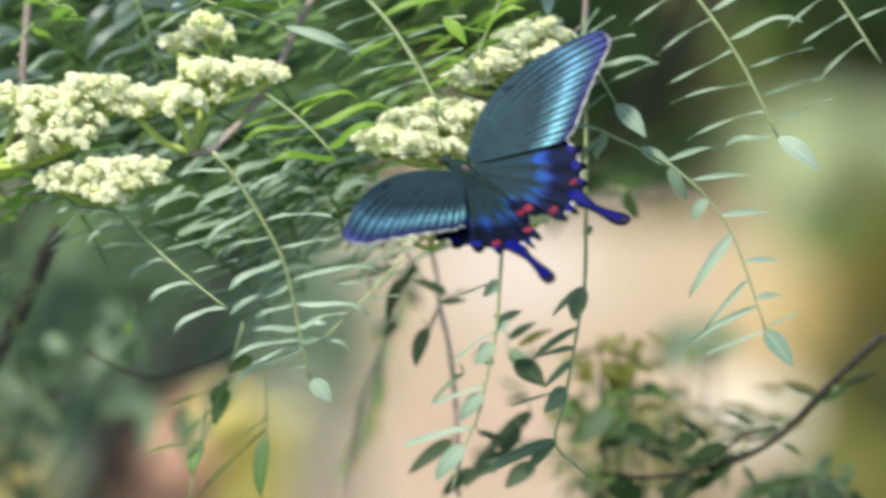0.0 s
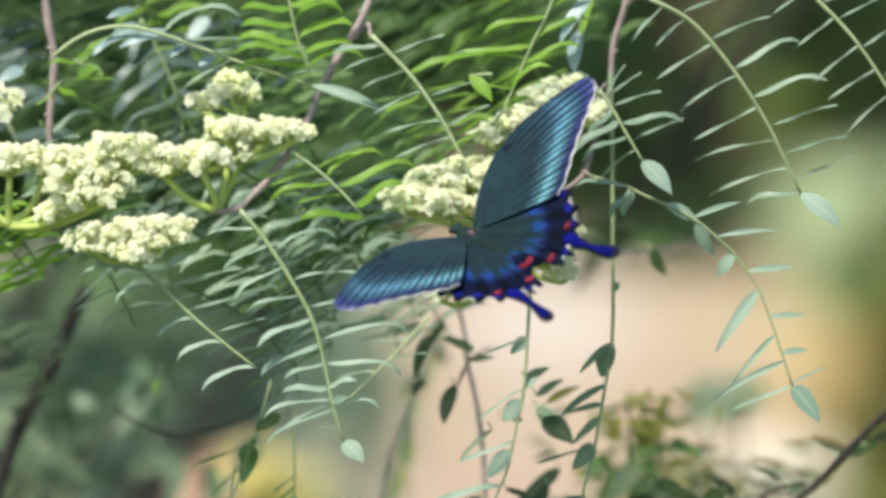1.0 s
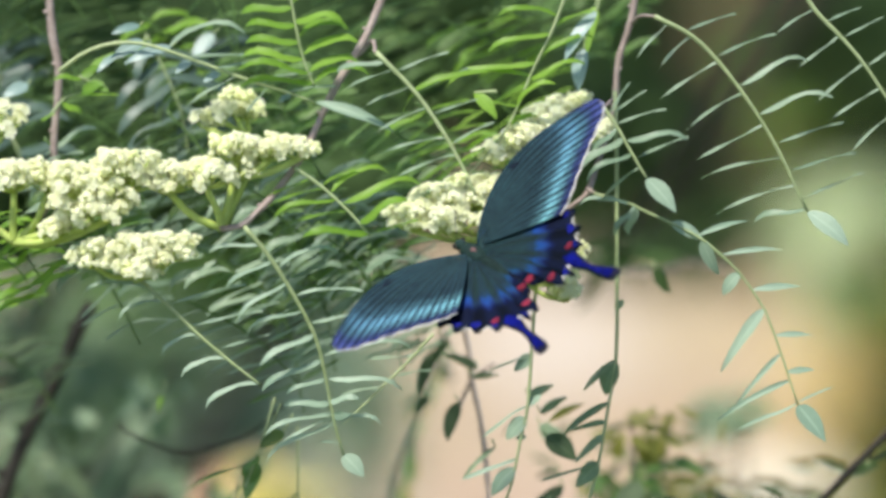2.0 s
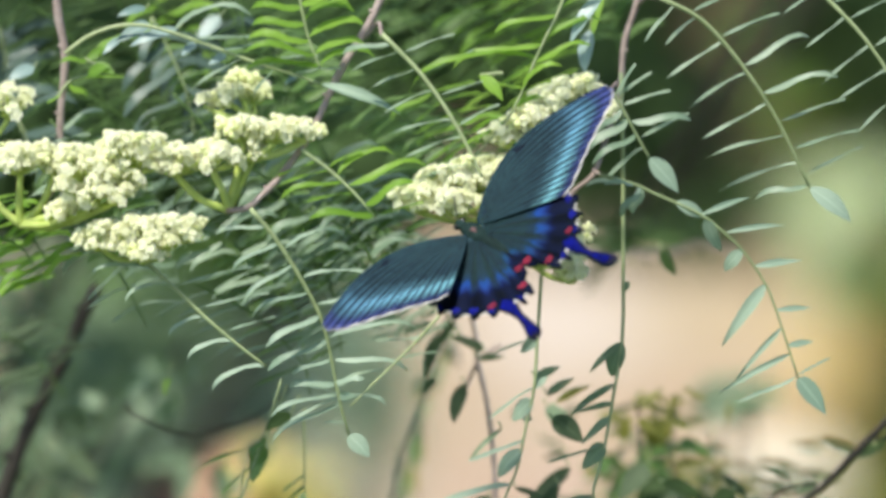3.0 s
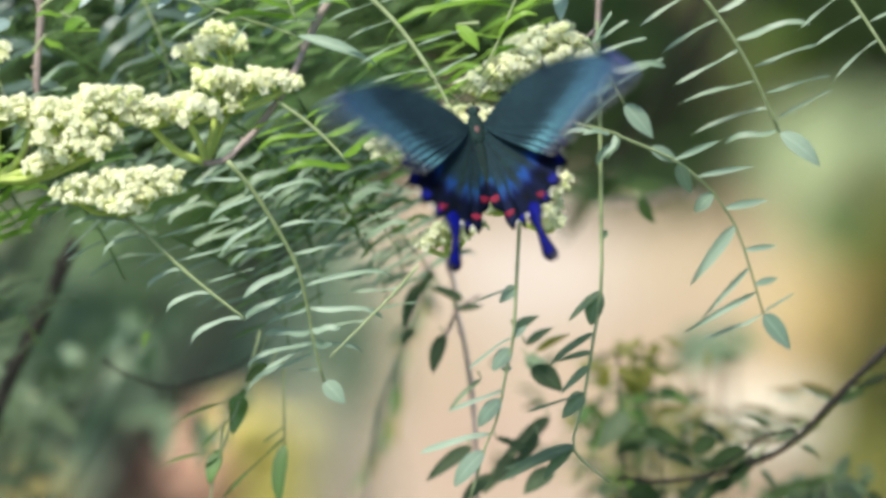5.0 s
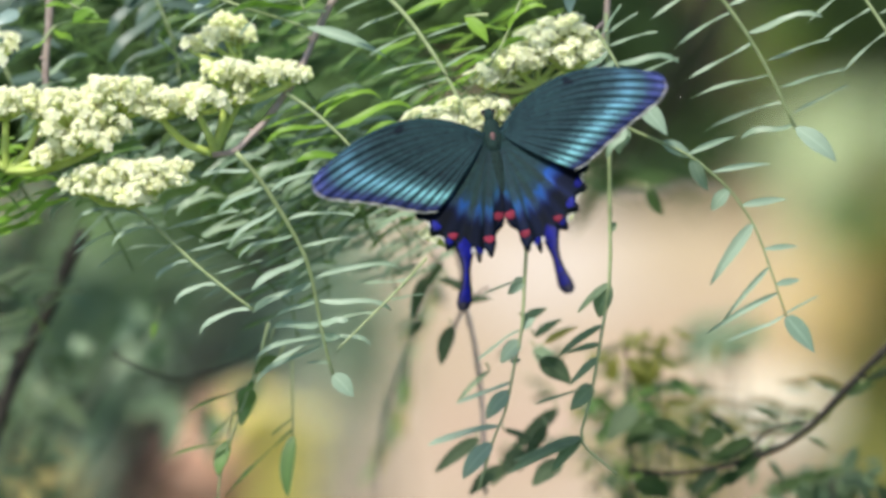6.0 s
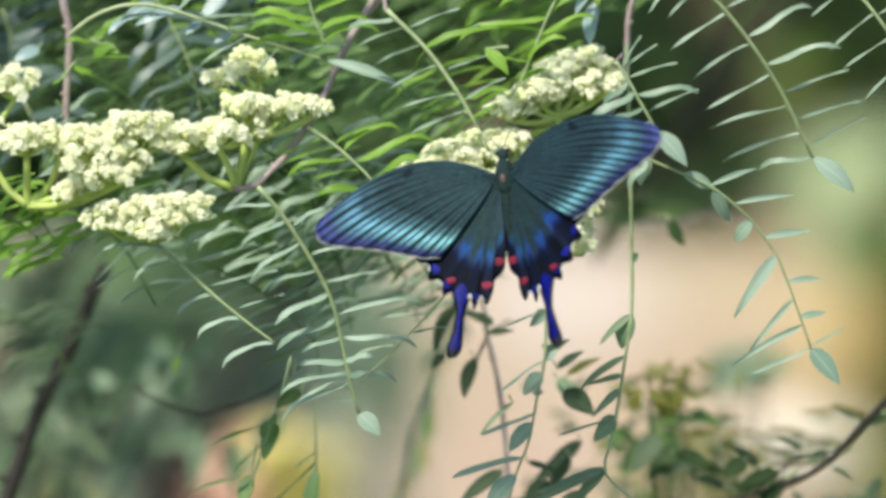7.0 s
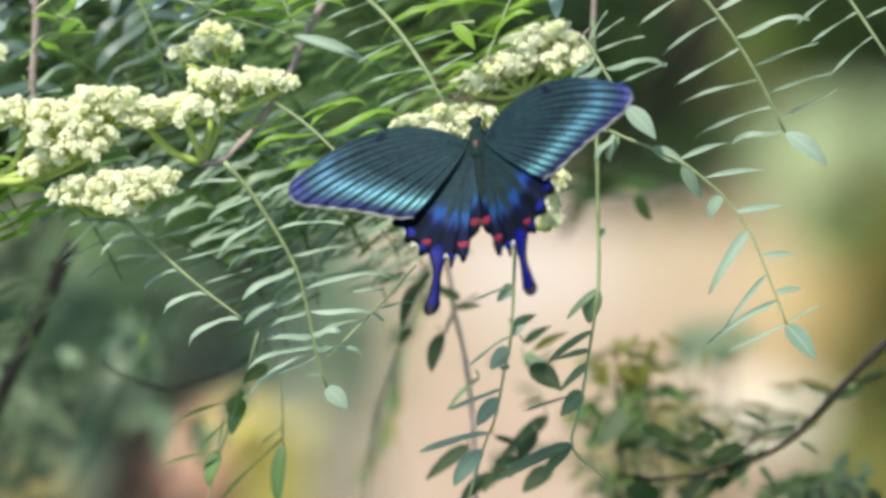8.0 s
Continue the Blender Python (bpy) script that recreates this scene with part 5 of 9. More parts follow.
compound_leaf([(3.56, -8.84, 19.4), (3.66, -9.04, 19.4)], [], LEAF_SHADE, stem=0.4, end=(4.70, -9.39, 18.9, 2.3), label="blurred green leaf of the lower bush", name="leaf", seed=179)
compound_leaf([(4.40, -8.75, 18.7), (4.50, -8.94, 18.7)], [], LEAF_DARK_SHADED, stem=0.4, end=(4.00, -9.52, 18.2, 2.1), label="blurred green leaf of the lower bush", name="leaf", seed=180)
compound_leaf([(4.51, -7.71, 17.1), (4.61, -7.90, 17.1)], [], LEAF_OLIVE, stem=0.4, end=(5.15, -8.30, 16.7, 2.4), label="olive young leaf of the lower bush", name="leaf", seed=181)
compound_leaf([(7.88, -8.81, 16.9), (7.97, -9.00, 16.9)], [], LEAF_SHADE, stem=0.4, end=(8.89, -9.13, 16.5, 2.6), label="blurred green leaf of the lower bush", name="leaf", seed=182)
compound_leaf([(7.70, -8.72, 16.0), (7.80, -8.92, 16.0)], [], LEAF_SHADE, stem=0.4, end=(8.16, -9.43, 15.5, 2.9), label="blurred green leaf of the lower bush", name="leaf", seed=183)
compound_leaf([(5.34, -7.56, 19.2), (5.43, -7.76, 19.2)], [], LEAF_DARK_SHADED, stem=0.4, end=(5.41, -8.61, 18.7, 2.2), label="blurred green leaf of the lower bush", name="leaf", seed=184)
compound_leaf([(7.74, -9.53, 20.4), (7.83, -9.73, 20.4)], [], LEAF_DARK_SHADED, stem=0.4, end=(8.10, -10.22, 19.9, 1.8), label="blurred green leaf of the lower bush", name="leaf", seed=185)
compound_leaf([(7.08, -7.93, 18.6), (7.17, -8.12, 18.6)], [], LEAF_SHADE, stem=0.4, end=(7.82, -8.57, 18.2, 2.2), label="blurred green leaf of the lower bush", name="leaf", seed=186)
compound_leaf([(8.83, -8.35, 25.3), (8.94, -8.55, 25.3)], [], LEAF_DARK_SHADED, stem=0.4, end=(9.87, -8.99, 24.9, 2.6), label="blurred green leaf of the lower bush", name="leaf", seed=187)
compound_leaf([(7.62, -9.83, 23.9), (7.73, -10.03, 23.9)], [], LEAF_DARK_SHADED, stem=0.4, end=(7.17, -10.71, 23.4, 2.6), label="blurred green leaf of the lower bush", name="leaf", seed=188)
compound_leaf([(3.94, -7.19, 16.5), (4.04, -7.38, 16.5)], [], LEAF_SHADE, stem=0.4, end=(3.22, -7.56, 16.0, 2.1), label="blurred green leaf of the lower bush", name="leaf", seed=189)
compound_leaf([(9.28, -10.73, 18.6), (9.38, -10.93, 18.6)], [], LEAF_DARK_SHADED, stem=0.4, end=(8.97, -11.46, 18.2, 3.1), label="blurred green leaf of the lower bush", name="leaf", seed=190)
compound_leaf([(13.25, -7.55, 11), (13.7, -7.38, 11)], [], LEAF_SHADE, stem=0.5, end=(14.58, -7.03, 10.7, 2.5), label="dark blurred leaf on the lower branch", name="leaf", seed=191)
compound_leaf([(12.53, -7.98, 11), (12.22, -8.2, 11)], [], LEAF_SHADE, stem=0.5, end=(11.58, -8.63, 10.7, 3.9), label="dark blurred leaf on the lower branch", name="leaf", seed=192)
compound_leaf([(11.97, -8.36, 11), (11.47, -8.14, 11)], [], LEAF_SHADE, stem=0.5, end=(10.45, -7.69, 10.7, 1.8), label="dark blurred leaf on the lower branch", name="leaf", seed=193)
compound_leaf([(11.22, -8.73, 11), (10.71, -9.27, 11)], [], LEAF_SHADE, stem=0.5, end=(9.7, -10.32, 10.7, 4.6), label="dark blurred leaf on the lower branch", name="leaf", seed=194)
compound_leaf([(10.46, -9.11, 11), (9.96, -8.7, 11)], [], LEAF_SHADE, stem=0.5, end=(8.95, -7.87, 10.7, 3.0), label="dark blurred leaf on the lower branch", name="leaf", seed=195)
compound_leaf([(9.9, -9.3, 11), (9.4, -9.77, 11)], [], LEAF_SHADE, stem=0.5, end=(8.38, -10.69, 10.7, 4.6), label="dark blurred leaf on the lower branch", name="leaf", seed=196)
compound_leaf([(11.97, -8.45, 11), (12.35, -8.7, 11)], [], LEAF_SHADE, stem=0.5, end=(13.08, -9.19, 10.7, 1.8), label="dark blurred leaf on the lower branch", name="leaf", seed=197)
compound_leaf([(13.85, -7.04, 11), (14.35, -6.88, 11)], [], LEAF_SHADE, stem=0.5, end=(15.33, -6.56, 10.7, 2.3), label="dark blurred leaf on the lower branch", name="leaf", seed=198)
compound_leaf([(9.33, -9.48, 11), (8.83, -9.33, 11)], [], LEAF_SHADE, stem=0.5, end=(7.82, -9.0, 10.7, 3.4), label="dark blurred leaf on the lower branch", name="leaf", seed=199)
compound_leaf([(13.47, -7.32, 11), (13.1, -7.13, 11)], [], LEAF_SHADE, stem=0.5, end=(12.33, -6.75, 10.7, 1.6), label="dark blurred leaf on the lower branch", name="leaf", seed=200)
compound_leaf([(10.84, -9.11, 11), (11.09, -9.52, 11)], [], LEAF_SHADE, stem=0.5, end=(11.58, -10.32, 10.7, 2.5), label="dark blurred leaf on the lower branch", name="leaf", seed=201)

compound_leaf([(10.74, -8.69, 10), (10.54, -8.79, 10)], [], LEAF_DARK_SHADED, stem=0.5, end=(9.07, -9.53, 9.7, 6.4), label="dark leaf drooping from the lower branch", name="leaf", seed=400)
compound_leaf([(10.95, -9.01, 10), (10.79, -9.16, 10)], [], LEAF_DARK_SHADED, stem=0.5, end=(9.65, -10.3, 9.7, 4.5), label="dark leaf drooping from the lower branch", name="leaf", seed=401)
compound_leaf([(6.97, -8.01, 9), (7.13, -8.07, 9)], [], LEAF_DARK_SHADED, stem=0.5, end=(8.34, -8.54, 8.7, 4.8), label="dark leaf drooping from the lower branch", name="leaf", seed=402)
compound_leaf([(9.5, -8.25, 9), (9.41, -8.34, 9)], [], LEAF_DARK_SHADED, stem=0.5, end=(8.74, -8.96, 8.7, 6.0), label="dark leaf drooping from the lower branch", name="leaf", seed=403)
compound_leaf([(10.0, -9.67, 10), (9.88, -9.78, 10)], [], LEAF_DARK_SHADED, stem=0.5, end=(8.97, -10.56, 9.7, 4.1), label="dark leaf drooping from the lower branch", name="leaf", seed=404)
compound_leaf([(11.23, -10.64, 14), (11.59, -10.55, 14)], [], LEAF_DARK_SHADED, stem=0.5, end=(14.2, -9.86, 13.7, 3.4), label="long dark leaf low under the bush", name="leaf", seed=405)
compound_leaf([(10.84, -11.0, 16), (11.12, -10.91, 16)], [], LEAF_DARK_SHADED, stem=0.5, end=(13.17, -10.28, 15.7, 5.0), label="long dark leaf low under the bush", name="leaf", seed=406)
compound_leaf([(14.06, -7.05, 11), (14.23, -6.97, 11)], [], LEAF_DARK_SHADED, stem=0.5, end=(15.49, -6.37, 10.7, 2.6), label="narrow dark leaf on the lower branch", name="leaf", seed=407)
compound_leaf([(13.49, -7.23, 11), (13.63, -7.2, 11)], [], LEAF_DARK_SHADED, stem=0.5, end=(14.63, -6.99, 10.7, 1.9), label="narrow dark leaf on the lower branch", name="leaf", seed=408)
compound_leaf([(6.46, -10.05, 11), (6.62, -10.12, 11)], [], LEAF_DARK_SHADED, stem=0.5, end=(7.77, -10.6, 10.7, 7.9), label="broad dark leaf low under the bush", name="leaf", seed=409)
compound_leaf([(6.81, -7.49, 13), (6.68, -7.66, 13)], [], LEAF_SHADE, stem=0.5, end=(5.75, -8.87, 12.7, 8.0), label="broad green leaf low under the bush", name="leaf", seed=410)
compound_leaf([(7.56, -8.0, 14), (7.41, -8.13, 14)], [], LEAF_DARK_SHADED, stem=0.5, end=(6.29, -9.08, 13.7, 7.6), label="broad dark leaf low under the bush", name="leaf", seed=411)
compound_leaf([(8.12, -8.35, 14), (7.98, -8.42, 14)], [], LEAF_SHADE, stem=0.5, end=(6.97, -8.9, 13.7, 6.5), label="broad green leaf low under the bush", name="leaf", seed=412)
compound_leaf([(7.13, -7.22, 15), (7.08, -7.08, 15)], [], LEAF_OLIVE, stem=0.5, end=(6.68, -6.06, 14.7, 5.0), label="olive young leaf of the lower bush", name="leaf", seed=413)
compound_leaf([(7.0, -7.31, 15), (7.08, -7.19, 15)], [], LEAF_OLIVE, stem=0.5, end=(7.63, -6.27, 14.7, 4.6), label="olive young leaf of the lower bush", name="leaf", seed=414)
compound_leaf([(5.86, -6.97, 14), (5.9, -6.86, 14)], [], LEAF_OLIVE, stem=0.5, end=(6.17, -6.02, 13.7, 4.2), label="olive young leaf of the lower bush", name="leaf", seed=415)
compound_leaf([(3.29, -5.71, 5), (3.42, -5.82, 5)], [], LEAF_SHADE, stem=0.5, end=(4.37, -6.65, 4.7, 7.3), label="dark drooping leaf of the lower bush", name="leaf", seed=416)
compound_leaf([(3.4, -5.51, 8), (3.56, -5.43, 8)], [], LEAF_OLIVE, stem=0.5, end=(4.72, -4.86, 7.7, 2.6), label="narrow brownish leaf behind the hanging stems", name="leaf", seed=417)
compound_leaf([(2.78, -8.75, 8), (2.71, -8.86, 8)], [], LEAF_SHADE, stem=0.5, end=(2.2, -9.66, 7.7, 5.6), label="dark drooping leaf of the lower bush", name="leaf", seed=418)
compound_leaf([(4.23, -9.11, 7), (4.09, -9.22, 7)], [], LEAF_SHADE, stem=0.5, end=(3.1, -10.04, 6.7, 6.3), label="dark drooping leaf of the lower bush", name="leaf", seed=419)

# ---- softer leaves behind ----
compound_leaf([(-7.07, 7.14, 8.97), (-5.68, 5.96, 8.97), (-5.4, 4.21, 8.97)], [], LEAF_DARK_SHADED, stem=0.5, stem_mat=LEAF_MID, fill=(8, 1.56, 10, 221, 1.4), label="soft-focus pinnate leaf deeper in the bush", seed=202)
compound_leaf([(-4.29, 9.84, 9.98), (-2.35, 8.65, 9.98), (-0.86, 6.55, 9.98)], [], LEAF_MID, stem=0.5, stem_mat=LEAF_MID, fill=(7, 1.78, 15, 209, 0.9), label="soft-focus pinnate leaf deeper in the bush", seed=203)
compound_leaf([(-13.99, 8.05, 9.33), (-12.37, 6.65, 9.33), (-11.21, 4.46, 9.33)], [], LEAF_DARK_SHADED, stem=0.5, stem_mat=LEAF_MID, fill=(7, 1.86, 12, 215, 1.2), label="soft-focus pinnate leaf deeper in the bush", seed=204)
compound_leaf([(-14.69, 10.04, 8.49), (-12.92, 9.38, 8.49), (-11.62, 7.84, 8.49)], [], LEAF_DARK_SHADED, stem=0.5, stem_mat=LEAF_MID, fill=(7, 2.08, 22, 212, 1.1), label="soft-focus pinnate leaf deeper in the bush", seed=205)
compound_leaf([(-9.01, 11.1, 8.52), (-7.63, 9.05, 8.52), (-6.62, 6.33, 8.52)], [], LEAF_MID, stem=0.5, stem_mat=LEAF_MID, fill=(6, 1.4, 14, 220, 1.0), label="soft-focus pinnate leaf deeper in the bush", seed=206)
compound_leaf([(-12.86, 5.26, 7.95), (-10.78, 4.14, 7.95), (-9.15, 2.48, 7.95)], [], LEAF_DARK_SHADED, stem=0.5, stem_mat=LEAF_MID, fill=(7, 1.62, 21, 216, 1.0), label="soft-focus pinnate leaf deeper in the bush", seed=207)
compound_leaf([(-11.85, 9.5, 9.32), (-10.65, 7.52, 9.32), (-9.84, 4.73, 9.32)], [], LEAF_DARK_SHADED, stem=0.5, stem_mat=LEAF_MID, fill=(8, 1.67, 8, 201, 1.6), label="soft-focus pinnate leaf deeper in the bush", seed=208)
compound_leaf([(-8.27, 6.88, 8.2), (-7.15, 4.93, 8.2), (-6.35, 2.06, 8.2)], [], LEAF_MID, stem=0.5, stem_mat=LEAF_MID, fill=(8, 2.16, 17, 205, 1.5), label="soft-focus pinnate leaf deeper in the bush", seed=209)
compound_leaf([(-7.77, 10.97, 5.94), (-6.87, 8.98, 5.94), (-6.49, 6.23, 5.94)], [], LEAF_DARK_SHADED, stem=0.5, stem_mat=LEAF_MID, fill=(7, 1.44, 10, 216, 1.0), label="soft-focus pinnate leaf deeper in the bush", seed=210)
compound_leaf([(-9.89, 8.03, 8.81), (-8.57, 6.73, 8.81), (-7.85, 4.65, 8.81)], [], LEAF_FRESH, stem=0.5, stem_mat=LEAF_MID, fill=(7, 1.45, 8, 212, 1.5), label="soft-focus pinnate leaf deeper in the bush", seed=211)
compound_leaf([(-8.85, 4.74, 5.31), (-7.62, 3.2, 5.31), (-7.44, 0.95, 5.31)], [], LEAF_DARK_SHADED, stem=0.5, stem_mat=LEAF_MID, fill=(7, 1.81, 15, 216, 1.4), label="soft-focus pinnate leaf deeper in the bush", seed=212)
compound_leaf([(-13.28, 3.22, 3.53), (-11.39, 1.82, 3.53), (-10.59, -0.4, 3.53)], [], LEAF_PALE, stem=0.5, stem_mat=LEAF_MID, fill=(7, 1.86, 25, 199, 0.9), label="soft-focus pinnate leaf deeper in the bush", seed=213)
compound_leaf([(-12.16, 2.47, 4.3), (-10.47, 0.83, 4.3), (-9.17, -1.34, 4.3)], [], LEAF_PALE, stem=0.5, stem_mat=LEAF_MID, fill=(6, 1.42, 26, 207, 1.3), label="soft-focus pinnate leaf deeper in the bush", seed=214)
compound_leaf([(-10.33, 2.02, 8.09), (-9.11, 0.37, 8.09), (-8.64, -1.96, 8.09)], [], LEAF_PALE, stem=0.5, stem_mat=LEAF_MID, fill=(8, 2.11, 16, 201, 1.5), label="soft-focus pinnate leaf deeper in the bush", seed=215)
compound_leaf([(-12.76, 3.88, 4.11), (-11.57, 2.43, 4.11), (-10.69, 0.11, 4.11)], [], LEAF_PALE, stem=0.5, stem_mat=LEAF_MID, fill=(8, 1.87, 22, 215, 1.3), label="soft-focus pinnate leaf deeper in the bush", seed=216)
compound_leaf([(-23.75, 0.63, 127.20), (-21.94, -2.67, 127.20), (-21.24, -7.28, 127.20)], [], LEAF_SAGE, stem=0.5, stem_mat=LEAF_MID, fill=(7, 2.97, 27, 208, 2.1), label="soft-focus pinnate leaf deeper in the bush", seed=217)
compound_leaf([(-12.23, 3.1, 4.13), (-10.84, 1.89, 4.13), (-10.27, -0.12, 4.13)], [], LEAF_MID, stem=0.5, stem_mat=LEAF_MID, fill=(7, 1.51, 14, 210, 1.7), label="soft-focus pinnate leaf deeper in the bush", seed=218)
compound_leaf([(-20.14, 0.54, 101.15), (-18.06, -2.39, 101.15), (-17.53, -6.02, 101.15)], [], LEAF_SAGE, stem=0.5, stem_mat=LEAF_MID, fill=(6, 2.97, 21, 206, 2.2), label="soft-focus pinnate leaf deeper in the bush", seed=219)
compound_leaf([(-9.67, 3.76, 8.8), (-7.8, 2.1, 8.8), (-6.96, 0.08, 8.8)], [], LEAF_PALE, stem=0.5, stem_mat=LEAF_MID, fill=(6, 2.06, 14, 201, 1.0), label="soft-focus pinnate leaf deeper in the bush", seed=220)
compound_leaf([(-9.19, 0.91, 4.98), (-6.95, -0.28, 4.98), (-5.2, -2.06, 4.98)], [], LEAF_PALE, stem=0.5, stem_mat=LEAF_MID, fill=(8, 1.82, 16, 207, 1.4), label="soft-focus pinnate leaf deeper in the bush", seed=221)
compound_leaf([(-12.34, 3.22, 3.62), (-10.76, 1.32, 3.62), (-10.26, -1.03, 3.62)], [], LEAF_MID, stem=0.5, stem_mat=LEAF_MID, fill=(7, 1.4, 16, 207, 1.5), label="soft-focus pinnate leaf deeper in the bush", seed=222)
compound_leaf([(-9.59, 3.9, 7.27), (-8.17, 2.72, 7.27), (-7.21, 0.82, 7.27)], [], LEAF_PALE, stem=0.5, stem_mat=LEAF_MID, fill=(6, 2.0, 20, 199, 1.0), label="soft-focus pinnate leaf deeper in the bush", seed=223)
compound_leaf([(-12.25, 0.49, 4.02), (-10.76, -0.76, 4.02), (-9.67, -2.8, 4.02)], [], LEAF_PALE, stem=0.5, stem_mat=LEAF_MID, fill=(6, 1.66, 10, 218, 1.1), label="soft-focus pinnate leaf deeper in the bush", seed=224)
compound_leaf([(-8.16, -1.42, 4.13), (-6.07, -2.55, 4.13), (-4.58, -4.1, 4.13)], [], LEAF_PALE, stem=0.5, stem_mat=LEAF_MID, fill=(7, 2.15, 21, 203, 1.1), label="soft-focus pinnate leaf deeper in the bush", seed=225)
compound_leaf([(-0.79, 5.0, 5.9), (0.51, 3.73, 5.9), (0.84, 2.05, 5.9)], [], LEAF_FRESH, stem=0.5, stem_mat=LEAF_MID, fill=(7, 1.72, 12, 215, 1.2), label="soft-focus pinnate leaf deeper in the bush", seed=226)
compound_leaf([(-6.85, 6.58, 7.11), (-5.32, 5.26, 7.11), (-4.65, 3.24, 7.11)], [], LEAF_MID, stem=0.5, stem_mat=LEAF_MID, fill=(7, 1.84, 23, 198, 1.6), label="soft-focus pinnate leaf deeper in the bush", seed=227)
compound_leaf([(1.58, 10.44, 10.8), (2.99, 9.23, 10.8), (3.47, 7.18, 10.8)], [], LEAF_MID, stem=0.5, stem_mat=LEAF_MID, fill=(8, 1.83, 27, 213, 1.1), label="soft-focus pinnate leaf deeper in the bush", seed=228)
compound_leaf([(-6.01, 6.32, 10.22), (-4.84, 4.92, 10.22), (-4.06, 2.6, 10.22)], [], LEAF_MID, stem=0.5, stem_mat=LEAF_MID, fill=(8, 2.06, 17, 218, 1.2), label="soft-focus pinnate leaf deeper in the bush", seed=229)
compound_leaf([(-6.41, 6.58, 7.32), (-5.6, 5.04, 7.32), (-5.34, 2.7, 7.32)], [], LEAF_MID, stem=0.5, stem_mat=LEAF_MID, fill=(7, 1.59, 11, 212, 1.2), label="soft-focus pinnate leaf deeper in the bush", seed=230)
compound_leaf([(1.52, 5.6, 8.63), (3.13, 3.75, 8.63), (4.36, 1.53, 8.63)], [], LEAF_FRESH, stem=0.5, stem_mat=LEAF_MID, fill=(6, 2.21, 22, 209, 1.1), label="soft-focus pinnate leaf deeper in the bush", seed=231)
compound_leaf([(0.06, 7.85, 10.22), (2.26, 6.79, 10.22), (3.58, 5.25, 10.22)], [], LEAF_FRESH, stem=0.5, stem_mat=LEAF_MID, fill=(8, 1.78, 17, 215, 1.4), label="soft-focus pinnate leaf deeper in the bush", seed=232)
compound_leaf([(-2.78, 4.8, 6.11), (-0.35, 3.23, 6.11), (1.24, 1.33, 6.11)], [], LEAF_MID, stem=0.5, stem_mat=LEAF_MID, fill=(8, 1.46, 10, 219, 1.1), label="soft-focus pinnate leaf deeper in the bush", seed=233)
compound_leaf([(-6.91, 2.63, 10.93), (-5.36, 0.59, 10.93), (-4.66, -1.78, 10.93)], [], LEAF_MID, stem=0.5, stem_mat=LEAF_MID, fill=(7, 2.11, 9, 205, 1.3), label="soft-focus pinnate leaf deeper in the bush", seed=234)
compound_leaf([(-5.89, 1.51, 7.45), (-4.36, 0.13, 7.45), (-3.6, -2.09, 7.45)], [], LEAF_MID, stem=0.5, stem_mat=LEAF_MID, fill=(8, 1.98, 10, 216, 1.2), label="soft-focus pinnate leaf deeper in the bush", seed=235)
compound_leaf([(-2.96, 3.4, 8.82), (-0.86, 2.32, 8.82), (0.66, 0.71, 8.82)], [], LEAF_MID, stem=0.5, stem_mat=LEAF_MID, fill=(7, 2.0, 12, 213, 1.2), label="soft-focus pinnate leaf deeper in the bush", seed=236)
compound_leaf([(-7.25, -0.04, 8.4), (-5.92, -0.95, 8.4), (-5.26, -2.73, 8.4)], [], LEAF_MID, stem=0.5, stem_mat=LEAF_MID, fill=(8, 1.66, 20, 205, 1.5), label="soft-focus pinnate leaf deeper in the bush", seed=237)
compound_leaf([(-6.49, 2.43, 4.87), (-4.43, 0.98, 4.87), (-2.88, -0.9, 4.87)], [], LEAF_PALE, stem=0.5, stem_mat=LEAF_MID, fill=(6, 2.12, 24, 210, 1.6), label="soft-focus pinnate leaf deeper in the bush", seed=238)
compound_leaf([(-5.9, 1.85, 4.61), (-4.69, 0.72, 4.61), (-4.43, -1.12, 4.61)], [], LEAF_PALE, stem=0.5, stem_mat=LEAF_MID, fill=(6, 1.58, 13, 218, 1.4), label="soft-focus pinnate leaf deeper in the bush", seed=239)
compound_leaf([(-6.24, -0.41, 5.95), (-4.97, -2.32, 5.95), (-4.46, -5.08, 5.95)], [], LEAF_MID, stem=0.5, stem_mat=LEAF_MID, fill=(6, 2.02, 21, 206, 1.0), label="soft-focus pinnate leaf deeper in the bush", seed=240)
compound_leaf([(-3.9, 0.78, 4.22), (-2.64, -0.31, 4.22), (-1.85, -2.13, 4.22)], [], LEAF_PALE, stem=0.5, stem_mat=LEAF_MID, fill=(8, 1.88, 23, 221, 1.4), label="soft-focus pinnate leaf deeper in the bush", seed=241)
compound_leaf([(-4.0, 2.92, 4.5), (-2.74, 0.8, 4.5), (-2.13, -1.76, 4.5)], [], LEAF_PALE, stem=0.5, stem_mat=LEAF_MID, fill=(6, 1.87, 10, 216, 1.2), label="soft-focus pinnate leaf deeper in the bush", seed=242)
compound_leaf([(-5.22, 0.31, 6.65), (-3.83, -1.48, 6.65), (-3.44, -3.76, 6.65)], [], LEAF_PALE, stem=0.5, stem_mat=LEAF_MID, fill=(7, 1.59, 10, 208, 1.4), label="soft-focus pinnate leaf deeper in the bush", seed=243)
compound_leaf([(-3.67, 0.37, 9.35), (-1.97, -1.43, 9.35), (-1.18, -3.85, 9.35)], [], LEAF_PALE, stem=0.5, stem_mat=LEAF_MID, fill=(7, 1.48, 26, 202, 1.7), label="soft-focus pinnate leaf deeper in the bush", seed=244)
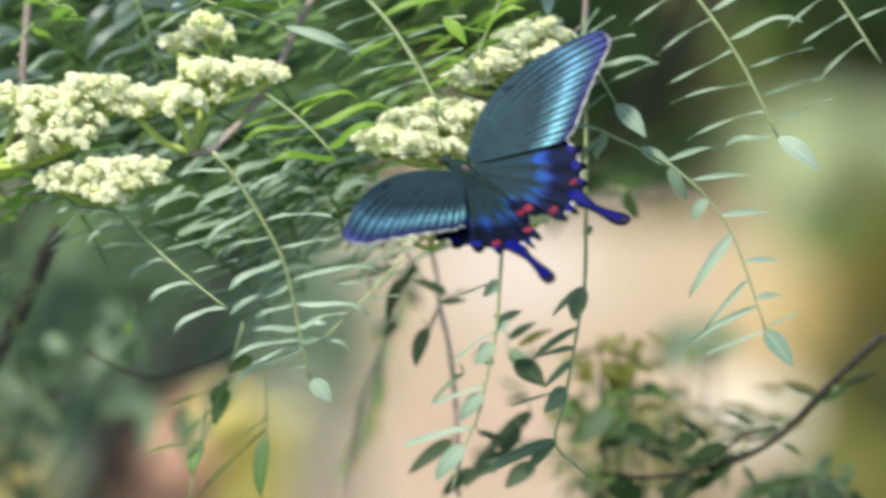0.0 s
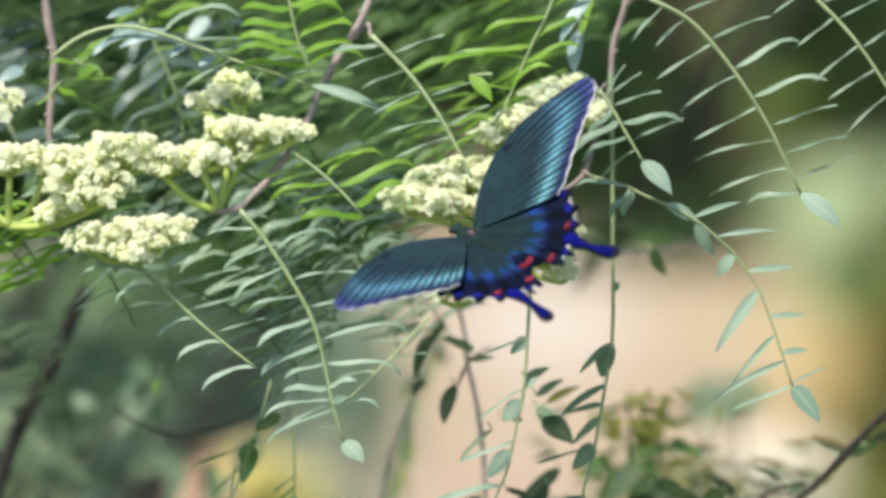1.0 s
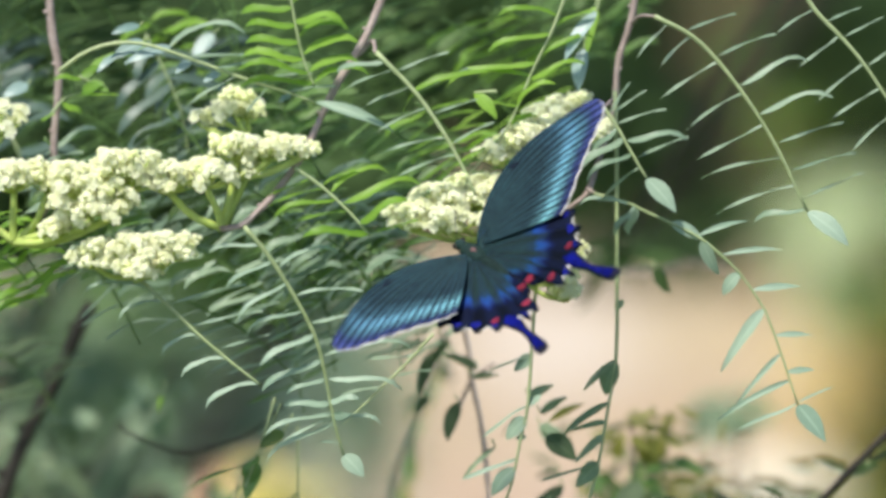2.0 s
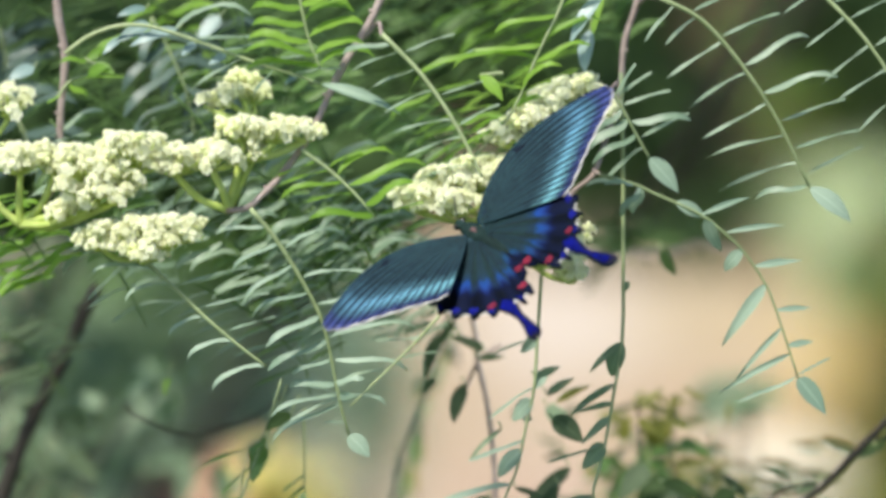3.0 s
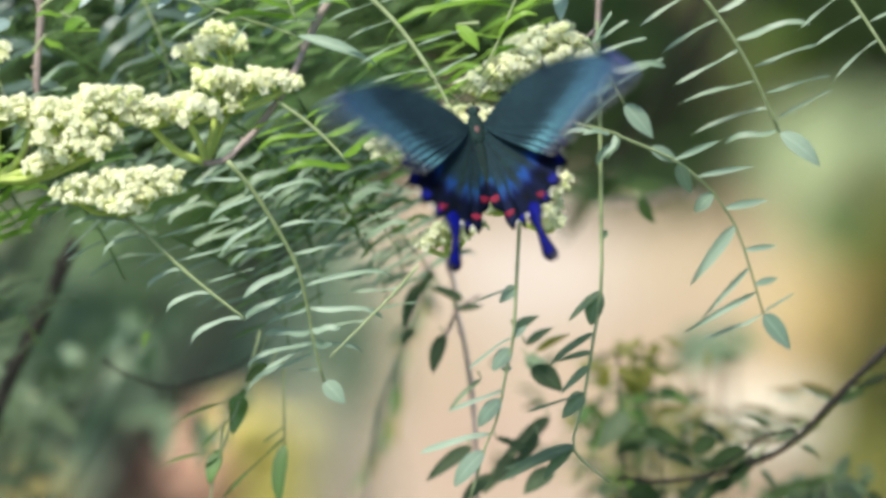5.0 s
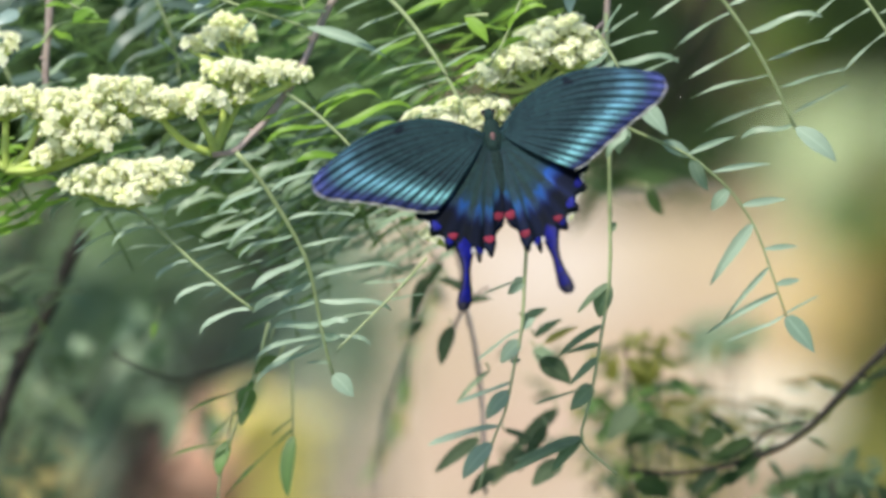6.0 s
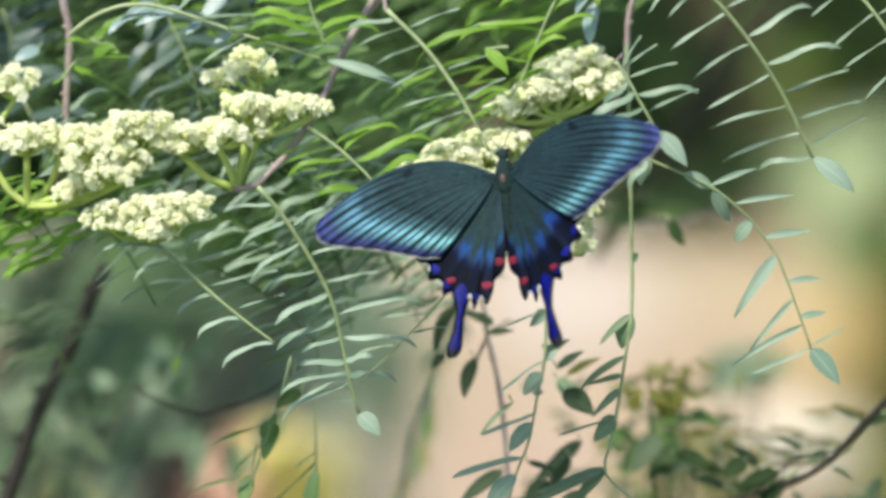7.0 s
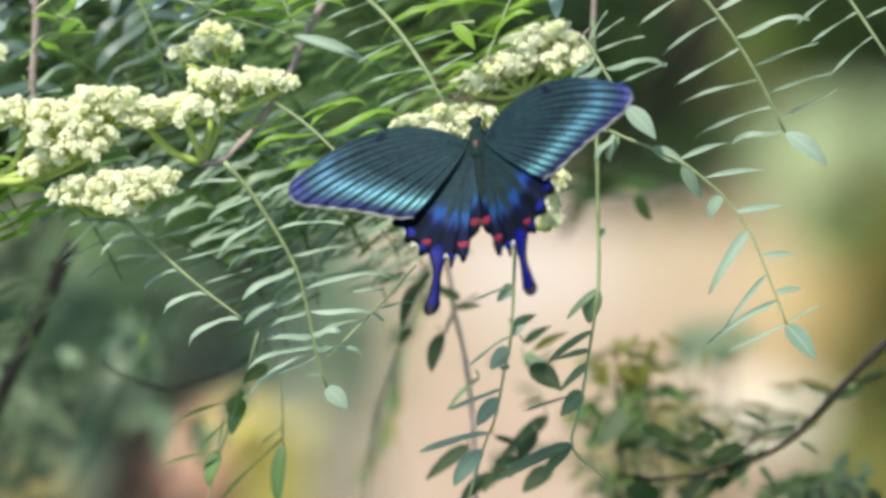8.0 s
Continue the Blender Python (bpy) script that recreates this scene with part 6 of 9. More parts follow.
compound_leaf([(-4.88, 0.78, 12.32), (-2.69, -0.87, 12.32), (-1.07, -2.95, 12.32)], [], LEAF_PALE, stem=0.5, stem_mat=LEAF_MID, fill=(6, 1.7, 16, 209, 1.1), label="soft-focus pinnate leaf deeper in the bush", seed=245)
compound_leaf([(-5.68, 0.74, 12.88), (-4.48, -0.59, 12.88), (-4.33, -2.63, 12.88)], [], LEAF_PALE, stem=0.5, stem_mat=LEAF_MID, fill=(6, 2.24, 22, 205, 1.1), label="soft-focus pinnate leaf deeper in the bush", seed=246)
compound_leaf([(-5.12, 1.03, 8.63), (-3.52, 0.09, 8.63), (-2.25, -1.4, 8.63)], [], LEAF_MID, stem=0.5, stem_mat=LEAF_MID, fill=(6, 2.06, 16, 199, 1.4), label="soft-focus pinnate leaf deeper in the bush", seed=247)
compound_leaf([(-2.0, 0.17, 9.42), (-1.02, -1.35, 9.42), (-0.69, -3.18, 9.42)], [], LEAF_PALE, stem=0.5, stem_mat=LEAF_MID, fill=(6, 1.82, 27, 221, 1.1), label="soft-focus pinnate leaf deeper in the bush", seed=248)
compound_leaf([(-2.74, -0.1, 9.26), (-0.86, -1.42, 9.26), (0.51, -3.27, 9.26)], [], LEAF_PALE, stem=0.5, stem_mat=LEAF_MID, fill=(6, 1.87, 19, 216, 1.7), label="soft-focus pinnate leaf deeper in the bush", seed=249)
compound_leaf([(-4.48, 1.22, 5.3), (-2.25, -0.16, 5.3), (-0.84, -1.99, 5.3)], [], LEAF_MID, stem=0.5, stem_mat=LEAF_MID, fill=(7, 1.9, 27, 219, 1.6), label="soft-focus pinnate leaf deeper in the bush", seed=250)
compound_leaf([(-4.6, 1.78, 5.31), (-3.12, 0.51, 5.31), (-2.09, -1.62, 5.31)], [], LEAF_MID, stem=0.5, stem_mat=LEAF_MID, fill=(8, 1.75, 27, 222, 1.1), label="soft-focus pinnate leaf deeper in the bush", seed=251)
compound_leaf([(-3.59, 1.94, 5.52), (-2.31, 0.82, 5.52), (-1.44, -1.2, 5.52)], [], LEAF_PALE, stem=0.5, stem_mat=LEAF_MID, fill=(8, 1.51, 9, 205, 1.0), label="soft-focus pinnate leaf deeper in the bush", seed=252)
compound_leaf([(-16.16, 12.34, 15.9), (-14.24, 11.63, 15.9), (-12.79, 9.97, 15.9)], [], LEAF_DARK_SHADED, stem=0.5, stem_mat=LEAF_MID, fill=(6, 2.11, 24, 201, 1.6), label="soft-focus pinnate leaf deeper in the bush", seed=253)
compound_leaf([(-12.74, 2.95, 14.64), (-11.09, 1.26, 14.64), (-10.42, -0.91, 14.64)], [], LEAF_MID, stem=0.5, stem_mat=LEAF_MID, fill=(6, 2.02, 16, 207, 1.3), label="soft-focus pinnate leaf deeper in the bush", seed=254)
compound_leaf([(-10.51, 5.02, 22.89), (-8.96, 3.95, 22.89), (-8.08, 2.42, 22.89)], [], LEAF_MID, stem=0.5, stem_mat=LEAF_MID, fill=(8, 1.51, 22, 214, 1.0), label="soft-focus pinnate leaf deeper in the bush", seed=255)
compound_leaf([(-14.55, 5.81, 13.39), (-11.97, 4.63, 13.39), (-10.23, 2.65, 13.39)], [], LEAF_MID, stem=0.5, stem_mat=LEAF_MID, fill=(8, 1.68, 20, 207, 1.0), label="soft-focus pinnate leaf deeper in the bush", seed=256)
compound_leaf([(-9.29, 10.75, 13.49), (-7.46, 8.95, 13.49), (-6.12, 6.39, 13.49)], [], LEAF_DARK_SHADED, stem=0.5, stem_mat=LEAF_MID, fill=(7, 1.71, 26, 200, 1.6), label="soft-focus pinnate leaf deeper in the bush", seed=257)
compound_leaf([(-15.66, 8.96, 13.47), (-13.53, 7.6, 13.47), (-12.28, 5.78, 13.47)], [], LEAF_MID, stem=0.5, stem_mat=LEAF_MID, fill=(8, 1.79, 25, 215, 1.0), label="soft-focus pinnate leaf deeper in the bush", seed=258)
compound_leaf([(-2.74, 4.95, 28.36), (-1.39, 3.1, 28.36), (-0.82, 0.68, 28.36)], [], LEAF_DARK_SHADED, stem=0.5, stem_mat=LEAF_MID, fill=(6, 1.94, 23, 204, 0.9), label="soft-focus pinnate leaf deeper in the bush", seed=259)
compound_leaf([(-18.97, 3.85, 20.94), (-17.68, 2.49, 20.94), (-17.1, 0.65, 20.94)], [], LEAF_DARK_SHADED, stem=0.5, stem_mat=LEAF_MID, fill=(6, 1.54, 14, 217, 1.6), label="soft-focus pinnate leaf deeper in the bush", seed=260)
compound_leaf([(-14.35, 5.83, 19.87), (-12.02, 4.39, 19.87), (-10.18, 2.29, 19.87)], [], LEAF_DARK_SHADED, stem=0.5, stem_mat=LEAF_MID, fill=(8, 2.07, 16, 211, 1.2), label="soft-focus pinnate leaf deeper in the bush", seed=261)
compound_leaf([(-5.56, 8.35, 20.42), (-3.1, 7.05, 20.42), (-1.44, 4.81, 20.42)], [], LEAF_MID, stem=0.5, stem_mat=LEAF_MID, fill=(8, 2.29, 24, 210, 1.4), label="soft-focus pinnate leaf deeper in the bush", seed=262)
compound_leaf([(-17.0, 5.67, 16.87), (-15.39, 4.77, 16.87), (-14.21, 2.95, 16.87)], [], LEAF_MID, stem=0.5, stem_mat=LEAF_MID, fill=(6, 2.3, 23, 208, 1.1), label="soft-focus pinnate leaf deeper in the bush", seed=263)
compound_leaf([(-2.58, 4.54, 13.68), (-1.07, 3.44, 13.68), (-0.25, 1.56, 13.68)], [], LEAF_MID, stem=0.5, stem_mat=LEAF_MID, fill=(8, 1.5, 10, 204, 1.6), label="soft-focus pinnate leaf deeper in the bush", seed=264)
compound_leaf([(-14.07, 6.66, 22.87), (-12.53, 5.44, 22.87), (-11.72, 3.34, 22.87)], [], LEAF_MID, stem=0.5, stem_mat=LEAF_MID, fill=(7, 1.59, 10, 216, 1.1), label="soft-focus pinnate leaf deeper in the bush", seed=265)
compound_leaf([(-7.46, 6.17, 17.19), (-6.48, 4.34, 17.19), (-5.87, 1.72, 17.19)], [], LEAF_MID, stem=0.5, stem_mat=LEAF_MID, fill=(7, 1.46, 12, 214, 1.1), label="soft-focus pinnate leaf deeper in the bush", seed=266)
compound_leaf([(-8.28, 5.33, 29.09), (-6.41, 3.73, 29.09), (-4.87, 1.71, 29.09)], [], LEAF_MID, stem=0.5, stem_mat=LEAF_MID, fill=(7, 1.88, 16, 209, 1.6), label="soft-focus pinnate leaf deeper in the bush", seed=267)
compound_leaf([(-2.34, 7.23, 20.15), (-1.32, 5.25, 20.15), (-0.95, 2.49, 20.15)], [], LEAF_DARK_SHADED, stem=0.5, stem_mat=LEAF_MID, fill=(7, 2.08, 16, 211, 1.5), label="soft-focus pinnate leaf deeper in the bush", seed=268)
compound_leaf([(0.24, 11.03, 10.95), (1.53, 9.16, 10.95), (2.08, 6.58, 10.95)], [], LEAF_DARK_SHADED, stem=0.5, stem_mat=LEAF_MID, fill=(6, 1.84, 11, 211, 1.2), label="soft-focus pinnate leaf deeper in the bush", seed=269)
compound_leaf([(3.81, 9.39, 12.83), (5.36, 8.05, 12.83), (5.89, 6.19, 12.83)], [], LEAF_MID, stem=0.5, stem_mat=LEAF_MID, fill=(8, 2.05, 26, 204, 1.6), label="soft-focus pinnate leaf deeper in the bush", seed=270)
compound_leaf([(3.85, 11.96, 19.83), (5.1, 10.59, 19.83), (5.82, 8.6, 19.83)], [], LEAF_MID, stem=0.5, stem_mat=LEAF_MID, fill=(7, 2.07, 16, 200, 1.6), label="soft-focus pinnate leaf deeper in the bush", seed=271)
compound_leaf([(1.97, 11.7, 18.68), (3.7, 10.28, 18.68), (5.02, 8.5, 18.68)], [], LEAF_MID, stem=0.5, stem_mat=LEAF_MID, fill=(6, 2.14, 24, 205, 1.5), label="soft-focus pinnate leaf deeper in the bush", seed=272)
compound_leaf([(-1.76, 8.31, 19.56), (-0.0, 6.78, 19.56), (0.65, 4.54, 19.56)], [], LEAF_MID, stem=0.5, stem_mat=LEAF_MID, fill=(7, 1.69, 28, 213, 1.3), label="soft-focus pinnate leaf deeper in the bush", seed=273)
compound_leaf([(2.86, 12.55, 13.05), (5.02, 10.66, 13.05), (6.15, 8.23, 13.05)], [], LEAF_DARK_SHADED, stem=0.5, stem_mat=LEAF_MID, fill=(6, 1.5, 23, 215, 1.1), label="soft-focus pinnate leaf deeper in the bush", seed=274)
compound_leaf([(-15.26, 0.34, 2.96), (-13.73, -0.19, 2.96), (-12.75, -1.55, 2.96)], [], LEAF_FRESH, stem=0.5, stem_mat=LEAF_MID, fill=(8, 1.63, 27, 211, 1.6), label="soft-focus pinnate leaf deeper in the bush", seed=275)
compound_leaf([(-15.38, 1.38, 3.41), (-13.61, 0.43, 3.41), (-12.54, -1.19, 3.41)], [], LEAF_FRESH, stem=0.5, stem_mat=LEAF_MID, fill=(8, 1.64, 8, 202, 1.1), label="soft-focus pinnate leaf deeper in the bush", seed=276)
compound_leaf([(-8.48, 7.02, 9.15), (-7.51, 5.4, 9.15), (-7.1, 3.78, 9.15)], [], LEAF_DUSK, fill=(8, 2.28, 25, 228, 2.2), label="grey-blue pinnate leaf with long leaflets in soft focus", seed=278)
compound_leaf([(-14.83, 7.05, 9.94), (-14.58, 5.91, 9.94), (-14.9, 4.78, 9.94)], [], LEAF_DUSK, fill=(8, 1.99, 20, 208, 2.2), label="grey-blue pinnate leaf with long leaflets in soft focus", seed=282)
compound_leaf([(-15.02, 5.31, 8.39), (-13.96, 3.71, 8.39), (-13.45, 2.11, 8.39)], [], LEAF_DUSK, fill=(8, 2.13, 5, 209, 2.2), label="grey-blue pinnate leaf with long leaflets in soft focus", seed=283)
compound_leaf([(-18.06, -4.42, 107.88), (-16.63, -6.30, 107.88), (-15.90, -9.38, 107.88)], [], LEAF_SAGE, stem=0.5, stem_mat=LEAF_MID, fill=(7, 3.97, 23, 208, 2.1), label="soft-focus pinnate leaf deeper in the bush", seed=284)
compound_leaf([(-27.89, -9.99, 118.88), (-24.44, -12.12, 118.88), (-21.93, -15.63, 118.88)], [], LEAF_SAGE, stem=0.5, stem_mat=LEAF_MID, fill=(7, 2.95, 20, 216, 1.3), label="soft-focus pinnate leaf deeper in the bush", seed=285)
compound_leaf([(-24.87, -4.56, 77.49), (-23.11, -6.03, 77.49), (-22.14, -8.38, 77.49)], [], LEAF_SAGE, stem=0.5, stem_mat=LEAF_MID, fill=(7, 3.50, 15, 211, 1.1), label="soft-focus pinnate leaf deeper in the bush", seed=286)
compound_leaf([(-18.96, -4.88, 88.73), (-17.05, -6.21, 88.73), (-16.36, -8.83, 88.73)], [], LEAF_PALE, stem=0.5, stem_mat=LEAF_MID, fill=(7, 3.70, 14, 222, 1.3), label="soft-focus pinnate leaf deeper in the bush", seed=287)
compound_leaf([(-26.36, -5.63, 89.61), (-23.54, -6.96, 89.61), (-22.06, -8.78, 89.61)], [], LEAF_SAGE, stem=0.5, stem_mat=LEAF_MID, fill=(7, 2.81, 19, 221, 2.1), label="soft-focus pinnate leaf deeper in the bush", seed=288)
compound_leaf([(-20.32, -2.41, 107.64), (-18.67, -4.69, 107.64), (-18.06, -7.80, 107.64)], [], LEAF_SAGE, stem=0.5, stem_mat=LEAF_MID, fill=(8, 3.52, 16, 215, 1.6), label="soft-focus pinnate leaf deeper in the bush", seed=289)
compound_leaf([(-23.07, -13.39, 127.31), (-20.60, -14.78, 127.31), (-19.30, -17.10, 127.31)], [], LEAF_PALE, stem=0.5, stem_mat=LEAF_MID, fill=(8, 3.54, 17, 206, 1.2), label="soft-focus pinnate leaf deeper in the bush", seed=290)
compound_leaf([(-23.08, -12.92, 120.10), (-21.39, -15.31, 120.10), (-20.87, -18.66, 120.10)], [], LEAF_SAGE, stem=0.5, stem_mat=LEAF_MID, fill=(6, 3.55, 12, 211, 2.1), label="soft-focus pinnate leaf deeper in the bush", seed=291)
compound_leaf([(-26.98, -9.57, 99.07), (-25.84, -11.15, 99.07), (-25.20, -14.00, 99.07)], [], LEAF_PALE, stem=0.5, stem_mat=LEAF_MID, fill=(7, 2.85, 15, 206, 1.2), label="soft-focus pinnate leaf deeper in the bush", seed=292)
compound_leaf([(-21.34, -1.71, 94.72), (-19.75, -3.58, 94.72), (-18.88, -5.95, 94.72)], [], LEAF_SAGE, stem=0.5, stem_mat=LEAF_MID, fill=(6, 3.66, 8, 218, 2.1), label="soft-focus pinnate leaf deeper in the bush", seed=293)
compound_leaf([(-26.78, -2.61, 93.60), (-24.69, -4.10, 93.60), (-23.25, -6.15, 93.60)], [], LEAF_PALE, stem=0.5, stem_mat=LEAF_MID, fill=(8, 3.73, 25, 219, 1.7), label="soft-focus pinnate leaf deeper in the bush", seed=294)
compound_leaf([(-27.13, -2.45, 107.80), (-25.15, -3.95, 107.80), (-24.04, -6.16, 107.80)], [], LEAF_PALE, stem=0.5, stem_mat=LEAF_MID, fill=(6, 3.45, 16, 220, 2.2), label="soft-focus pinnate leaf deeper in the bush", seed=295)
compound_leaf([(-21.87, -3.87, 98.65), (-18.36, -5.66, 98.65), (-16.04, -8.62, 98.65)], [], LEAF_MID, stem=0.5, stem_mat=LEAF_MID, fill=(8, 2.53, 22, 222, 1.6), label="soft-focus pinnate leaf deeper in the bush", seed=296)
compound_leaf([(-17.98, -3.66, 104.46), (-16.16, -6.78, 104.46), (-15.64, -10.42, 104.46)], [], LEAF_SAGE, stem=0.5, stem_mat=LEAF_MID, fill=(6, 2.20, 24, 207, 2.2), label="soft-focus pinnate leaf deeper in the bush", seed=297)
compound_leaf([(-14.27, -3.79, 74.03), (-12.99, -6.82, 74.03), (-12.48, -10.32, 74.03)], [], LEAF_MID, stem=0.5, stem_mat=LEAF_MID, fill=(8, 2.86, 26, 210, 1.2), label="soft-focus pinnate leaf deeper in the bush", seed=298)
compound_leaf([(-15.06, -3.36, 80.80), (-12.98, -5.66, 80.80), (-11.86, -8.76, 80.80)], [], LEAF_SAGE, stem=0.5, stem_mat=LEAF_MID, fill=(8, 2.67, 10, 200, 2.0), label="soft-focus pinnate leaf deeper in the bush", seed=299)
compound_leaf([(-15.79, -3.54, 88.86), (-12.94, -5.65, 88.86), (-11.62, -8.60, 88.86)], [], LEAF_MID, stem=0.5, stem_mat=LEAF_MID, fill=(6, 2.61, 23, 222, 1.6), label="soft-focus pinnate leaf deeper in the bush", seed=300)
compound_leaf([(-20.42, -3.47, 94.36), (-17.92, -5.92, 94.36), (-15.95, -9.11, 94.36)], [], LEAF_SAGE, stem=0.5, stem_mat=LEAF_MID, fill=(7, 2.54, 14, 201, 2.1), label="soft-focus pinnate leaf deeper in the bush", seed=301)
compound_leaf([(-15.91, -4.10, 129.39), (-13.69, -5.77, 129.39), (-13.18, -8.30, 129.39)], [], LEAF_SAGE, stem=0.5, stem_mat=LEAF_MID, fill=(8, 4.22, 8, 204, 1.8), label="soft-focus pinnate leaf deeper in the bush", seed=302)
compound_leaf([(-16.81, -1.91, 105.66), (-14.94, -3.31, 105.66), (-13.99, -5.85, 105.66)], [], LEAF_SAGE, stem=0.5, stem_mat=LEAF_MID, fill=(8, 3.87, 9, 210, 1.5), label="soft-focus pinnate leaf deeper in the bush", seed=303)
twig([(6.54, -0.58, 25), (7.75, -0.62, 25), (8.99, -0.28, 26), (10.4, -0.58, 26)], 1.0, 0.6, BARK_TWIG, "reddish-brown soft-focus twig behind the hanging stems", "twig", 0.12, 305)

# ---- flower clusters ----
flower_cluster((-6.91, 0.91, 0.6), [(-6.42, 3.42, 0.6, 0.64, 0.36, 60), (-7.38, 2.6, 0, 0.89, 0.39, 70), (-8.55, 2.52, 0.2, 0.93, 0.46, 85), (-6.16, 2.74, 0.9, 0.54, 0.25, 30)], "flat cluster of small cream flowers on yellow-green stalks", 306, 0.75, 1.25)
flower_cluster((-6.29, 2.56, 0.5), [(-5.43, 3.38, 0.3, 0.64, 0.32, 50), (-4.45, 3.38, 0.6, 0.5, 0.25, 28)], "flat cluster of small cream flowers on yellow-green stalks", 307, 0.75, 1.25)
flower_cluster((-13.49, 0.47, 0.6), [(-9.88, 2.69, 0, 1.11, 0.61, 125), (-11.3, 2.33, -0.2, 0.96, 0.54, 90), (-12.41, 2.52, 0.5, 0.75, 0.43, 60), (-13.47, 2.52, 0.3, 0.78, 0.43, 65), (-11.29, 1.44, -0.3, 1.07, 0.46, 80), (-11.84, 0.91, 0, 0.68, 0.25, 35), (-10.32, 1.71, -0.2, 0.71, 0.43, 50), (-14.74, 2.7, 0.6, 0.89, 0.46, 40)], "flat cluster of small cream flowers on yellow-green stalks", 308, 0.75, 1.25)
flower_cluster((-9.62, -0.66, 0.2), [(-10.85, 0.02, -0.2, 0.75, 0.32, 50), (-9.77, 0.28, -0.4, 0.82, 0.39, 75), (-8.46, 0.29, 0, 0.82, 0.36, 60), (-9.41, -0.25, -0.5, 0.89, 0.39, 70)], "flat cluster of small cream flowers on yellow-green stalks", 309, 0.75, 0.9)
flower_cluster((-6.23, 3.91, 3), [(-6.6, 4.95, 3.2, 0.46, 0.29, 22), (-7.46, 4.31, 3, 0.39, 0.2, 14), (-6.2, 4.7, 3.4, 0.43, 0.36, 22), (-6.99, 4.58, 3.1, 0.32, 0.18, 10)], "small budding flower cluster tinged with pink", 310, 0.35, 0.9)
flower_cluster((3.3, 0.74, 1.8), [(-0.88, 1.31, 1.0, 0.64, 0.46, 75), (0.11, 1.72, 1.2, 0.89, 0.54, 110), (1.01, 1.99, 1.4, 0.89, 0.5, 90), (0.29, 1.0, 0.9, 1.25, 0.29, 60), (1.73, 2.08, 1.5, 0.54, 0.39, 40)], "flat cluster of small cream flowers on yellow-green stalks", 311, 0.75, 0.9, hub=(1.87, 0.59, 1.4))
flower_cluster((3.33, 0.76, 1.8), [(1.91, 3.22, 1.6, 0.61, 0.32, 45), (2.63, 3.62, 1.8, 0.78, 0.43, 70), (3.62, 4.53, 2.2, 0.78, 0.43, 60), (4.53, 4.75, 2.3, 0.57, 0.29, 34), (4.25, 3.89, 2, 0.89, 0.39, 65), (5.07, 4.08, 2.2, 0.39, 0.29, 24), (2.8, 3.83, 1.6, 0.54, 0.32, 36)], "flat cluster of small cream flowers on yellow-green stalks", 312, 0.75, 0.9, hub=(3.39, 2.99, 1.9))
flower_cluster((3.26, 0.72, 1.9), [(3.26, 0.52, 1.9, 0.93, 0.32, 45), (4.07, 0.02, 2, 0.61, 0.29, 30), (2.63, 0.02, 1.9, 0.57, 0.32, 34), (3.62, -0.52, 1.8, 0.71, 0.36, 45), (3.98, -1.06, 1.9, 0.43, 0.36, 26), (2.18, -0.52, 1.9, 0.54, 0.32, 26), (2.54, 1.46, 1.9, 0.71, 0.43, 50)], "flat cluster of small cream flowers on yellow-green stalks", 313, 0.75, 0.9, hub=(2.58, -0.75, 2.0))
flower_cluster((0.83, -2.15, 2.2), [(0.74, -1.51, 2.1, 0.61, 0.29, 34), (0.11, -1.7, 2.2, 0.43, 0.25, 20), (1.37, -1.24, 2.2, 0.54, 0.25, 22)], "flat cluster of small cream flowers on yellow-green stalks", 314, 0.75, 0.9)
flower_cluster((-14.47, 3.28, 3), [(-14.01, 4.45, 3, 0.61, 0.5, 45)], "flat cluster of small cream flowers on yellow-green stalks", 315, 0.75, 0.9)

# ---- butterfly ----


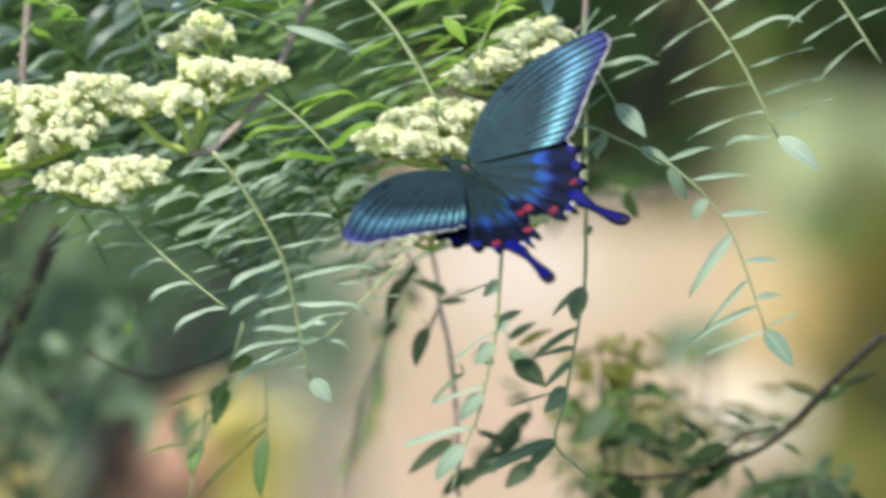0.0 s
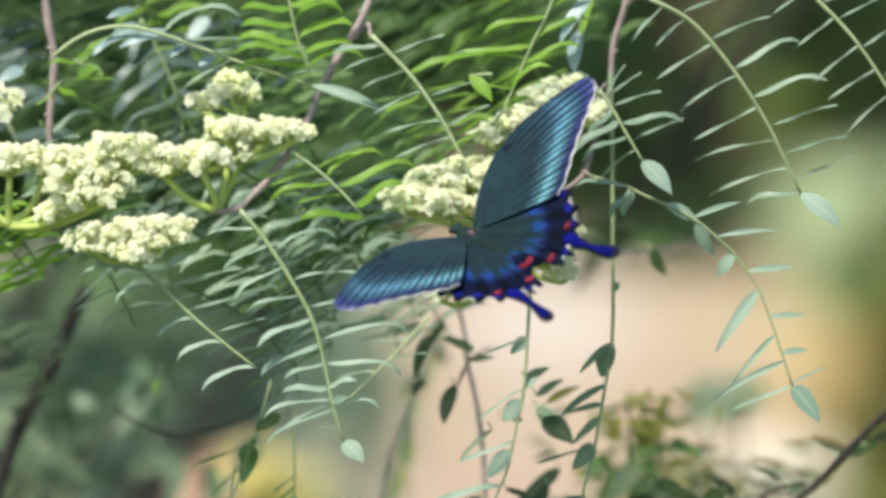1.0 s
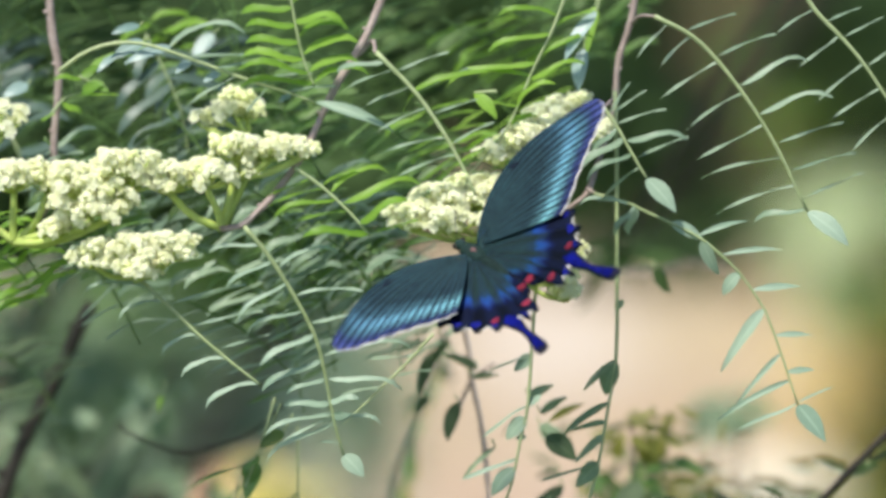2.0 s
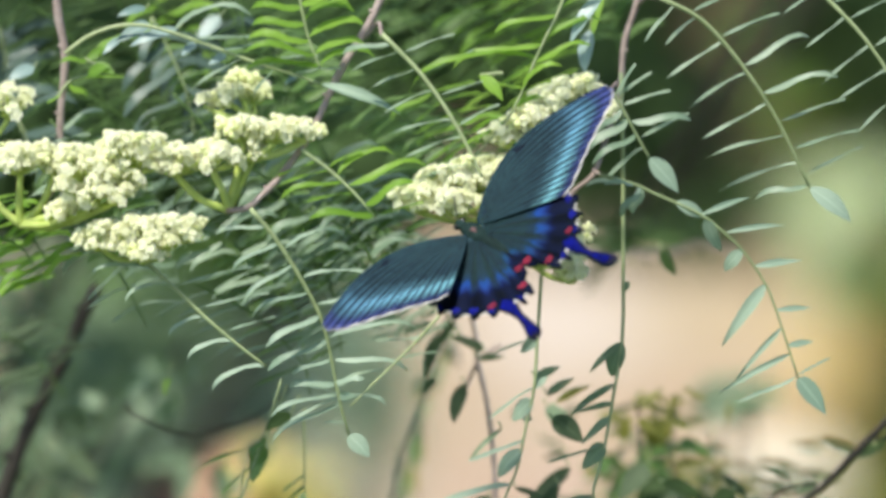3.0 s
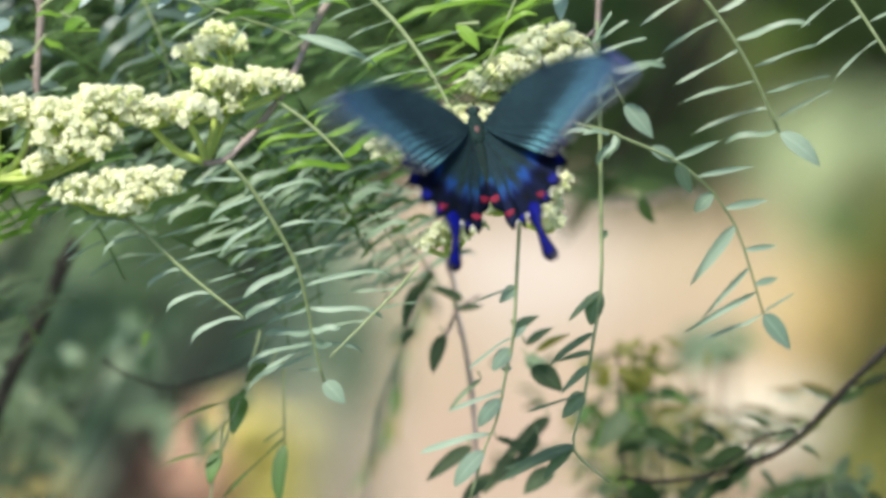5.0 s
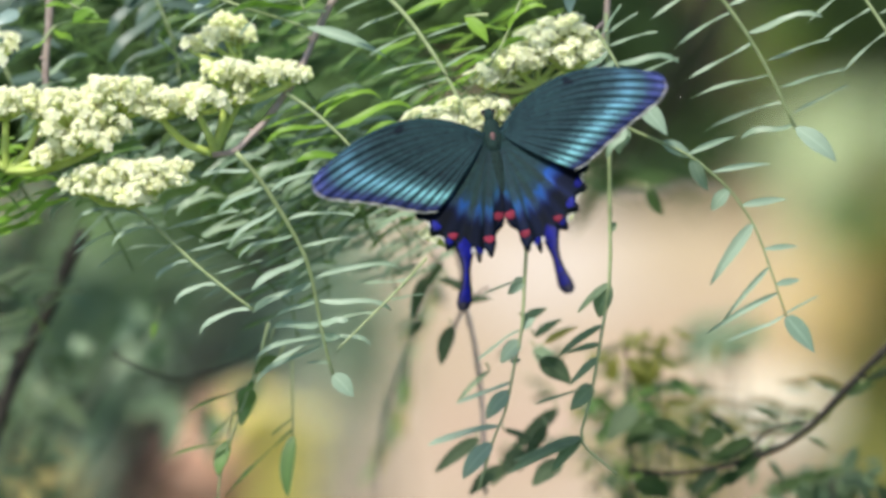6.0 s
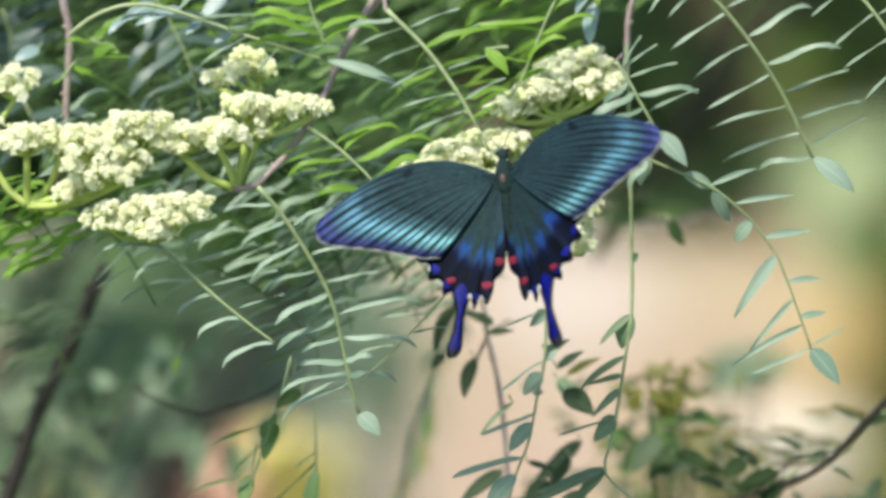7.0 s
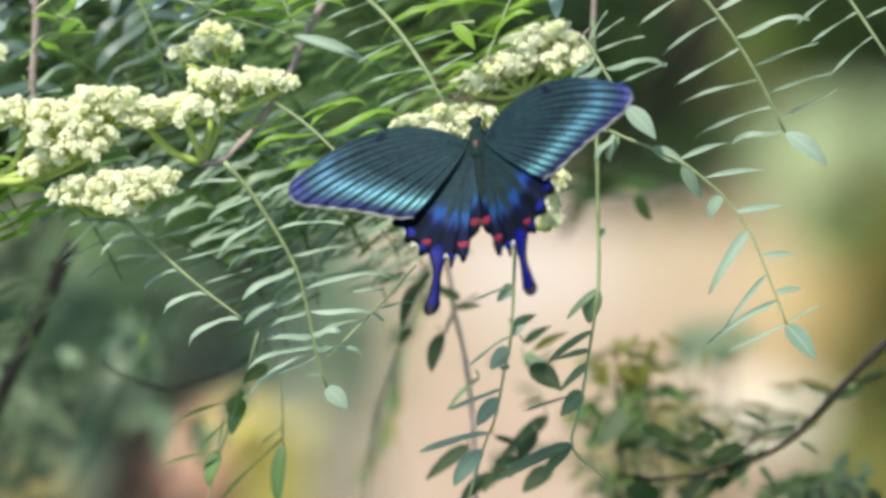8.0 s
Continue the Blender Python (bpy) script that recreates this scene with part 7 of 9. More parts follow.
def wing_shader(name, dark, scale_green, band, band_edge, stripes, lo, hi, rim, patch=None, vein_dark=0.8, mark=None, sheen=(0.2, 0.4, 1.0), fringe_share=0.9):
    """Scaled wing: dusted dark ground, a shining band cut by dark veins, a dark rim, a pale fringe and a blue gloss that shows at a slant."""
    def build(nt):
        uv = nt.nodes.new("ShaderNodeUVMap")
        sep = node(nt, "ShaderNodeSeparateXYZ", Vector=uv.outputs[0])
        u, v = sep.outputs[0], sep.outputs[1]
        dust = grain(nt, 2600.0, 2.0)
        cloud = grain(nt, 420.0, 4.0)
        spark = ramp(nt, calc(nt, "ADD", calc(nt, "MULTIPLY", dust, 0.7), calc(nt, "MULTIPLY", cloud, 0.3)), [(0.36, (0, 0, 0)), (0.64, (1, 1, 1))])
        base = mix(nt, spark, dark, scale_green)
        # dark veins and folds that fan out to the margin, every second one stronger
        veins = calc(nt, "ABSOLUTE", calc(nt, "SINE", calc(nt, "MULTIPLY", v, math.pi * stripes)))
        lines = ramp(nt, veins, [(0.3, (0, 0, 0)), (0.95, (1, 1, 1))])
        rays = calc(nt, "MULTIPLY", calc(nt, "SUBTRACT", 1.0, lines), ramp(nt, u, [(0.30, (0, 0, 0)), (0.62, (1, 1, 1))]))
        base = mix(nt, calc(nt, "MULTIPLY", rays, vein_dark), base, (0.003, 0.004, 0.006))
        # shining band between two radii, wavering a little
        w = calc(nt, "ADD", u, calc(nt, "MULTIPLY", calc(nt, "SUBTRACT", cloud, 0.5), 0.07))
        w = calc(nt, "ADD", w, calc(nt, "MULTIPLY", calc(nt, "SUBTRACT", dust, 0.5), 0.05))
        rise = ramp(nt, w, [(lo - 0.10, (0, 0, 0)), (lo, (0.2, 0.2, 0.2)), (lo * 0.4 + hi * 0.6, (1, 1, 1)), (hi, (0.45, 0.45, 0.45)), (hi + 0.06, (0, 0, 0))], "EASE")
        tone = mix(nt, v, band_edge, band)
        rise = calc(nt, "MULTIPLY", rise, ramp(nt, v, [(0.02, (0.12, 0.12, 0.12)), (0.38, (1, 1, 1))]))
        base = mix(nt, calc(nt, "MULTIPLY", calc(nt, "MULTIPLY", rise, lines), 0.95), base, tone)
        edge = ramp(nt, w, [(hi, (0, 0, 0)), (hi + 0.07, (1, 1, 1))])
        border = mix(nt, ramp(nt, v, [(0.05, (0, 0, 0)), (0.75, (1, 1, 1))]), rim, tuple(c * 0.45 for c in rim))
        base = mix(nt, calc(nt, "MULTIPLY", edge, 0.9), base, mix(nt, lines, tuple(c * 0.2 for c in rim), border))
        shine = calc(nt, "ADD", calc(nt, "MULTIPLY", rise, 0.78), 0.18)
        if patch:
            colour, p0, p1, v0, v1 = patch
            ru = ramp(nt, w, [(p0, (0, 0, 0)), ((p0 + p1) / 2, (1, 1, 1)), (p1, (0, 0, 0))], "EASE")
            rv = calc(nt, "MULTIPLY", ramp(nt, v, [(v0, (1, 1, 1)), (v1, (0.06, 0.06, 0.06)), (0.84, (0.1, 0.1, 0.1)), (0.9, (0, 0, 0))]), ramp(nt, cloud, [(0.35, (0.25, 0.25, 0.25)), (0.6, (1, 1, 1))]))
            rv = calc(nt, "MULTIPLY", rv, ramp(nt, lines, [(0.0, (0.45, 0.45, 0.45)), (1.0, (1, 1, 1))]))
            shine = calc(nt, "MULTIPLY", ru, ramp(nt, v, [(0.5, (1, 1, 1)), (0.85, (0.25, 0.25, 0.25))]))
            shine = calc(nt, "ADD", calc(nt, "MULTIPLY", shine, 0.7), 0.12)
            base = mix(nt, calc(nt, "MULTIPLY", calc(nt, "MULTIPLY", ru, rv), 0.78), base, colour)
        if mark:
            mu, mv, ru_, rv_ = mark
            far = calc(nt, "ADD", calc(nt, "POWER", calc(nt, "DIVIDE", calc(nt, "SUBTRACT", u, mu), ru_), 2.0), calc(nt, "POWER", calc(nt, "DIVIDE", calc(nt, "SUBTRACT", v, mv), rv_), 2.0))
            base = mix(nt, calc(nt, "MULTIPLY", ramp(nt, calc(nt, "ADD", far, calc(nt, "MULTIPLY", calc(nt, "SUBTRACT", cloud, 0.5), 1.4)), [(0.3, (1, 1, 1)), (1.0, (0, 0, 0))]), 0.85), base, (0.004, 0.004, 0.005))
        fringe = ramp(nt, calc(nt, "ADD", u, calc(nt, "MULTIPLY", calc(nt, "SUBTRACT", cloud, 0.5), 0.012)), [(0.984, (0, 0, 0)), (0.990, (1, 1, 1))])
        base = mix(nt, calc(nt, "MULTIPLY", calc(nt, "MULTIPLY", fringe, fringe_share), ramp(nt, v, [(0.15, (0, 0, 0)), (0.4, (1, 1, 1))])), base, (0.74, 0.71, 0.64))
        p = node(nt, "ShaderNodeBsdfPrincipled", Base_Color=base, Roughness=0.6, Metallic=0.35, Normal=bump(nt, dust, 0.35, 0.0002))
        p.inputs["Specular IOR Level"].default_value = 0.06
        gloss = node(nt, "ShaderNodeBsdfAnisotropic", Color=(*sheen, 1), Roughness=0.5)
        slant = nt.nodes.new("ShaderNodeLayerWeight")
        slant.inputs["Blend"].default_value = 0.35
        m = nt.nodes.new("ShaderNodeMixShader")
        nt.links.new(calc(nt, "MULTIPLY", calc(nt, "MULTIPLY", slant.outputs["Facing"], calc(nt, "MULTIPLY", shine, ramp(nt, lines, [(0.0, (0.3, 0.3, 0.3)), (0.8, (1, 1, 1))]))), 0.62), m.inputs[0])
        nt.links.new(p.outputs[0], m.inputs[1])
        nt.links.new(gloss.outputs[0], m.inputs[2])
        return m.outputs[0]
    return material(name, build)


WING_FORE = wing_shader("forewing_scales", (0.010, 0.017, 0.018), (0.026, 0.062, 0.062), (0.19, 0.46, 0.43), (0.11, 0.28, 0.41), 17, 0.72, 0.88, (0.050, 0.062, 0.21), vein_dark=0.8, mark=(0.50, 0.10, 0.035, 0.06), sheen=(0.22, 0.42, 0.95))
WING_HIND = wing_shader("hindwing_scales", (0.010, 0.015, 0.014), (0.018, 0.046, 0.040), (0.010, 0.05, 0.07), (0.010, 0.05, 0.26), 9, 0.54, 0.64, (0.004, 0.004, 0.010), patch=((0.006, 0.038, 0.28), 0.54, 0.76, 0.24, 0.42), vein_dark=0.3, sheen=(0.05, 0.14, 0.95), fringe_share=0.0)
FRINGE = plain("fringe_scales", (0.55, 0.52, 0.46), (0.78, 0.75, 0.68), 900.0, 0.8, spec=0.1)
TAIL_BLUE = plain("tail_scales", (0.001, 0.002, 0.055), (0.004, 0.008, 0.22), 500.0, 0.45, 0.2, 0.0002, spec=0.06)
TAIL_BLACK = plain("tail_edge", (0.004, 0.004, 0.008), (0.012, 0.012, 0.03), 900.0, 0.5, spec=0.12)
RED_SPOT = plain("red_scales", (0.07, 0.004, 0.012), (0.22, 0.018, 0.042), 700.0, 0.6, 0.3, 0.0002, spec=0.12)
BLUE_SPOT = plain("blue_scales", (0.002, 0.003, 0.06), (0.008, 0.012, 0.20), 700.0, 0.5, 0.3, 0.0002, spec=0.06)
BODY_FUR = plain("body_fur", (0.005, 0.010, 0.010), (0.020, 0.048, 0.042), 1500.0, 0.75, 0.8, 0.0006, spec=0.12)
EYE_DARK = plain("eye", (0.010, 0.008, 0.008), (0.03, 0.025, 0.02), 2000.0, 0.25)
PINK_FUR = plain("thorax_tuft", (0.10, 0.06, 0.06), (0.24, 0.14, 0.13), 1500.0, 0.8, spec=0.12)
VEIN = plain("vein_dark", (0.004, 0.005, 0.007), (0.012, 0.014, 0.018), 900.0, 0.5, spec=0.12)


FORE_RIM = ((53.0, 11.6), (57.6, 10.2), (60.2, 6.4), (59.2, 2.4), (54.0, -1.4), (47.0, -5.6), (40.0, -10.6), (34.0, -15.2), (28.8, -17.6))
HIND_RIM = ((8.0, 4.6), (15.5, 4.2), (21.6, 0.6), (25.4, -5.0), (27.2, -10.5), (26.0, -13.2), (28.2, -16.6), (25.2, -19.3), (26.8, -23.4), (22.9, -25.6),
            (23.2, -30.2), (19.4, -31.3), (18.8, -35.8), (15.8, -34.8), (14.6, -38.2), (11.6, -38.4), (10.4, -36.0), (9.2, -41.3), (7.2, -36.8), (5.2, -39.8),
            (3.3, -36.0), (2.5, -31.6), (-0.6, -27.6), (-1.6, -17.0), (-1.2, -8.0))


class Rim:
    """An outline through a few corners, walked by its length from 0 to 1."""

    def __init__(self, corners):
        self.line = [Vector((p.x, p.y)) for p in curve([Vector((*c, 0)) for c in corners], 12 * (len(corners) - 1))]
        self.far = [0.0]
        for p, q in zip(self.line, self.line[1:]):
            self.far.append(self.far[-1] + (q - p).length)

    def __call__(self, v):
        d = min(max(v, 0.0), 1.0) * self.far[-1]
        k = min(int(np.searchsorted(self.far, d, "right")) - 1, len(self.line) - 2)
        return self.line[k].lerp(self.line[k + 1], (d - self.far[k]) / max(1e-6, self.far[k + 1] - self.far[k]))

    def nearest(self, x, y):
        k = min(range(len(self.line)), key=lambda i: (self.line[i] - Vector((x, y))).length)
        return self.far[k] / self.far[-1]


fore_edge, hind_edge = Rim(FORE_RIM), Rim(HIND_RIM)


def fore_point(u, v):
    m = fore_edge(v)
    lift = 19.0 * (1 - v) ** 1.7 - 2.5 * v
    n = Vector((-m.y, m.x)).normalized()
    c = m * 0.42 + n * lift
    p = c * (2 * u * (1 - u)) + m * u * u
    camber = 1.6 * math.sin(math.pi * u) * (1 - 0.5 * v)
    return Vector((p.x, p.y, camber + 0.22 * math.sin(v * math.pi * 17) * u * u))


def hind_point(u, v):
    m = hind_edge(v)
    lift = 3.0 * (1 - v) ** 1.5
    n = Vector((-m.y, m.x)).normalized()
    c = m * 0.5 + n * lift
    p = c * (2 * u * (1 - u)) + m * u * u
    return Vector((p.x, p.y, 1.2 * math.sin(math.pi * u * 0.9) * (1 - 0.6 * v) + 0.2 * math.sin(v * math.pi * 14) * u * u))


def hind_at(x, y):
    """The shares (u, v) of the hindwing nearest to a place on it, mm."""
    return min(((i / 40, j / 160) for i in range(12, 41) for j in range(161)), key=lambda q: (hind_point(*q).x - x) ** 2 + (hind_point(*q).y - y) ** 2)


def wing(name, fn, nu, nv, mat, parent, side, label):
    bm = bmesh.new()
    uv = bm.loops.layers.uv.new()
    grid = [[bm.verts.new(Vector((fn(i / nu, j / nv).x * side, fn(i / nu, j / nv).y, fn(i / nu, j / nv).z)) * 0.001) for j in range(nv + 1)] for i in range(1, nu + 1)]
    hub = bm.verts.new((0, 0, 0))
    for j in range(nv):
        f = bm.faces.new((hub, grid[0][j], grid[0][j + 1]) if side < 0 else (hub, grid[0][j + 1], grid[0][j]))
        for loop in f.loops:
            loop[uv].uv = (0, (j + 0.5) / nv) if loop.vert is hub else (1 / nu, (j + (loop.vert is grid[0][j + 1])) / nv)
    for i in range(nu - 1):
        for j in range(nv):
            q = [(i, j), (i + 1, j), (i + 1, j + 1), (i, j + 1)]
            if side > 0:
                q.reverse()
            f = bm.faces.new([grid[a][b] for a, b in q])
            for loop, (a, b) in zip(f.loops, q):
                loop[uv].uv = ((a + 1) / nu, b / nv)
    ob = part(name, bm, mat, parent, label)
    thick = ob.modifiers.new("thickness", "SOLIDIFY")
    thick.thickness = 0.00018
    thick.offset = 0
    return ob


def on_wing(fn, u, v, side, lift=0.16):
    p = fn(u, v)
    return Vector((p.x * side, p.y, p.z + lift)) * 0.001


def wing_details(ob, fn, side, veins, hind):
    for k in range(1, veins):
        bm = bmesh.new()
        tube(bm, [on_wing(fn, 0.08 + 0.9 * i / 10, k / veins, side, 0.05) for i in range(11)], 0.00014, 0.00007, 4)
        part("vein", bm, VEIN, ob)
    if not hind:
        return
    for x, y, r, mat, name in ((1.1, -25.6, 1.85, RED_SPOT, "red_spot"), (4.8, -33.2, 1.6, RED_SPOT, "red_spot"), (16.4, -31.6, 1.4, RED_SPOT, "red_spot"), (17.4, -33.4, 1.2, BLUE_SPOT, "blue_spot"),
                               (21.0, -27.2, 1.7, BLUE_SPOT, "blue_spot"), (24.3, -21.2, 1.6, BLUE_SPOT, "blue_spot"), (25.8, -14.9, 1.5, BLUE_SPOT, "blue_spot"), (8.6, -37.0, 1.3, BLUE_SPOT, "blue_spot")):
        u, v = hind_at(x, y)
        u = min(u, 0.95)
        bm = bmesh.new()
        c = on_wing(fn, u, v, side, 0.15)
        a = (on_wing(fn, u, min(v + 0.01, 1), side, 0.1) - on_wing(fn, u, v - 0.01, side, 0.1)).normalized()
        b = (on_wing(fn, u + 0.03, v, side, 0.1) - on_wing(fn, u - 0.03, v, side, 0.1)).normalized()
        if mat is RED_SPOT:
            a, b = Vector((1, 0, 0)), Vector((0, -1, 0))
        ring = [bm.verts.new(c + (a * math.cos(q) * 1.05 + b * (math.sin(q) * 0.75 - 0.3 * math.cos(q) ** 2)) * r * 0.001 + Vector((0, 0, 0.0001))) for q in (2 * math.pi * i / 16 for i in range(16))]
        mid = bm.verts.new(c + Vector((0, 0, 0.0004)))
        for i in range(16):
            bm.faces.new((mid, ring[i], ring[(i + 1) % 16]))
        bmesh.ops.recalc_face_normals(bm, faces=bm.faces)
        part(name, bm, mat, ob)
    # pale fringes in the notches of the margin
    for x, y in ((26.0, -13.2), (25.2, -19.3), (22.9, -25.6), (19.4, -31.3), (7.2, -36.8), (10.4, -36.0)):
        v = hind_edge.nearest(x, y)
        bm = bmesh.new()
        tube(bm, [on_wing(fn, 1.0, v - 0.015 + 0.003 * i, side, 0.02) for i in range(11)], 0.00022, 0.00022, 5)
        part("fringe", bm, FRINGE, ob, "pale fringe of the wing margin")
    # spoon-shaped tail
    for name, inset, mat, lift in (("tail", 0.0, TAIL_BLACK, 0.25), ("tail_centre", 0.85, TAIL_BLUE, 0.50)):
        bm = bmesh.new()
        rows = []
        for i in range(29):
            s = 1 - (1 - i / 28) ** 1.6
            if name == "tail_centre":
                s = s * 0.975 - 0.10
            x = 12.7 + 1.6 * s + 2.3 * s * s
            y = -34.5 - 22.6 * s
            w = 1.35 + 1.9 * max(0, 0.42 - s) ** 1.5 * 4 + 1.1 * min(1, max(0, s - 0.42) / 0.4) ** 1.4
            if s > 0.86:
                w *= math.sqrt(max(0.02, 1 - ((s - 0.86) / 0.142) ** 2))
            w = max(0.12, w - inset)
            if s < 0:
                w = max(0.12, w * (1 + s * 9))
            rows.append([bm.verts.new(Vector(((x + k * w) * side, y, lift + 0.25 * (1 - k * k))) * 0.001) for k in (-1, 0, 1)])
        for p, q in zip(rows, rows[1:]):
            for k in (0, 1):
                bm.faces.new((p[k], p[k + 1], q[k + 1], q[k]) if side < 0 else (q[k], q[k + 1], p[k + 1], p[k]))
        t = part(name, bm, mat, ob)
        if name == "tail":
            sol = t.modifiers.new("thickness", "SOLIDIFY")
            sol.thickness = 0.0002


def lathe(profile, sides=14, squash=1.0):
    """A body turned about the y axis from (y, radius) pairs, mm."""
    bm = bmesh.new()
    rings = [[bm.verts.new(Vector((math.cos(q) * r, y, math.sin(q) * r * squash)) * 0.001) for q in (2 * math.pi * k / sides for k in range(sides))] for y, r in profile]
    for a, b in zip(rings, rings[1:]):
        for k in range(sides):
            bm.faces.new((a[k], a[(k + 1) % sides], b[(k + 1) % sides], b[k]))
    bm.faces.new(rings[0])
    bm.faces.new(list(reversed(rings[-1])))
    bmesh.ops.recalc_face_normals(bm, faces=bm.faces)
    return bm


def build_butterfly():
    b = thing("butterfly", at(0, 0, -1.5), "dark swallowtail butterfly with teal and blue sheen, feeding at cream flowers", "butterfly")
    part("thorax", lathe([(7.5, 0.8), (6.5, 2.1), (4, 2.9), (1, 3.1), (-2.5, 2.8), (-5, 1.9)], squash=0.9), BODY_FUR, b, "dark green furry thorax")
    part("abdomen", lathe([(-4, 1.6), (-6, 2.1), (-10, 2.3), (-14, 2.1), (-18, 1.7), (-21, 1.0), (-22.5, 0.4)]), BODY_FUR, b)
    head = part("head", lathe([(11.3, 0.5), (10.5, 1.4), (9.2, 1.8), (7.6, 1.5), (6.6, 0.9)]), BODY_FUR, b)
    bm = lathe([(1.4, 0.3), (0.8, 0.8), (0, 0.9), (-0.9, 0.5), (-1.5, 0.2)], 8, 0.5)
    for v in bm.verts:
        v.co += Vector((0, 0, 0.0026))
    part("thorax_tuft", bm, PINK_FUR, b, "pinkish tuft on the thorax")
    for side in (-1, 1):
        bm = bmesh.new()
        bmesh.ops.create_uvsphere(bm, u_segments=10, v_segments=8, radius=0.0011, matrix=Matrix.Translation((side * 0.0014, 0.0098, 0.0003)))
        part("eye", bm, EYE_DARK, head)
        bm = bmesh.new()
        line = curve([Vector((side * 0.0006, 0.0110, 0.0008)), Vector((side * 0.004, 0.0165, 0.0015)), Vector((side * 0.0085, 0.0225, 0.0008)), Vector((side * 0.0115, 0.0262, 0.0))], 12)
        tube(bm, line, 0.00013, 0.00016, 5)
        tube(bm, line[-2:] + [line[-1] * 1.02], 0.0003, 0.0002, 5)
        part("antenna", bm, VEIN, head)
        for k, (y, reach) in enumerate(((5.5, 7.0), (2.5, 8.0), (0.0, 7.5))):
            bm = bmesh.new()
            tube(bm, curve([Vector((side * 0.0015, y * 0.001, -0.001)), Vector((side * 0.0045, (y + 2) * 0.001, -0.0035)), Vector((side * 0.0055, (y + 2.5) * 0.001, -reach * 0.001)), Vector((side * 0.006, (y + 4) * 0.001, -reach * 0.00125))], 9), 0.0003, 0.00014, 5)
            part("leg", bm, VEIN, b)
    bm = bmesh.new()
    tube(bm, curve([Vector((0, 0.0112, -0.0004)), Vector((0, 0.0135, -0.003)), Vector((0, 0.0145, -0.008)), Vector((0, 0.0135, -0.012))], 10), 0.00022, 0.00014, 5)
    part("proboscis", bm, VEIN, head)
    wings = {}
    for side, key in ((-1, "left"), (1, "right")):
        h = wing("hindwing", hind_point, 16, 168, WING_HIND, b, side, "hindwing with blue patch, red spots and a spoon tail")
        wing_details(h, hind_point, side, 7, True)
        f = wing("forewing", fore_point, 18, 54, WING_FORE, b, side, "dark forewing with a teal band cut by veins")
        wing_details(f, fore_point, side, 9, False)
        wings[key] = (f, h)
    return b, wings


butterfly, wings = build_butterfly()


# ---- garden beyond ----


def soil(nt):
    """Pinkish bare soil, mottled and gritty, with paler and browner patches."""
    big, mid, fine = grain(nt, 3.4, 3.0), grain(nt, 14.0, 4.0), grain(nt, 160.0, 3.0)
    base = ramp(nt, big, [(0.3, (0.30, 0.20, 0.07)), (0.5, (0.35, 0.258, 0.165)), (0.7, (0.50, 0.415, 0.34))])
    base = mix(nt, calc(nt, "MULTIPLY", mid, 0.45), base, (0.34, 0.24, 0.15))
    base = mix(nt, calc(nt, "MULTIPLY", fine, 0.3), base, (0.55, 0.45, 0.34))
    # pale, golden and brown patches at set places on the bed
    co = nt.nodes.new("ShaderNodeTexCoord")
    place = node(nt, "ShaderNodeSeparateXYZ", Vector=co.outputs["Object"])
    for x, y, rx, ry, tint, share in ((0.13, 7.05, 0.14, 0.33, (0.53, 0.455, 0.385), 0.85), (0.29, 7.18, 0.11, 0.30, (0.44, 0.355, 0.235), 0.7), (0.43, 6.95, 0.10, 0.30, (0.48, 0.37, 0.22), 0.6), (0.44, 6.20, 0.21, 0.26, (0.15, 0.11, 0.065), 0.9),
                                      (0.08, 6.25, 0.14, 0.16, (0.40, 0.275, 0.20), 0.8), (-0.12, 6.4, 0.10, 0.5, (0.24, 0.24, 0.15), 0.8), (0.22, 6.55, 0.16, 0.10, (0.41, 0.285, 0.18), 0.7)):
        dx = calc(nt, "DIVIDE", calc(nt, "SUBTRACT", place.outputs[0], x), rx)
        dy = calc(nt, "DIVIDE", calc(nt, "SUBTRACT", place.outputs[1], y), ry)
        d2 = calc(nt, "ADD", calc(nt, "ADD", calc(nt, "MULTIPLY", dx, dx), calc(nt, "MULTIPLY", dy, dy)), calc(nt, "MULTIPLY", calc(nt, "SUBTRACT", mid, 0.5), 1.6))
        base = mix(nt, calc(nt, "MULTIPLY", ramp(nt, d2, [(0.35, (1, 1, 1)), (1.0, (0, 0, 0))], "EASE"), share), base, tint)
    # grass and leaf litter all round the bare bed
    off = node(nt, "ShaderNodeVectorMath", Vector=co.outputs["Object"])
    off.operation = "SUBTRACT"
    off.inputs[1].default_value = (0.25, 6.6, 0)
    far = node(nt, "ShaderNodeVectorMath", Vector=off.outputs[0])
    far.operation = "LENGTH"
    reach = calc(nt, "ADD", far.outputs["Value"], calc(nt, "MULTIPLY", big, 1.2))
    turf = ramp(nt, grain(nt, 40.0, 4.0), [(0.35, (0.035, 0.06, 0.015)), (0.65, (0.12, 0.15, 0.05))])
    base = mix(nt, ramp(nt, calc(nt, "MULTIPLY", reach, 0.1), [(0.24, (0, 0, 0)), (0.34, (1, 1, 1))]), base, turf)
    return node(nt, "ShaderNodeBsdfPrincipled", Base_Color=base, Roughness=0.95, Normal=bump(nt, fine, 0.6, 0.01)).outputs[0]


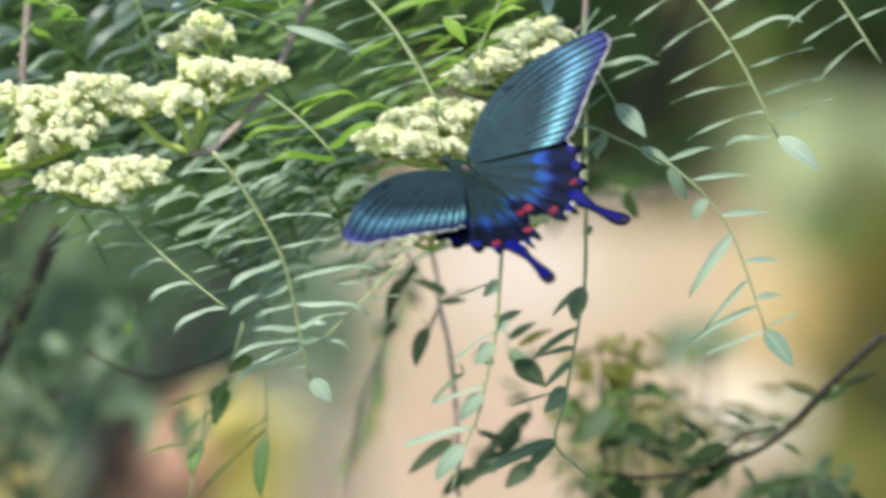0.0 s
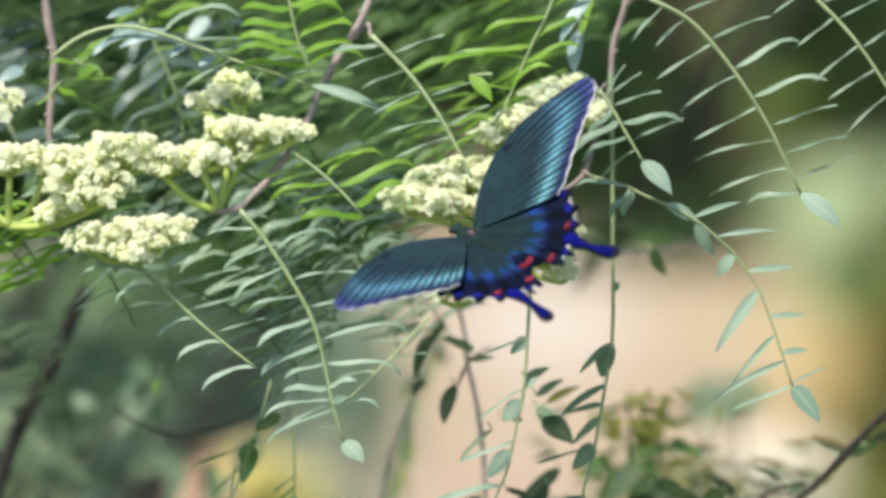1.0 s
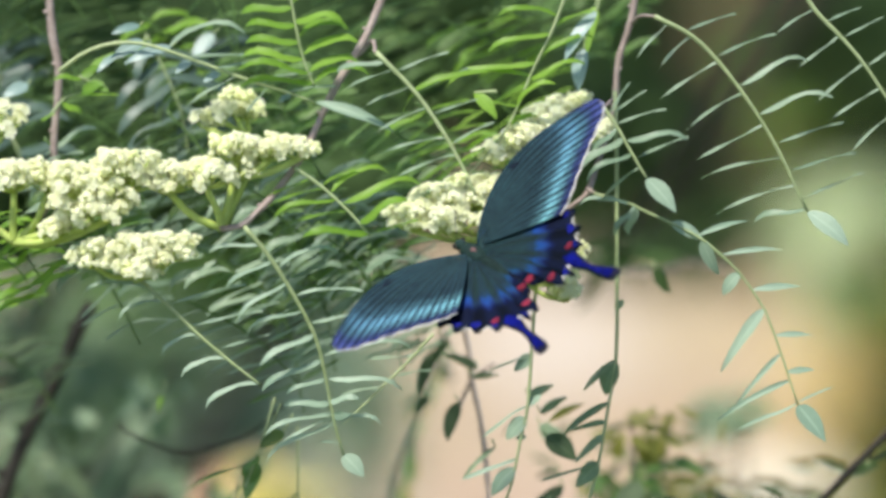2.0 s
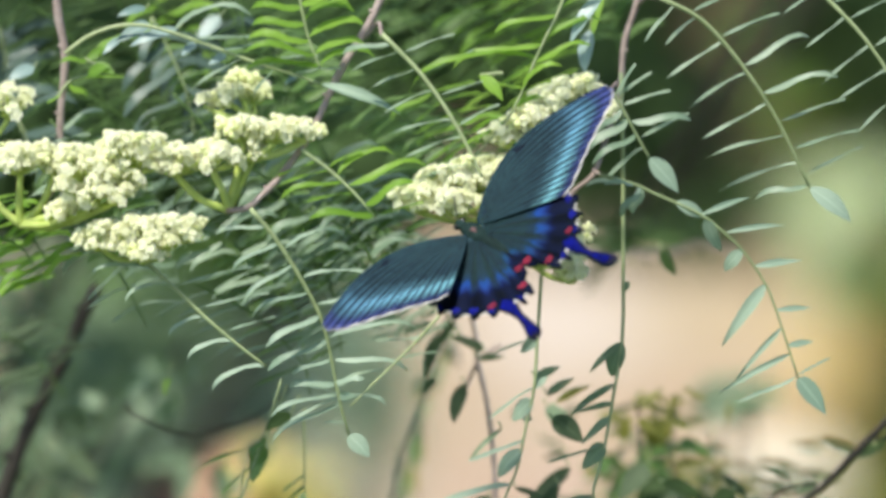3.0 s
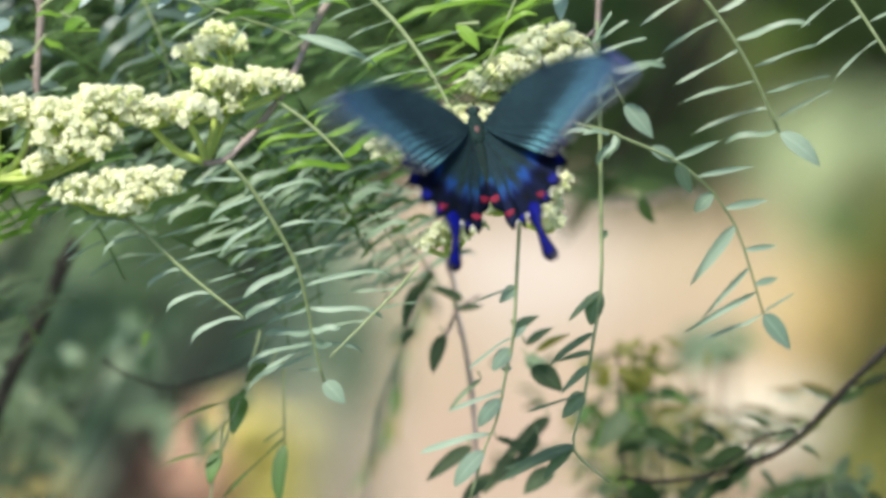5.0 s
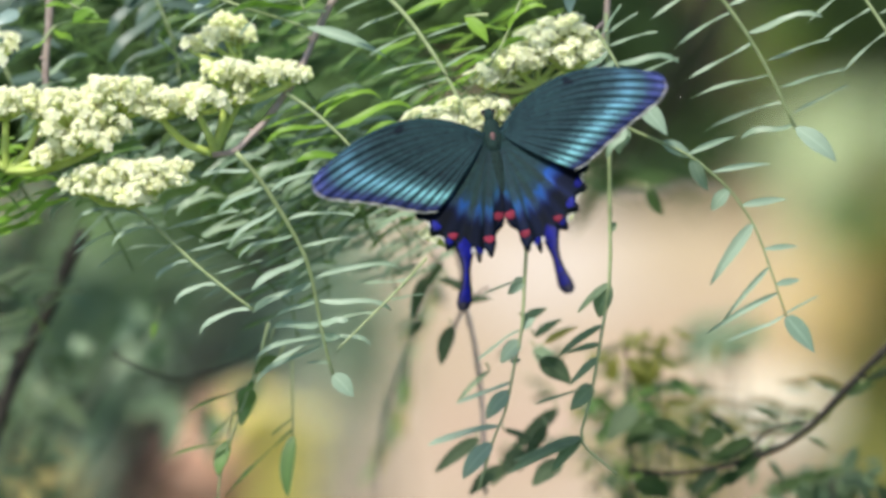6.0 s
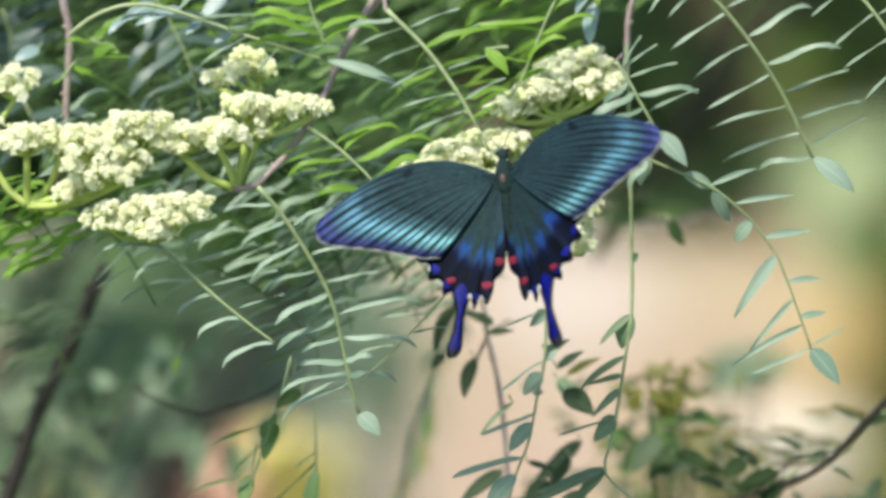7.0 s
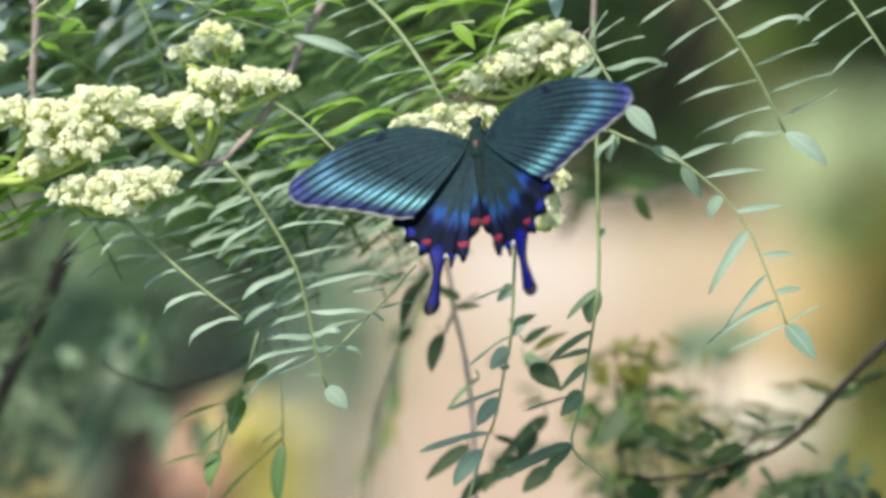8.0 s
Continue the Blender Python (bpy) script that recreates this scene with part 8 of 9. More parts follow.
SOIL = material("soil", soil)
YELLOW_BLOOM = leafy("yellow_bloom", (0.90, 0.79, 0.20), (0.96, 0.88, 0.34), (0.90, 0.85, 0.35), 0.6, 0.15)
LEAF_STRAW = leafy("leaf_straw", (0.56, 0.43, 0.14), (0.74, 0.60, 0.27), (0.75, 0.60, 0.20), 0.6, 0.35)
# pale lit copy of the green leaf: sunlight put into the colour
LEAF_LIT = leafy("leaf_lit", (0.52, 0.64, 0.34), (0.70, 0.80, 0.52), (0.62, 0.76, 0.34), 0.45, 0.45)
STONE = plain("pale_stone", (0.60, 0.56, 0.44), (0.71, 0.67, 0.55), 9.0, 0.85, 0.6, 0.01)
PINK_BLOOM = leafy("pink_bloom", (0.91, 0.56, 0.40), (0.95, 0.68, 0.52), (0.85, 0.50, 0.36), 0.6, 0.15)
BARK_TREE = plain("bark_tree", (0.09, 0.055, 0.028), (0.23, 0.15, 0.085), 14.0, 0.9, 0.9, 0.02)

bm = bmesh.new()
steps = [-600, -120, -40, -14] + [i * 1.0 for i in range(-8, 16)] + [20, 40, 120, 600]
rows_ = [[bm.verts.new((x, y, 0.04 * noise.noise(Vector((x * 0.5, y * 0.5, 0))) if abs(x) < 12 and abs(y) < 16 else 0)) for x in steps] for y in steps]
for r0_, r1_ in zip(rows_, rows_[1:]):
    for k in range(len(steps) - 1):
        bm.faces.new((r0_[k], r0_[k + 1], r1_[k + 1], r1_[k]))
tagged(part("ground", bm, SOIL), "pinkish bare garden soil in the sun", "ground", kind="structure")


def shrub(place, rx, ry, rd, count, size, mat, label, seed, lean=0):
    """A loose mass of leaves on a few thin stems, cm; it stands on the ground, or (lean 1) arches over from a foot at the side, or (lean -2) leans in from the side."""
    rng = random.Random(seed)
    mid = at(*place)
    foot = Vector((mid.x, mid.y + 0.05, 0.0))
    if lean > 0:
        foot.x += 1.2
    elif lean < 0:
        foot.x -= 0.55
    e = thing("shrub", foot, label, "shrub", "garden shrubs")
    thick = 0.006 if size > 2.3 else 0.002 if size > 1.7 else 0.0006
    for k in range(3):
        bm = bmesh.new()
        t = mid + (RIGHT * rng.uniform(-0.6, 0.6) * rx + UP * rng.uniform(-0.3, 0.5) * ry + AWAY * rng.uniform(-0.4, 0.4) * rd) * 0.01 - foot
        way = [t * 0.5 + Vector((rng.uniform(-0.04, 0.04), 0.02, 0.03))]
        if lean > 0:
            way = [Vector((-0.02, 0.0, t.z * 0.6)), Vector((-0.25, 0.0, t.z + 0.35)), Vector((t.x * 0.7, t.y, t.z + 0.5))]
        tube(bm, curve([Vector((rng.uniform(-0.02, 0.02), rng.uniform(-0.02, 0.02), 0)), *way, t], 14), thick, thick * 0.5, 6)
        part("stem", bm, BARK_DARK, e)
    bm = bmesh.new()
    uv = bm.loops.layers.uv.new()
    lumps = [(rng.uniform(-0.7, 0.7), rng.uniform(-0.7, 0.7), rng.uniform(-0.7, 0.7), rng.uniform(0.25, 0.5)) for k in range(14)]
    for i in range(count):
        a, b, c, r = rng.choice(lumps)
        while True:
            o = Vector((rng.uniform(-1, 1), rng.uniform(-1, 1), rng.uniform(-1, 1)))
            if o.length < 1:
                break
        o = Vector((a, b, c)) + o * r
        p = mid + (RIGHT * o.x * rx + UP * o.y * ry + AWAY * o.z * rd) * 0.01 - foot
        x = Vector((rng.uniform(-1, 1), rng.uniform(-1, 1), rng.uniform(-0.9, 0.3))).normalized()
        n = Vector((rng.uniform(-0.7, 0.7), rng.uniform(-0.9, 0.4), 1)).normalized()
        y = n.cross(x).normalized()
        l = size * 0.01 * rng.uniform(0.7, 1.3)
        w = l * 0.2
        q = [bm.verts.new(p + x * l * s + y * w * k - n * l * 0.15 * s * s) for s, k in ((0, 0), (0.3, 1), (0.65, 0.8), (1, 0), (0.65, -0.8), (0.3, -1))]
        f = bm.faces.new(q)
        for loop, co in zip(f.loops, ((0, 0.5), (0.3, 1), (0.65, 0.9), (1, 0.5), (0.65, 0.1), (0.3, 0))):
            loop[uv].uv = co
    tagged(part("leaves", bm, mat, e), kind="stuff")
    return e


shrub((-16.23, 8.45, 70.0), 11.6, 7.2, 15, 2400, 2.6, LEAF_DARK_SHADED, "dark green leafy shrub behind the bush", 1, -2)
shrub((-16.2, 3.96, 200.0), 11.8, 10.0, 40, 1600, 3.6, LEAF_MID, "green leafy shrub behind the bush", 2, -2)
shrub((-19.39, -6.18, 130.0), 2.6, 5.0, 10, 110, 2.6, LEAF_MID, "green leafy shrub in soft focus behind the bush", 3, -2)
shrub((-19.76, -2.56, 90.0), 7.2, 6.2, 15, 90, 2.6, LEAF_SAGE, "grey-green leafy shrub low behind the bush", 4, -2)
shrub((-17.01, -7.45, 220.0), 8.2, 4.5, 40, 520, 4.0, LEAF_PALE, "grey-green leafy shrub behind the bush", 5, 0)
shrub((-3.94, 4.44, 130.0), 3.8, 2.8, 12, 420, 3.0, LEAF_DARK_SHADED, "dark green leafy shrub behind the flowers", 6, -2)
shrub((-1.45, 12.57, 170.0), 12.5, 7.9, 40, 2200, 3.4, LEAF_DARK_SHADED, "dark green shrub arching over behind the flowers", 7, 1)
# the dark back shrubs carry painted canopy shade in their leaf colour
shrub((33.81, 25.09, 650.0), 14.4, 12.9, 50, 2600, 6, LEAF_DARK_SHADED, "dark leafy shrub, tree shade partly put into its colour", 8, 0)
shrub((11.82, 16.31, 280.0), 8.6, 10.3, 50, 1700, 4.2, LEAF_DARK_SHADED, "dark leafy shrub arching over, shade put into its colour", 9, 1)
shrub((33.21, 18.6, 320.0), 7.9, 5.1, 50, 1200, 4.2, LEAF_DARK_SHADED, "dark leafy shrub arching over, shade put into its colour", 10, 1)
shrub((15.22, 7.82, 590.0), 25.4, 4.9, 50, 900, 5, LEAF_DARK_SHADED, "dark low planting behind the bare soil", 11, 0)
shrub((-6.42, -8.87, 300.0), 4.0, 7.1, 30, 260, 3.5, LEAF_PALE, "grey-green upright plant on the soil", 12, 0)
shrub((49.3, 1.03, 520.0), 8.2, 6.1, 60, 3200, 5, LEAF_LIT, "light green garden shrub, sunlight put into its leaf colour", 13, 0)
shrub((43.91, -10.54, 460.0), 5.6, 7.7, 30, 260, 4, LEAF_STRAW, "golden dry grass at the edge of the soil", 14, 0)
shrub((55.76, -7.32, 490.0), 3.7, 9.2, 30, 500, 4, LEAF_OLIVE, "olive plant at the edge of the soil", 15, 0)
shrub((54.15, 25.01, 660.0), 14.6, 8.1, 40, 2600, 6, LEAF_DARK_SHADED, "dark leafy shrub at the back of the garden", 16, 0)
shrub((35.65, 7.12, 590.0), 7.4, 5.6, 30, 1200, 5, LEAF_DARK_SHADED, "dark low planting behind the bare soil", 17, 0)
shrub((-8.7, -15.7, 142.0), 1.8, 4.3, 5, 1200, 1.6, YELLOW_BLOOM, "clump of yellow flowers in the garden", 18, 0)
shrub((-13.1, -14.7, 145.0), 3.9, 3.4, 5, 1900, 1.6, PINK_BLOOM, "clump of salmon-pink flowers in the garden", 19, 0)
shrub((-18.99, -13.11, 240.0), 7.1, 2.0, 20, 300, 3.0, LEAF_MID, "low green plant behind the flowers", 20, 0)
shrub((-21.56, -9.9, 240.0), 5.0, 4.0, 20, 420, 3.4, LEAF_PALE, "grey-green leafy shrub low behind the bush", 21, -2)
shrub((-15.98, -10.49, 260.0), 6.0, 4.5, 20, 520, 3.4, LEAF_SILVER, "grey-green leafy shrub low behind the bush", 22, -2)
shrub((-29.7, -20.06, 260.0), 8.6, 5.3, 40, 900, 3.5, LEAF_MID, "low green garden plants", 24, 0)
shrub((40.26, -25.42, 360.0), 5.0, 4.5, 30, 300, 3.5, LEAF_DARK_SHADED, "low grey-green garden plants", 25, 0)
shrub((10.95, -13.24, 110.0), 3.3, 3.0, 25, 130, 1.8, LEAF_OLIVE, "olive-green low plant under the bush", 26, 0)
shrub((25.54, -2.53, 200.0), 2.2, 0.7, 10, 36, 2.2, LEAF_MID, "thin dark shrub arching over the edge of the soil", 27, 1)
shrub((47.15, -6.79, 440.0), 3.4, 4.0, 20, 300, 4, LEAF_OLIVE, "olive green plant at the edge of the soil", 28, 0)
shrub((42.15, -18.89, 390.0), 4.2, 5.8, 20, 420, 4, LEAF_OLIVE, "olive-brown low plant at the edge of the soil", 29, 0)
shrub((31.25, -19.59, 200.0), 4.3, 2.9, 30, 300, 3, LEAF_OLIVE, "olive low plant under the bush", 30, 0)
shrub((7.68, 0.02, 42.0), 2.2, 0.7, 15, 24, 2.0, LEAF_DARK_SHADED, "thin leafy shrub arching over behind the hanging stems", 32, 1)
shrub((-18.25, -7.82, 75.0), 4.9, 4.2, 30, 160, 2.0, LEAF_SAGE, "grey-green leafy shrub low behind the bush", 33, -2)
# added sprig of very pale leaves, stands in for a blurred highlight
shrub((-14.28, -7.48, 32.0), 0.2, 0.2, 1, 5, 0.75, LEAF_LIT, "pale sprig added as a blurred highlight low under the bush", 41, -2)
shrub((-21.22, -9.66, 240.0), 5.0, 4.6, 40, 330, 3.4, LEAF_PALE, "grey-green leafy shrub behind the bush", 42, 0)
shrub((-24.38, -18.19, 230.0), 5.0, 3.6, 30, 260, 3.2, LEAF_PALE, "grey-green low plant behind the bush", 43, 0)
shrub((-20.73, -14.33, 120.0), 1.8, 1.6, 10, 60, 2.0, LEAF_STRAW, "dry straw-coloured low plant", 44, 0)
shrub((31.77, 15.38, 330.0), 4.2, 3.4, 30, 120, 3.6, LEAF_FRESH, "fresh green shrub lit through behind the arching leaves", 46, 1)
shrub((12.82, 0.52, 150.0), 2.6, 1.5, 14, 60, 2.4, LEAF_DARK_SHADED, "dark leafy shrub arching over behind the hanging stems", 47, 1)
shrub((11.88, -6.09, 60.0), 1.9, 0.8, 10, 26, 1.8, LEAF_SAGE, "grey-green leafy shrub in soft focus over the soil", 48, 0)
shrub((7.13, -5.76, 15.0), 1.3, 0.75, 5, 36, 0.75, LEAF_OLIVE, "olive-green young shoots in soft focus under the bush", 49, 0)
shrub((6.71, -7.68, 18.0), 1.9, 1.2, 5, 34, 1.1, LEAF_MID, "green leafy clump in soft focus under the bush", 50, 0)
shrub((55.09, 17.63, 610.0), 10.5, 7.0, 40, 2200, 5.5, LEAF_DARK_SHADED, "dark green leafy shrub at the back of the garden", 51, 0)
shrub((31.62, 18.37, 420.0), 2.4, 2.4, 20, 36, 3.6, LEAF_FRESH, "fresh green shrub lit through behind the arching leaves", 52, 1)
shrub((45.71, 5.32, 470.0), 3.0, 1.5, 30, 420, 4.2, LEAF_LIT, "light green garden shrub, sunlight put into its leaf colour", 53, 0)
shrub((-20.03, -14.69, 230.0), 5.0, 3.4, 20, 330, 3.2, LEAF_SAGE, "grey-green low plant behind the bush", 54, 0)
shrub((-25.89, -8.14, 250.0), 6.0, 6.0, 30, 420, 3.4, LEAF_MID, "green leafy shrub behind the bush", 55, 0)
shrub((-13.52, -6.29, 26.0), 2.3, 2.0, 6, 20, 1.5, LEAF_SHADE, "thin dark green shrub in soft focus low in the bush", 56, -2)
shrub((-10.67, -5.63, 30.0), 2.4, 1.6, 6, 26, 1.5, LEAF_SAGE, "thin grey-green shrub in soft focus low in the bush", 57, -2)
shrub((-14.88, -9.85, 34.0), 2.4, 1.8, 8, 26, 1.5, LEAF_SHADE, "thin dark green shrub in soft focus low in the bush", 58, -2)
shrub((-9.88, -8.46, 40.0), 2.4, 1.6, 8, 14, 1.6, LEAF_SAGE, "thin grey-green shrub in soft focus low in the bush", 59, -2)
shrub((13.69, -10.32, 14.0), 1.6, 0.7, 5, 44, 1.2, LEAF_SHADE, "dark leafy spray in soft focus beside the lower branch", 60, 0)
shrub((6.66, -9.97, 20.0), 0.5, 0.5, 3, 12, 0.8, LEAF_FRESH, "yellow-green young shoots in soft focus under the bush", 61, 0)
shrub((13.01, -10.93, 22.0), 1.8, 0.6, 5, 30, 1.3, LEAF_SAGE, "grey-green leafy spray in soft focus beside the lower branch", 62, 0)
shrub((-19.01, -17.45, 200.0), 3.2, 2.6, 15, 320, 2.8, LEAF_SILVER, "pale grey-green low plant behind the bush", 63, 0)
shrub((-13.2, -8.74, 190.0), 4.5, 2.4, 15, 320, 2.8, LEAF_SILVER, "pale grey-green leafy shrub behind the bush", 64, 0)


def boulder():
    rng = random.Random(3)
    c = at(33.97, -22.84, 450.0)
    bm = bmesh.new()
    bmesh.ops.create_icosphere(bm, subdivisions=3, radius=1.0)
    for v in bm.verts:
        n_ = 1 + 0.22 * noise.noise(v.co * 1.4) + 0.06 * noise.noise(v.co * 5)
        v.co = Vector((v.co.x * 0.094, v.co.y * 0.06, v.co.z * (c.z + 0.012))) * n_
    ob = part("boulder", bm, STONE)
    ob.location = (c.x, c.y, 0.0)
    tagged(ob, "pale sunlit boulder half sunk in the soil", "stone")


boulder()


def tree():
    c = at(38.8, 7.92, 600.0)
    e = thing("tree", (c.x, c.y, 0), "brown tree trunk in the shade of the garden", "tree")
    bm = bmesh.new()
    tube(bm, curve([Vector((0, 0, -0.05)), Vector((0.01, 0, 0.8)), Vector((-0.02, 0.02, 1.8)), Vector((0.04, 0.05, 3.2))], 24), 0.075, 0.045, 12, 0.06, random.Random(8))
    part("trunk", bm, BARK_TREE, e)
    # unseen crown, added and leaned left to throw shade on the back shrubs
    bm = bmesh.new()
    uv = bm.loops.layers.uv.new()
    rng = random.Random(5)
    for k in range(7):
        a = 6.28 * k / 7
        end = Vector((-0.62 + math.cos(a) * rng.uniform(0.2, 0.7), 0.1 + math.sin(a) * rng.uniform(0.2, 0.55), rng.uniform(2.4, 2.9)))
        limb = bmesh.new()
        tube(limb, curve([Vector((0, 0, 1.9 + k * 0.15)), end * 0.5 + Vector((0, 0, 1.2)), end], 10), 0.025, 0.008, 7, 0.05, rng)
        part("limb", limb, BARK_TREE, e)
        for i in range(330):
            o = Vector((rng.gauss(0, 0.28), rng.gauss(0, 0.28), rng.gauss(0, 0.2)))
            p = end + o
            x_ = Vector((rng.uniform(-1, 1), rng.uniform(-1, 1), rng.uniform(-0.8, 0.3))).normalized()
            y_ = Vector((rng.uniform(-0.4, 0.4), rng.uniform(-0.4, 0.4), 1)).cross(x_).normalized()
            q = [bm.verts.new(p + x_ * s * 0.09 + y_ * k_ * 0.026) for s, k_ in ((0, 0), (0.4, 1), (1, 0), (0.4, -1))]
            f = bm.faces.new(q)
            for loop, co in zip(f.loops, ((0, 0.5), (0.4, 1), (1, 0.5), (0.4, 0))):
                loop[uv].uv = co
    tagged(part("crown", bm, LEAF_MID, e), kind="stuff")


tree()


def motions():
    def fly(t, x, y, yaw, pitch, roll):
        return t, Matrix.Translation(at(x, y, -1.5)) @ TURN @ pose(0, 0, 0, 0, 0, roll) @ pose(0, 0, 0, pitch, 0, 0) @ pose(0, 0, 0, 0, yaw, 0)

    def beat(side, hinge, rows):
        return [(t, Matrix.Translation((hinge[0] * side, hinge[1], hinge[2])) @ pose(0, 0, 0, 0, -flap * side, 0) @ pose(0, 0, 0, 0, 0, sweep * side)) for t, flap, sweep in rows]

    TURN = BASE.to_3x3().to_4x4()
    fore, hind = (0.002, 0.002, 0.0015), (0.0015, -0.002, 0.001)
    walk(butterfly, [
        fly(0.00, 1.80, 0.24, 30.4, -36.7, 56.5),
        fly(0.50, 1.70, 0.22, 29.5, -36.6, 54.6),
        fly(1.00, 1.18, -0.01, 30.7, -47.6, 61.1),
        fly(1.50, 1.17, -0.01, 19.6, -48.2, 55.7),
        fly(2.80, 1.03, 0.05, 23.5, -49.8, 56.7),
        fly(3.00, 0.97, 0.08, 15.8, -49.4, 58.1),
        fly(3.20, 0.84, 0.24, 18.3, -49.2, 56.6),
        fly(3.30, 1.17, 0.36, 2.4, -48.1, 29.4),
        fly(3.40, 1.35, 0.85, 22.4, -46.0, 47.1),
        fly(3.50, 1.12, 1.01, 8.1, -48.9, 28.2),
        fly(3.60, 0.86, 1.70, -11.7, -42.7, 14.6),
        fly(3.70, 0.77, 1.58, -13.1, -37.7, 23.7),
        fly(3.80, 1.06, 1.28, -22.8, -37.2, 28.7),
        fly(3.90, 1.34, 0.90, -13.3, -31.8, 23.3),
        fly(4.00, 1.35, 0.86, -10.5, -26.1, 21.3),
        fly(4.10, 0.98, 0.40, -26.4, -22.4, 21.5),
        fly(4.20, 0.59, 0.34, -27.6, -19.2, 22.3),
        fly(4.30, 0.64, 1.08, -30.7, -22.2, 2.1),
        fly(4.40, 0.80, 1.51, -10.4, -27.6, 2.1),
        fly(4.50, 1.01, 1.79, -16.2, -35.5, 2.0),
        fly(4.60, 1.06, 1.76, 4.4, -44.8, 10.5),
        fly(4.70, 1.64, 1.82, 8.5, -43.3, 11.2),
        fly(4.80, 1.65, 1.76, 7.2, -41.8, 10.9),
        fly(4.90, 1.67, 1.71, 5.8, -40.3, 10.7),
        fly(5.00, 1.69, 1.65, 4.5, -38.8, 10.4),
        fly(5.10, 1.71, 1.59, 3.1, -37.3, 10.1),
        fly(5.20, 1.73, 1.53, 1.8, -35.8, 9.8),
        fly(5.30, 1.74, 1.48, 0.4, -34.3, 9.6),
        fly(5.40, 1.76, 1.42, -1.0, -32.8, 9.3),
        fly(5.50, 1.78, 1.36, -2.3, -31.3, 9.0),
        fly(5.65, 1.81, 1.28, -4.3, -29.0, 8.6),
        fly(5.80, 1.83, 1.19, -6.4, -26.7, 8.2),
        fly(6.00, 1.91, 1.23, -0.5, -27.2, 9.5),
        fly(6.30, 1.86, 1.13, -3.1, -24.0, 2.5),
        fly(6.50, 1.49, 1.03, -28.4, -25.3, -2.7),
        fly(6.80, 1.51, 1.07, -21.7, -25.7, 5.8),
        fly(7.00, 1.62, 0.95, -16.6, -23.4, 4.5),
        fly(7.50, 1.80, 1.08, -12.9, -28.9, 2.5),
        fly(8.00, 1.82, 1.21, -16.6, -31.4, 4.4),
    ])
    walk(wings["left"][0], beat(-1, fore, [
        (0.00, 21, -20), (0.50, 22, -21), (1.00, 19, -20), (1.50, 16, -20), (2.80, 17, -18), (3.00, 21, -14), (3.20, 21, -17), (3.30, 83, -38), (3.40, 61, -36), (3.50, 84, -44), (3.60, 50, -5), (3.70, 56, -2), (3.80, 84, -14), (3.90, 73, -10), (4.00, 31, -9), (4.10, 20, -20), (4.20, 53, -3), (4.30, 55, 5), (4.40, 61, -6), (4.50, 92, -17), (4.60, 83, -11), (4.70, 74, -20), (4.80, 25, -20), (4.90, -2, -20), (5.00, 40, -20), (5.10, 72, -20), (5.20, 30, -21), (5.30, 2, -21), (5.40, 35, -21), (5.50, 20, -21), (5.65, 12, -21), (5.80, 14, -21), (6.00, 16, -22), (6.30, 11, -23), (6.50, 14, -21), (6.80, 16, -14), (7.00, 19, -21), (7.50, 18, -18), (8.00, 22, -22)]))
    walk(wings["left"][1], beat(-1, hind, [
        (0.00, 8, -0), (0.50, 12, -1), (1.00, 11, -3), (1.50, 7, -3), (2.80, 6, -2), (3.00, 6, 1), (3.20, 11, -4), (3.30, 49, -1), (3.40, 54, 9), (3.50, 41, -4), (3.60, 46, 6), (3.70, 36, 2), (3.80, 37, 5), (3.90, 26, 3), (4.00, 16, 2), (4.10, 12, -1), (4.20, 30, 1), (4.30, 32, 1), (4.40, 21, -3), (4.50, 27, 2), (4.60, 31, 2), (4.70, 39, -1), (4.80, 18, -0), (4.90, -9, -0), (5.00, 25, -0), (5.10, 40, 0), (5.20, 22, 0), (5.30, -5, 1), (5.40, 22, 1), (5.50, 13, 1), (5.65, 12, 2), (5.80, 9, 2), (6.00, 10, 1), (6.30, 5, 1), (6.50, 9, -0), (6.80, 12, 7), (7.00, 14, 4), (7.50, 10, 3), (8.00, 13, 2)]))
    walk(wings["right"][0], beat(1, fore, [
        (0.00, 18, -14), (0.50, 27, -20), (1.00, 28, -18), (1.50, 20, -16), (2.80, 20, -17), (3.00, 8, -17), (3.20, 18, -18), (3.30, 78, -34), (3.40, 64, -5), (3.50, 98, -45), (3.60, 50, -6), (3.70, 49, -8), (3.80, 66, -29), (3.90, 68, -9), (4.00, 33, -16), (4.10, 18, -15), (4.20, 52, -35), (4.30, 56, -11), (4.40, 79, -15), (4.50, 75, -25), (4.60, 95, -18), (4.70, 103, -22), (4.80, 25, -21), (4.90, -2, -21), (5.00, 40, -20), (5.10, 72, -19), (5.20, 30, -19), (5.30, 2, -18), (5.40, 35, -17), (5.50, 20, -17), (5.65, 12, -16), (5.80, 22, -15), (6.00, 26, -14), (6.30, 16, -13), (6.50, 20, -13), (6.80, 21, -19), (7.00, 21, -15), (7.50, 22, -17), (8.00, 21, -18)]))
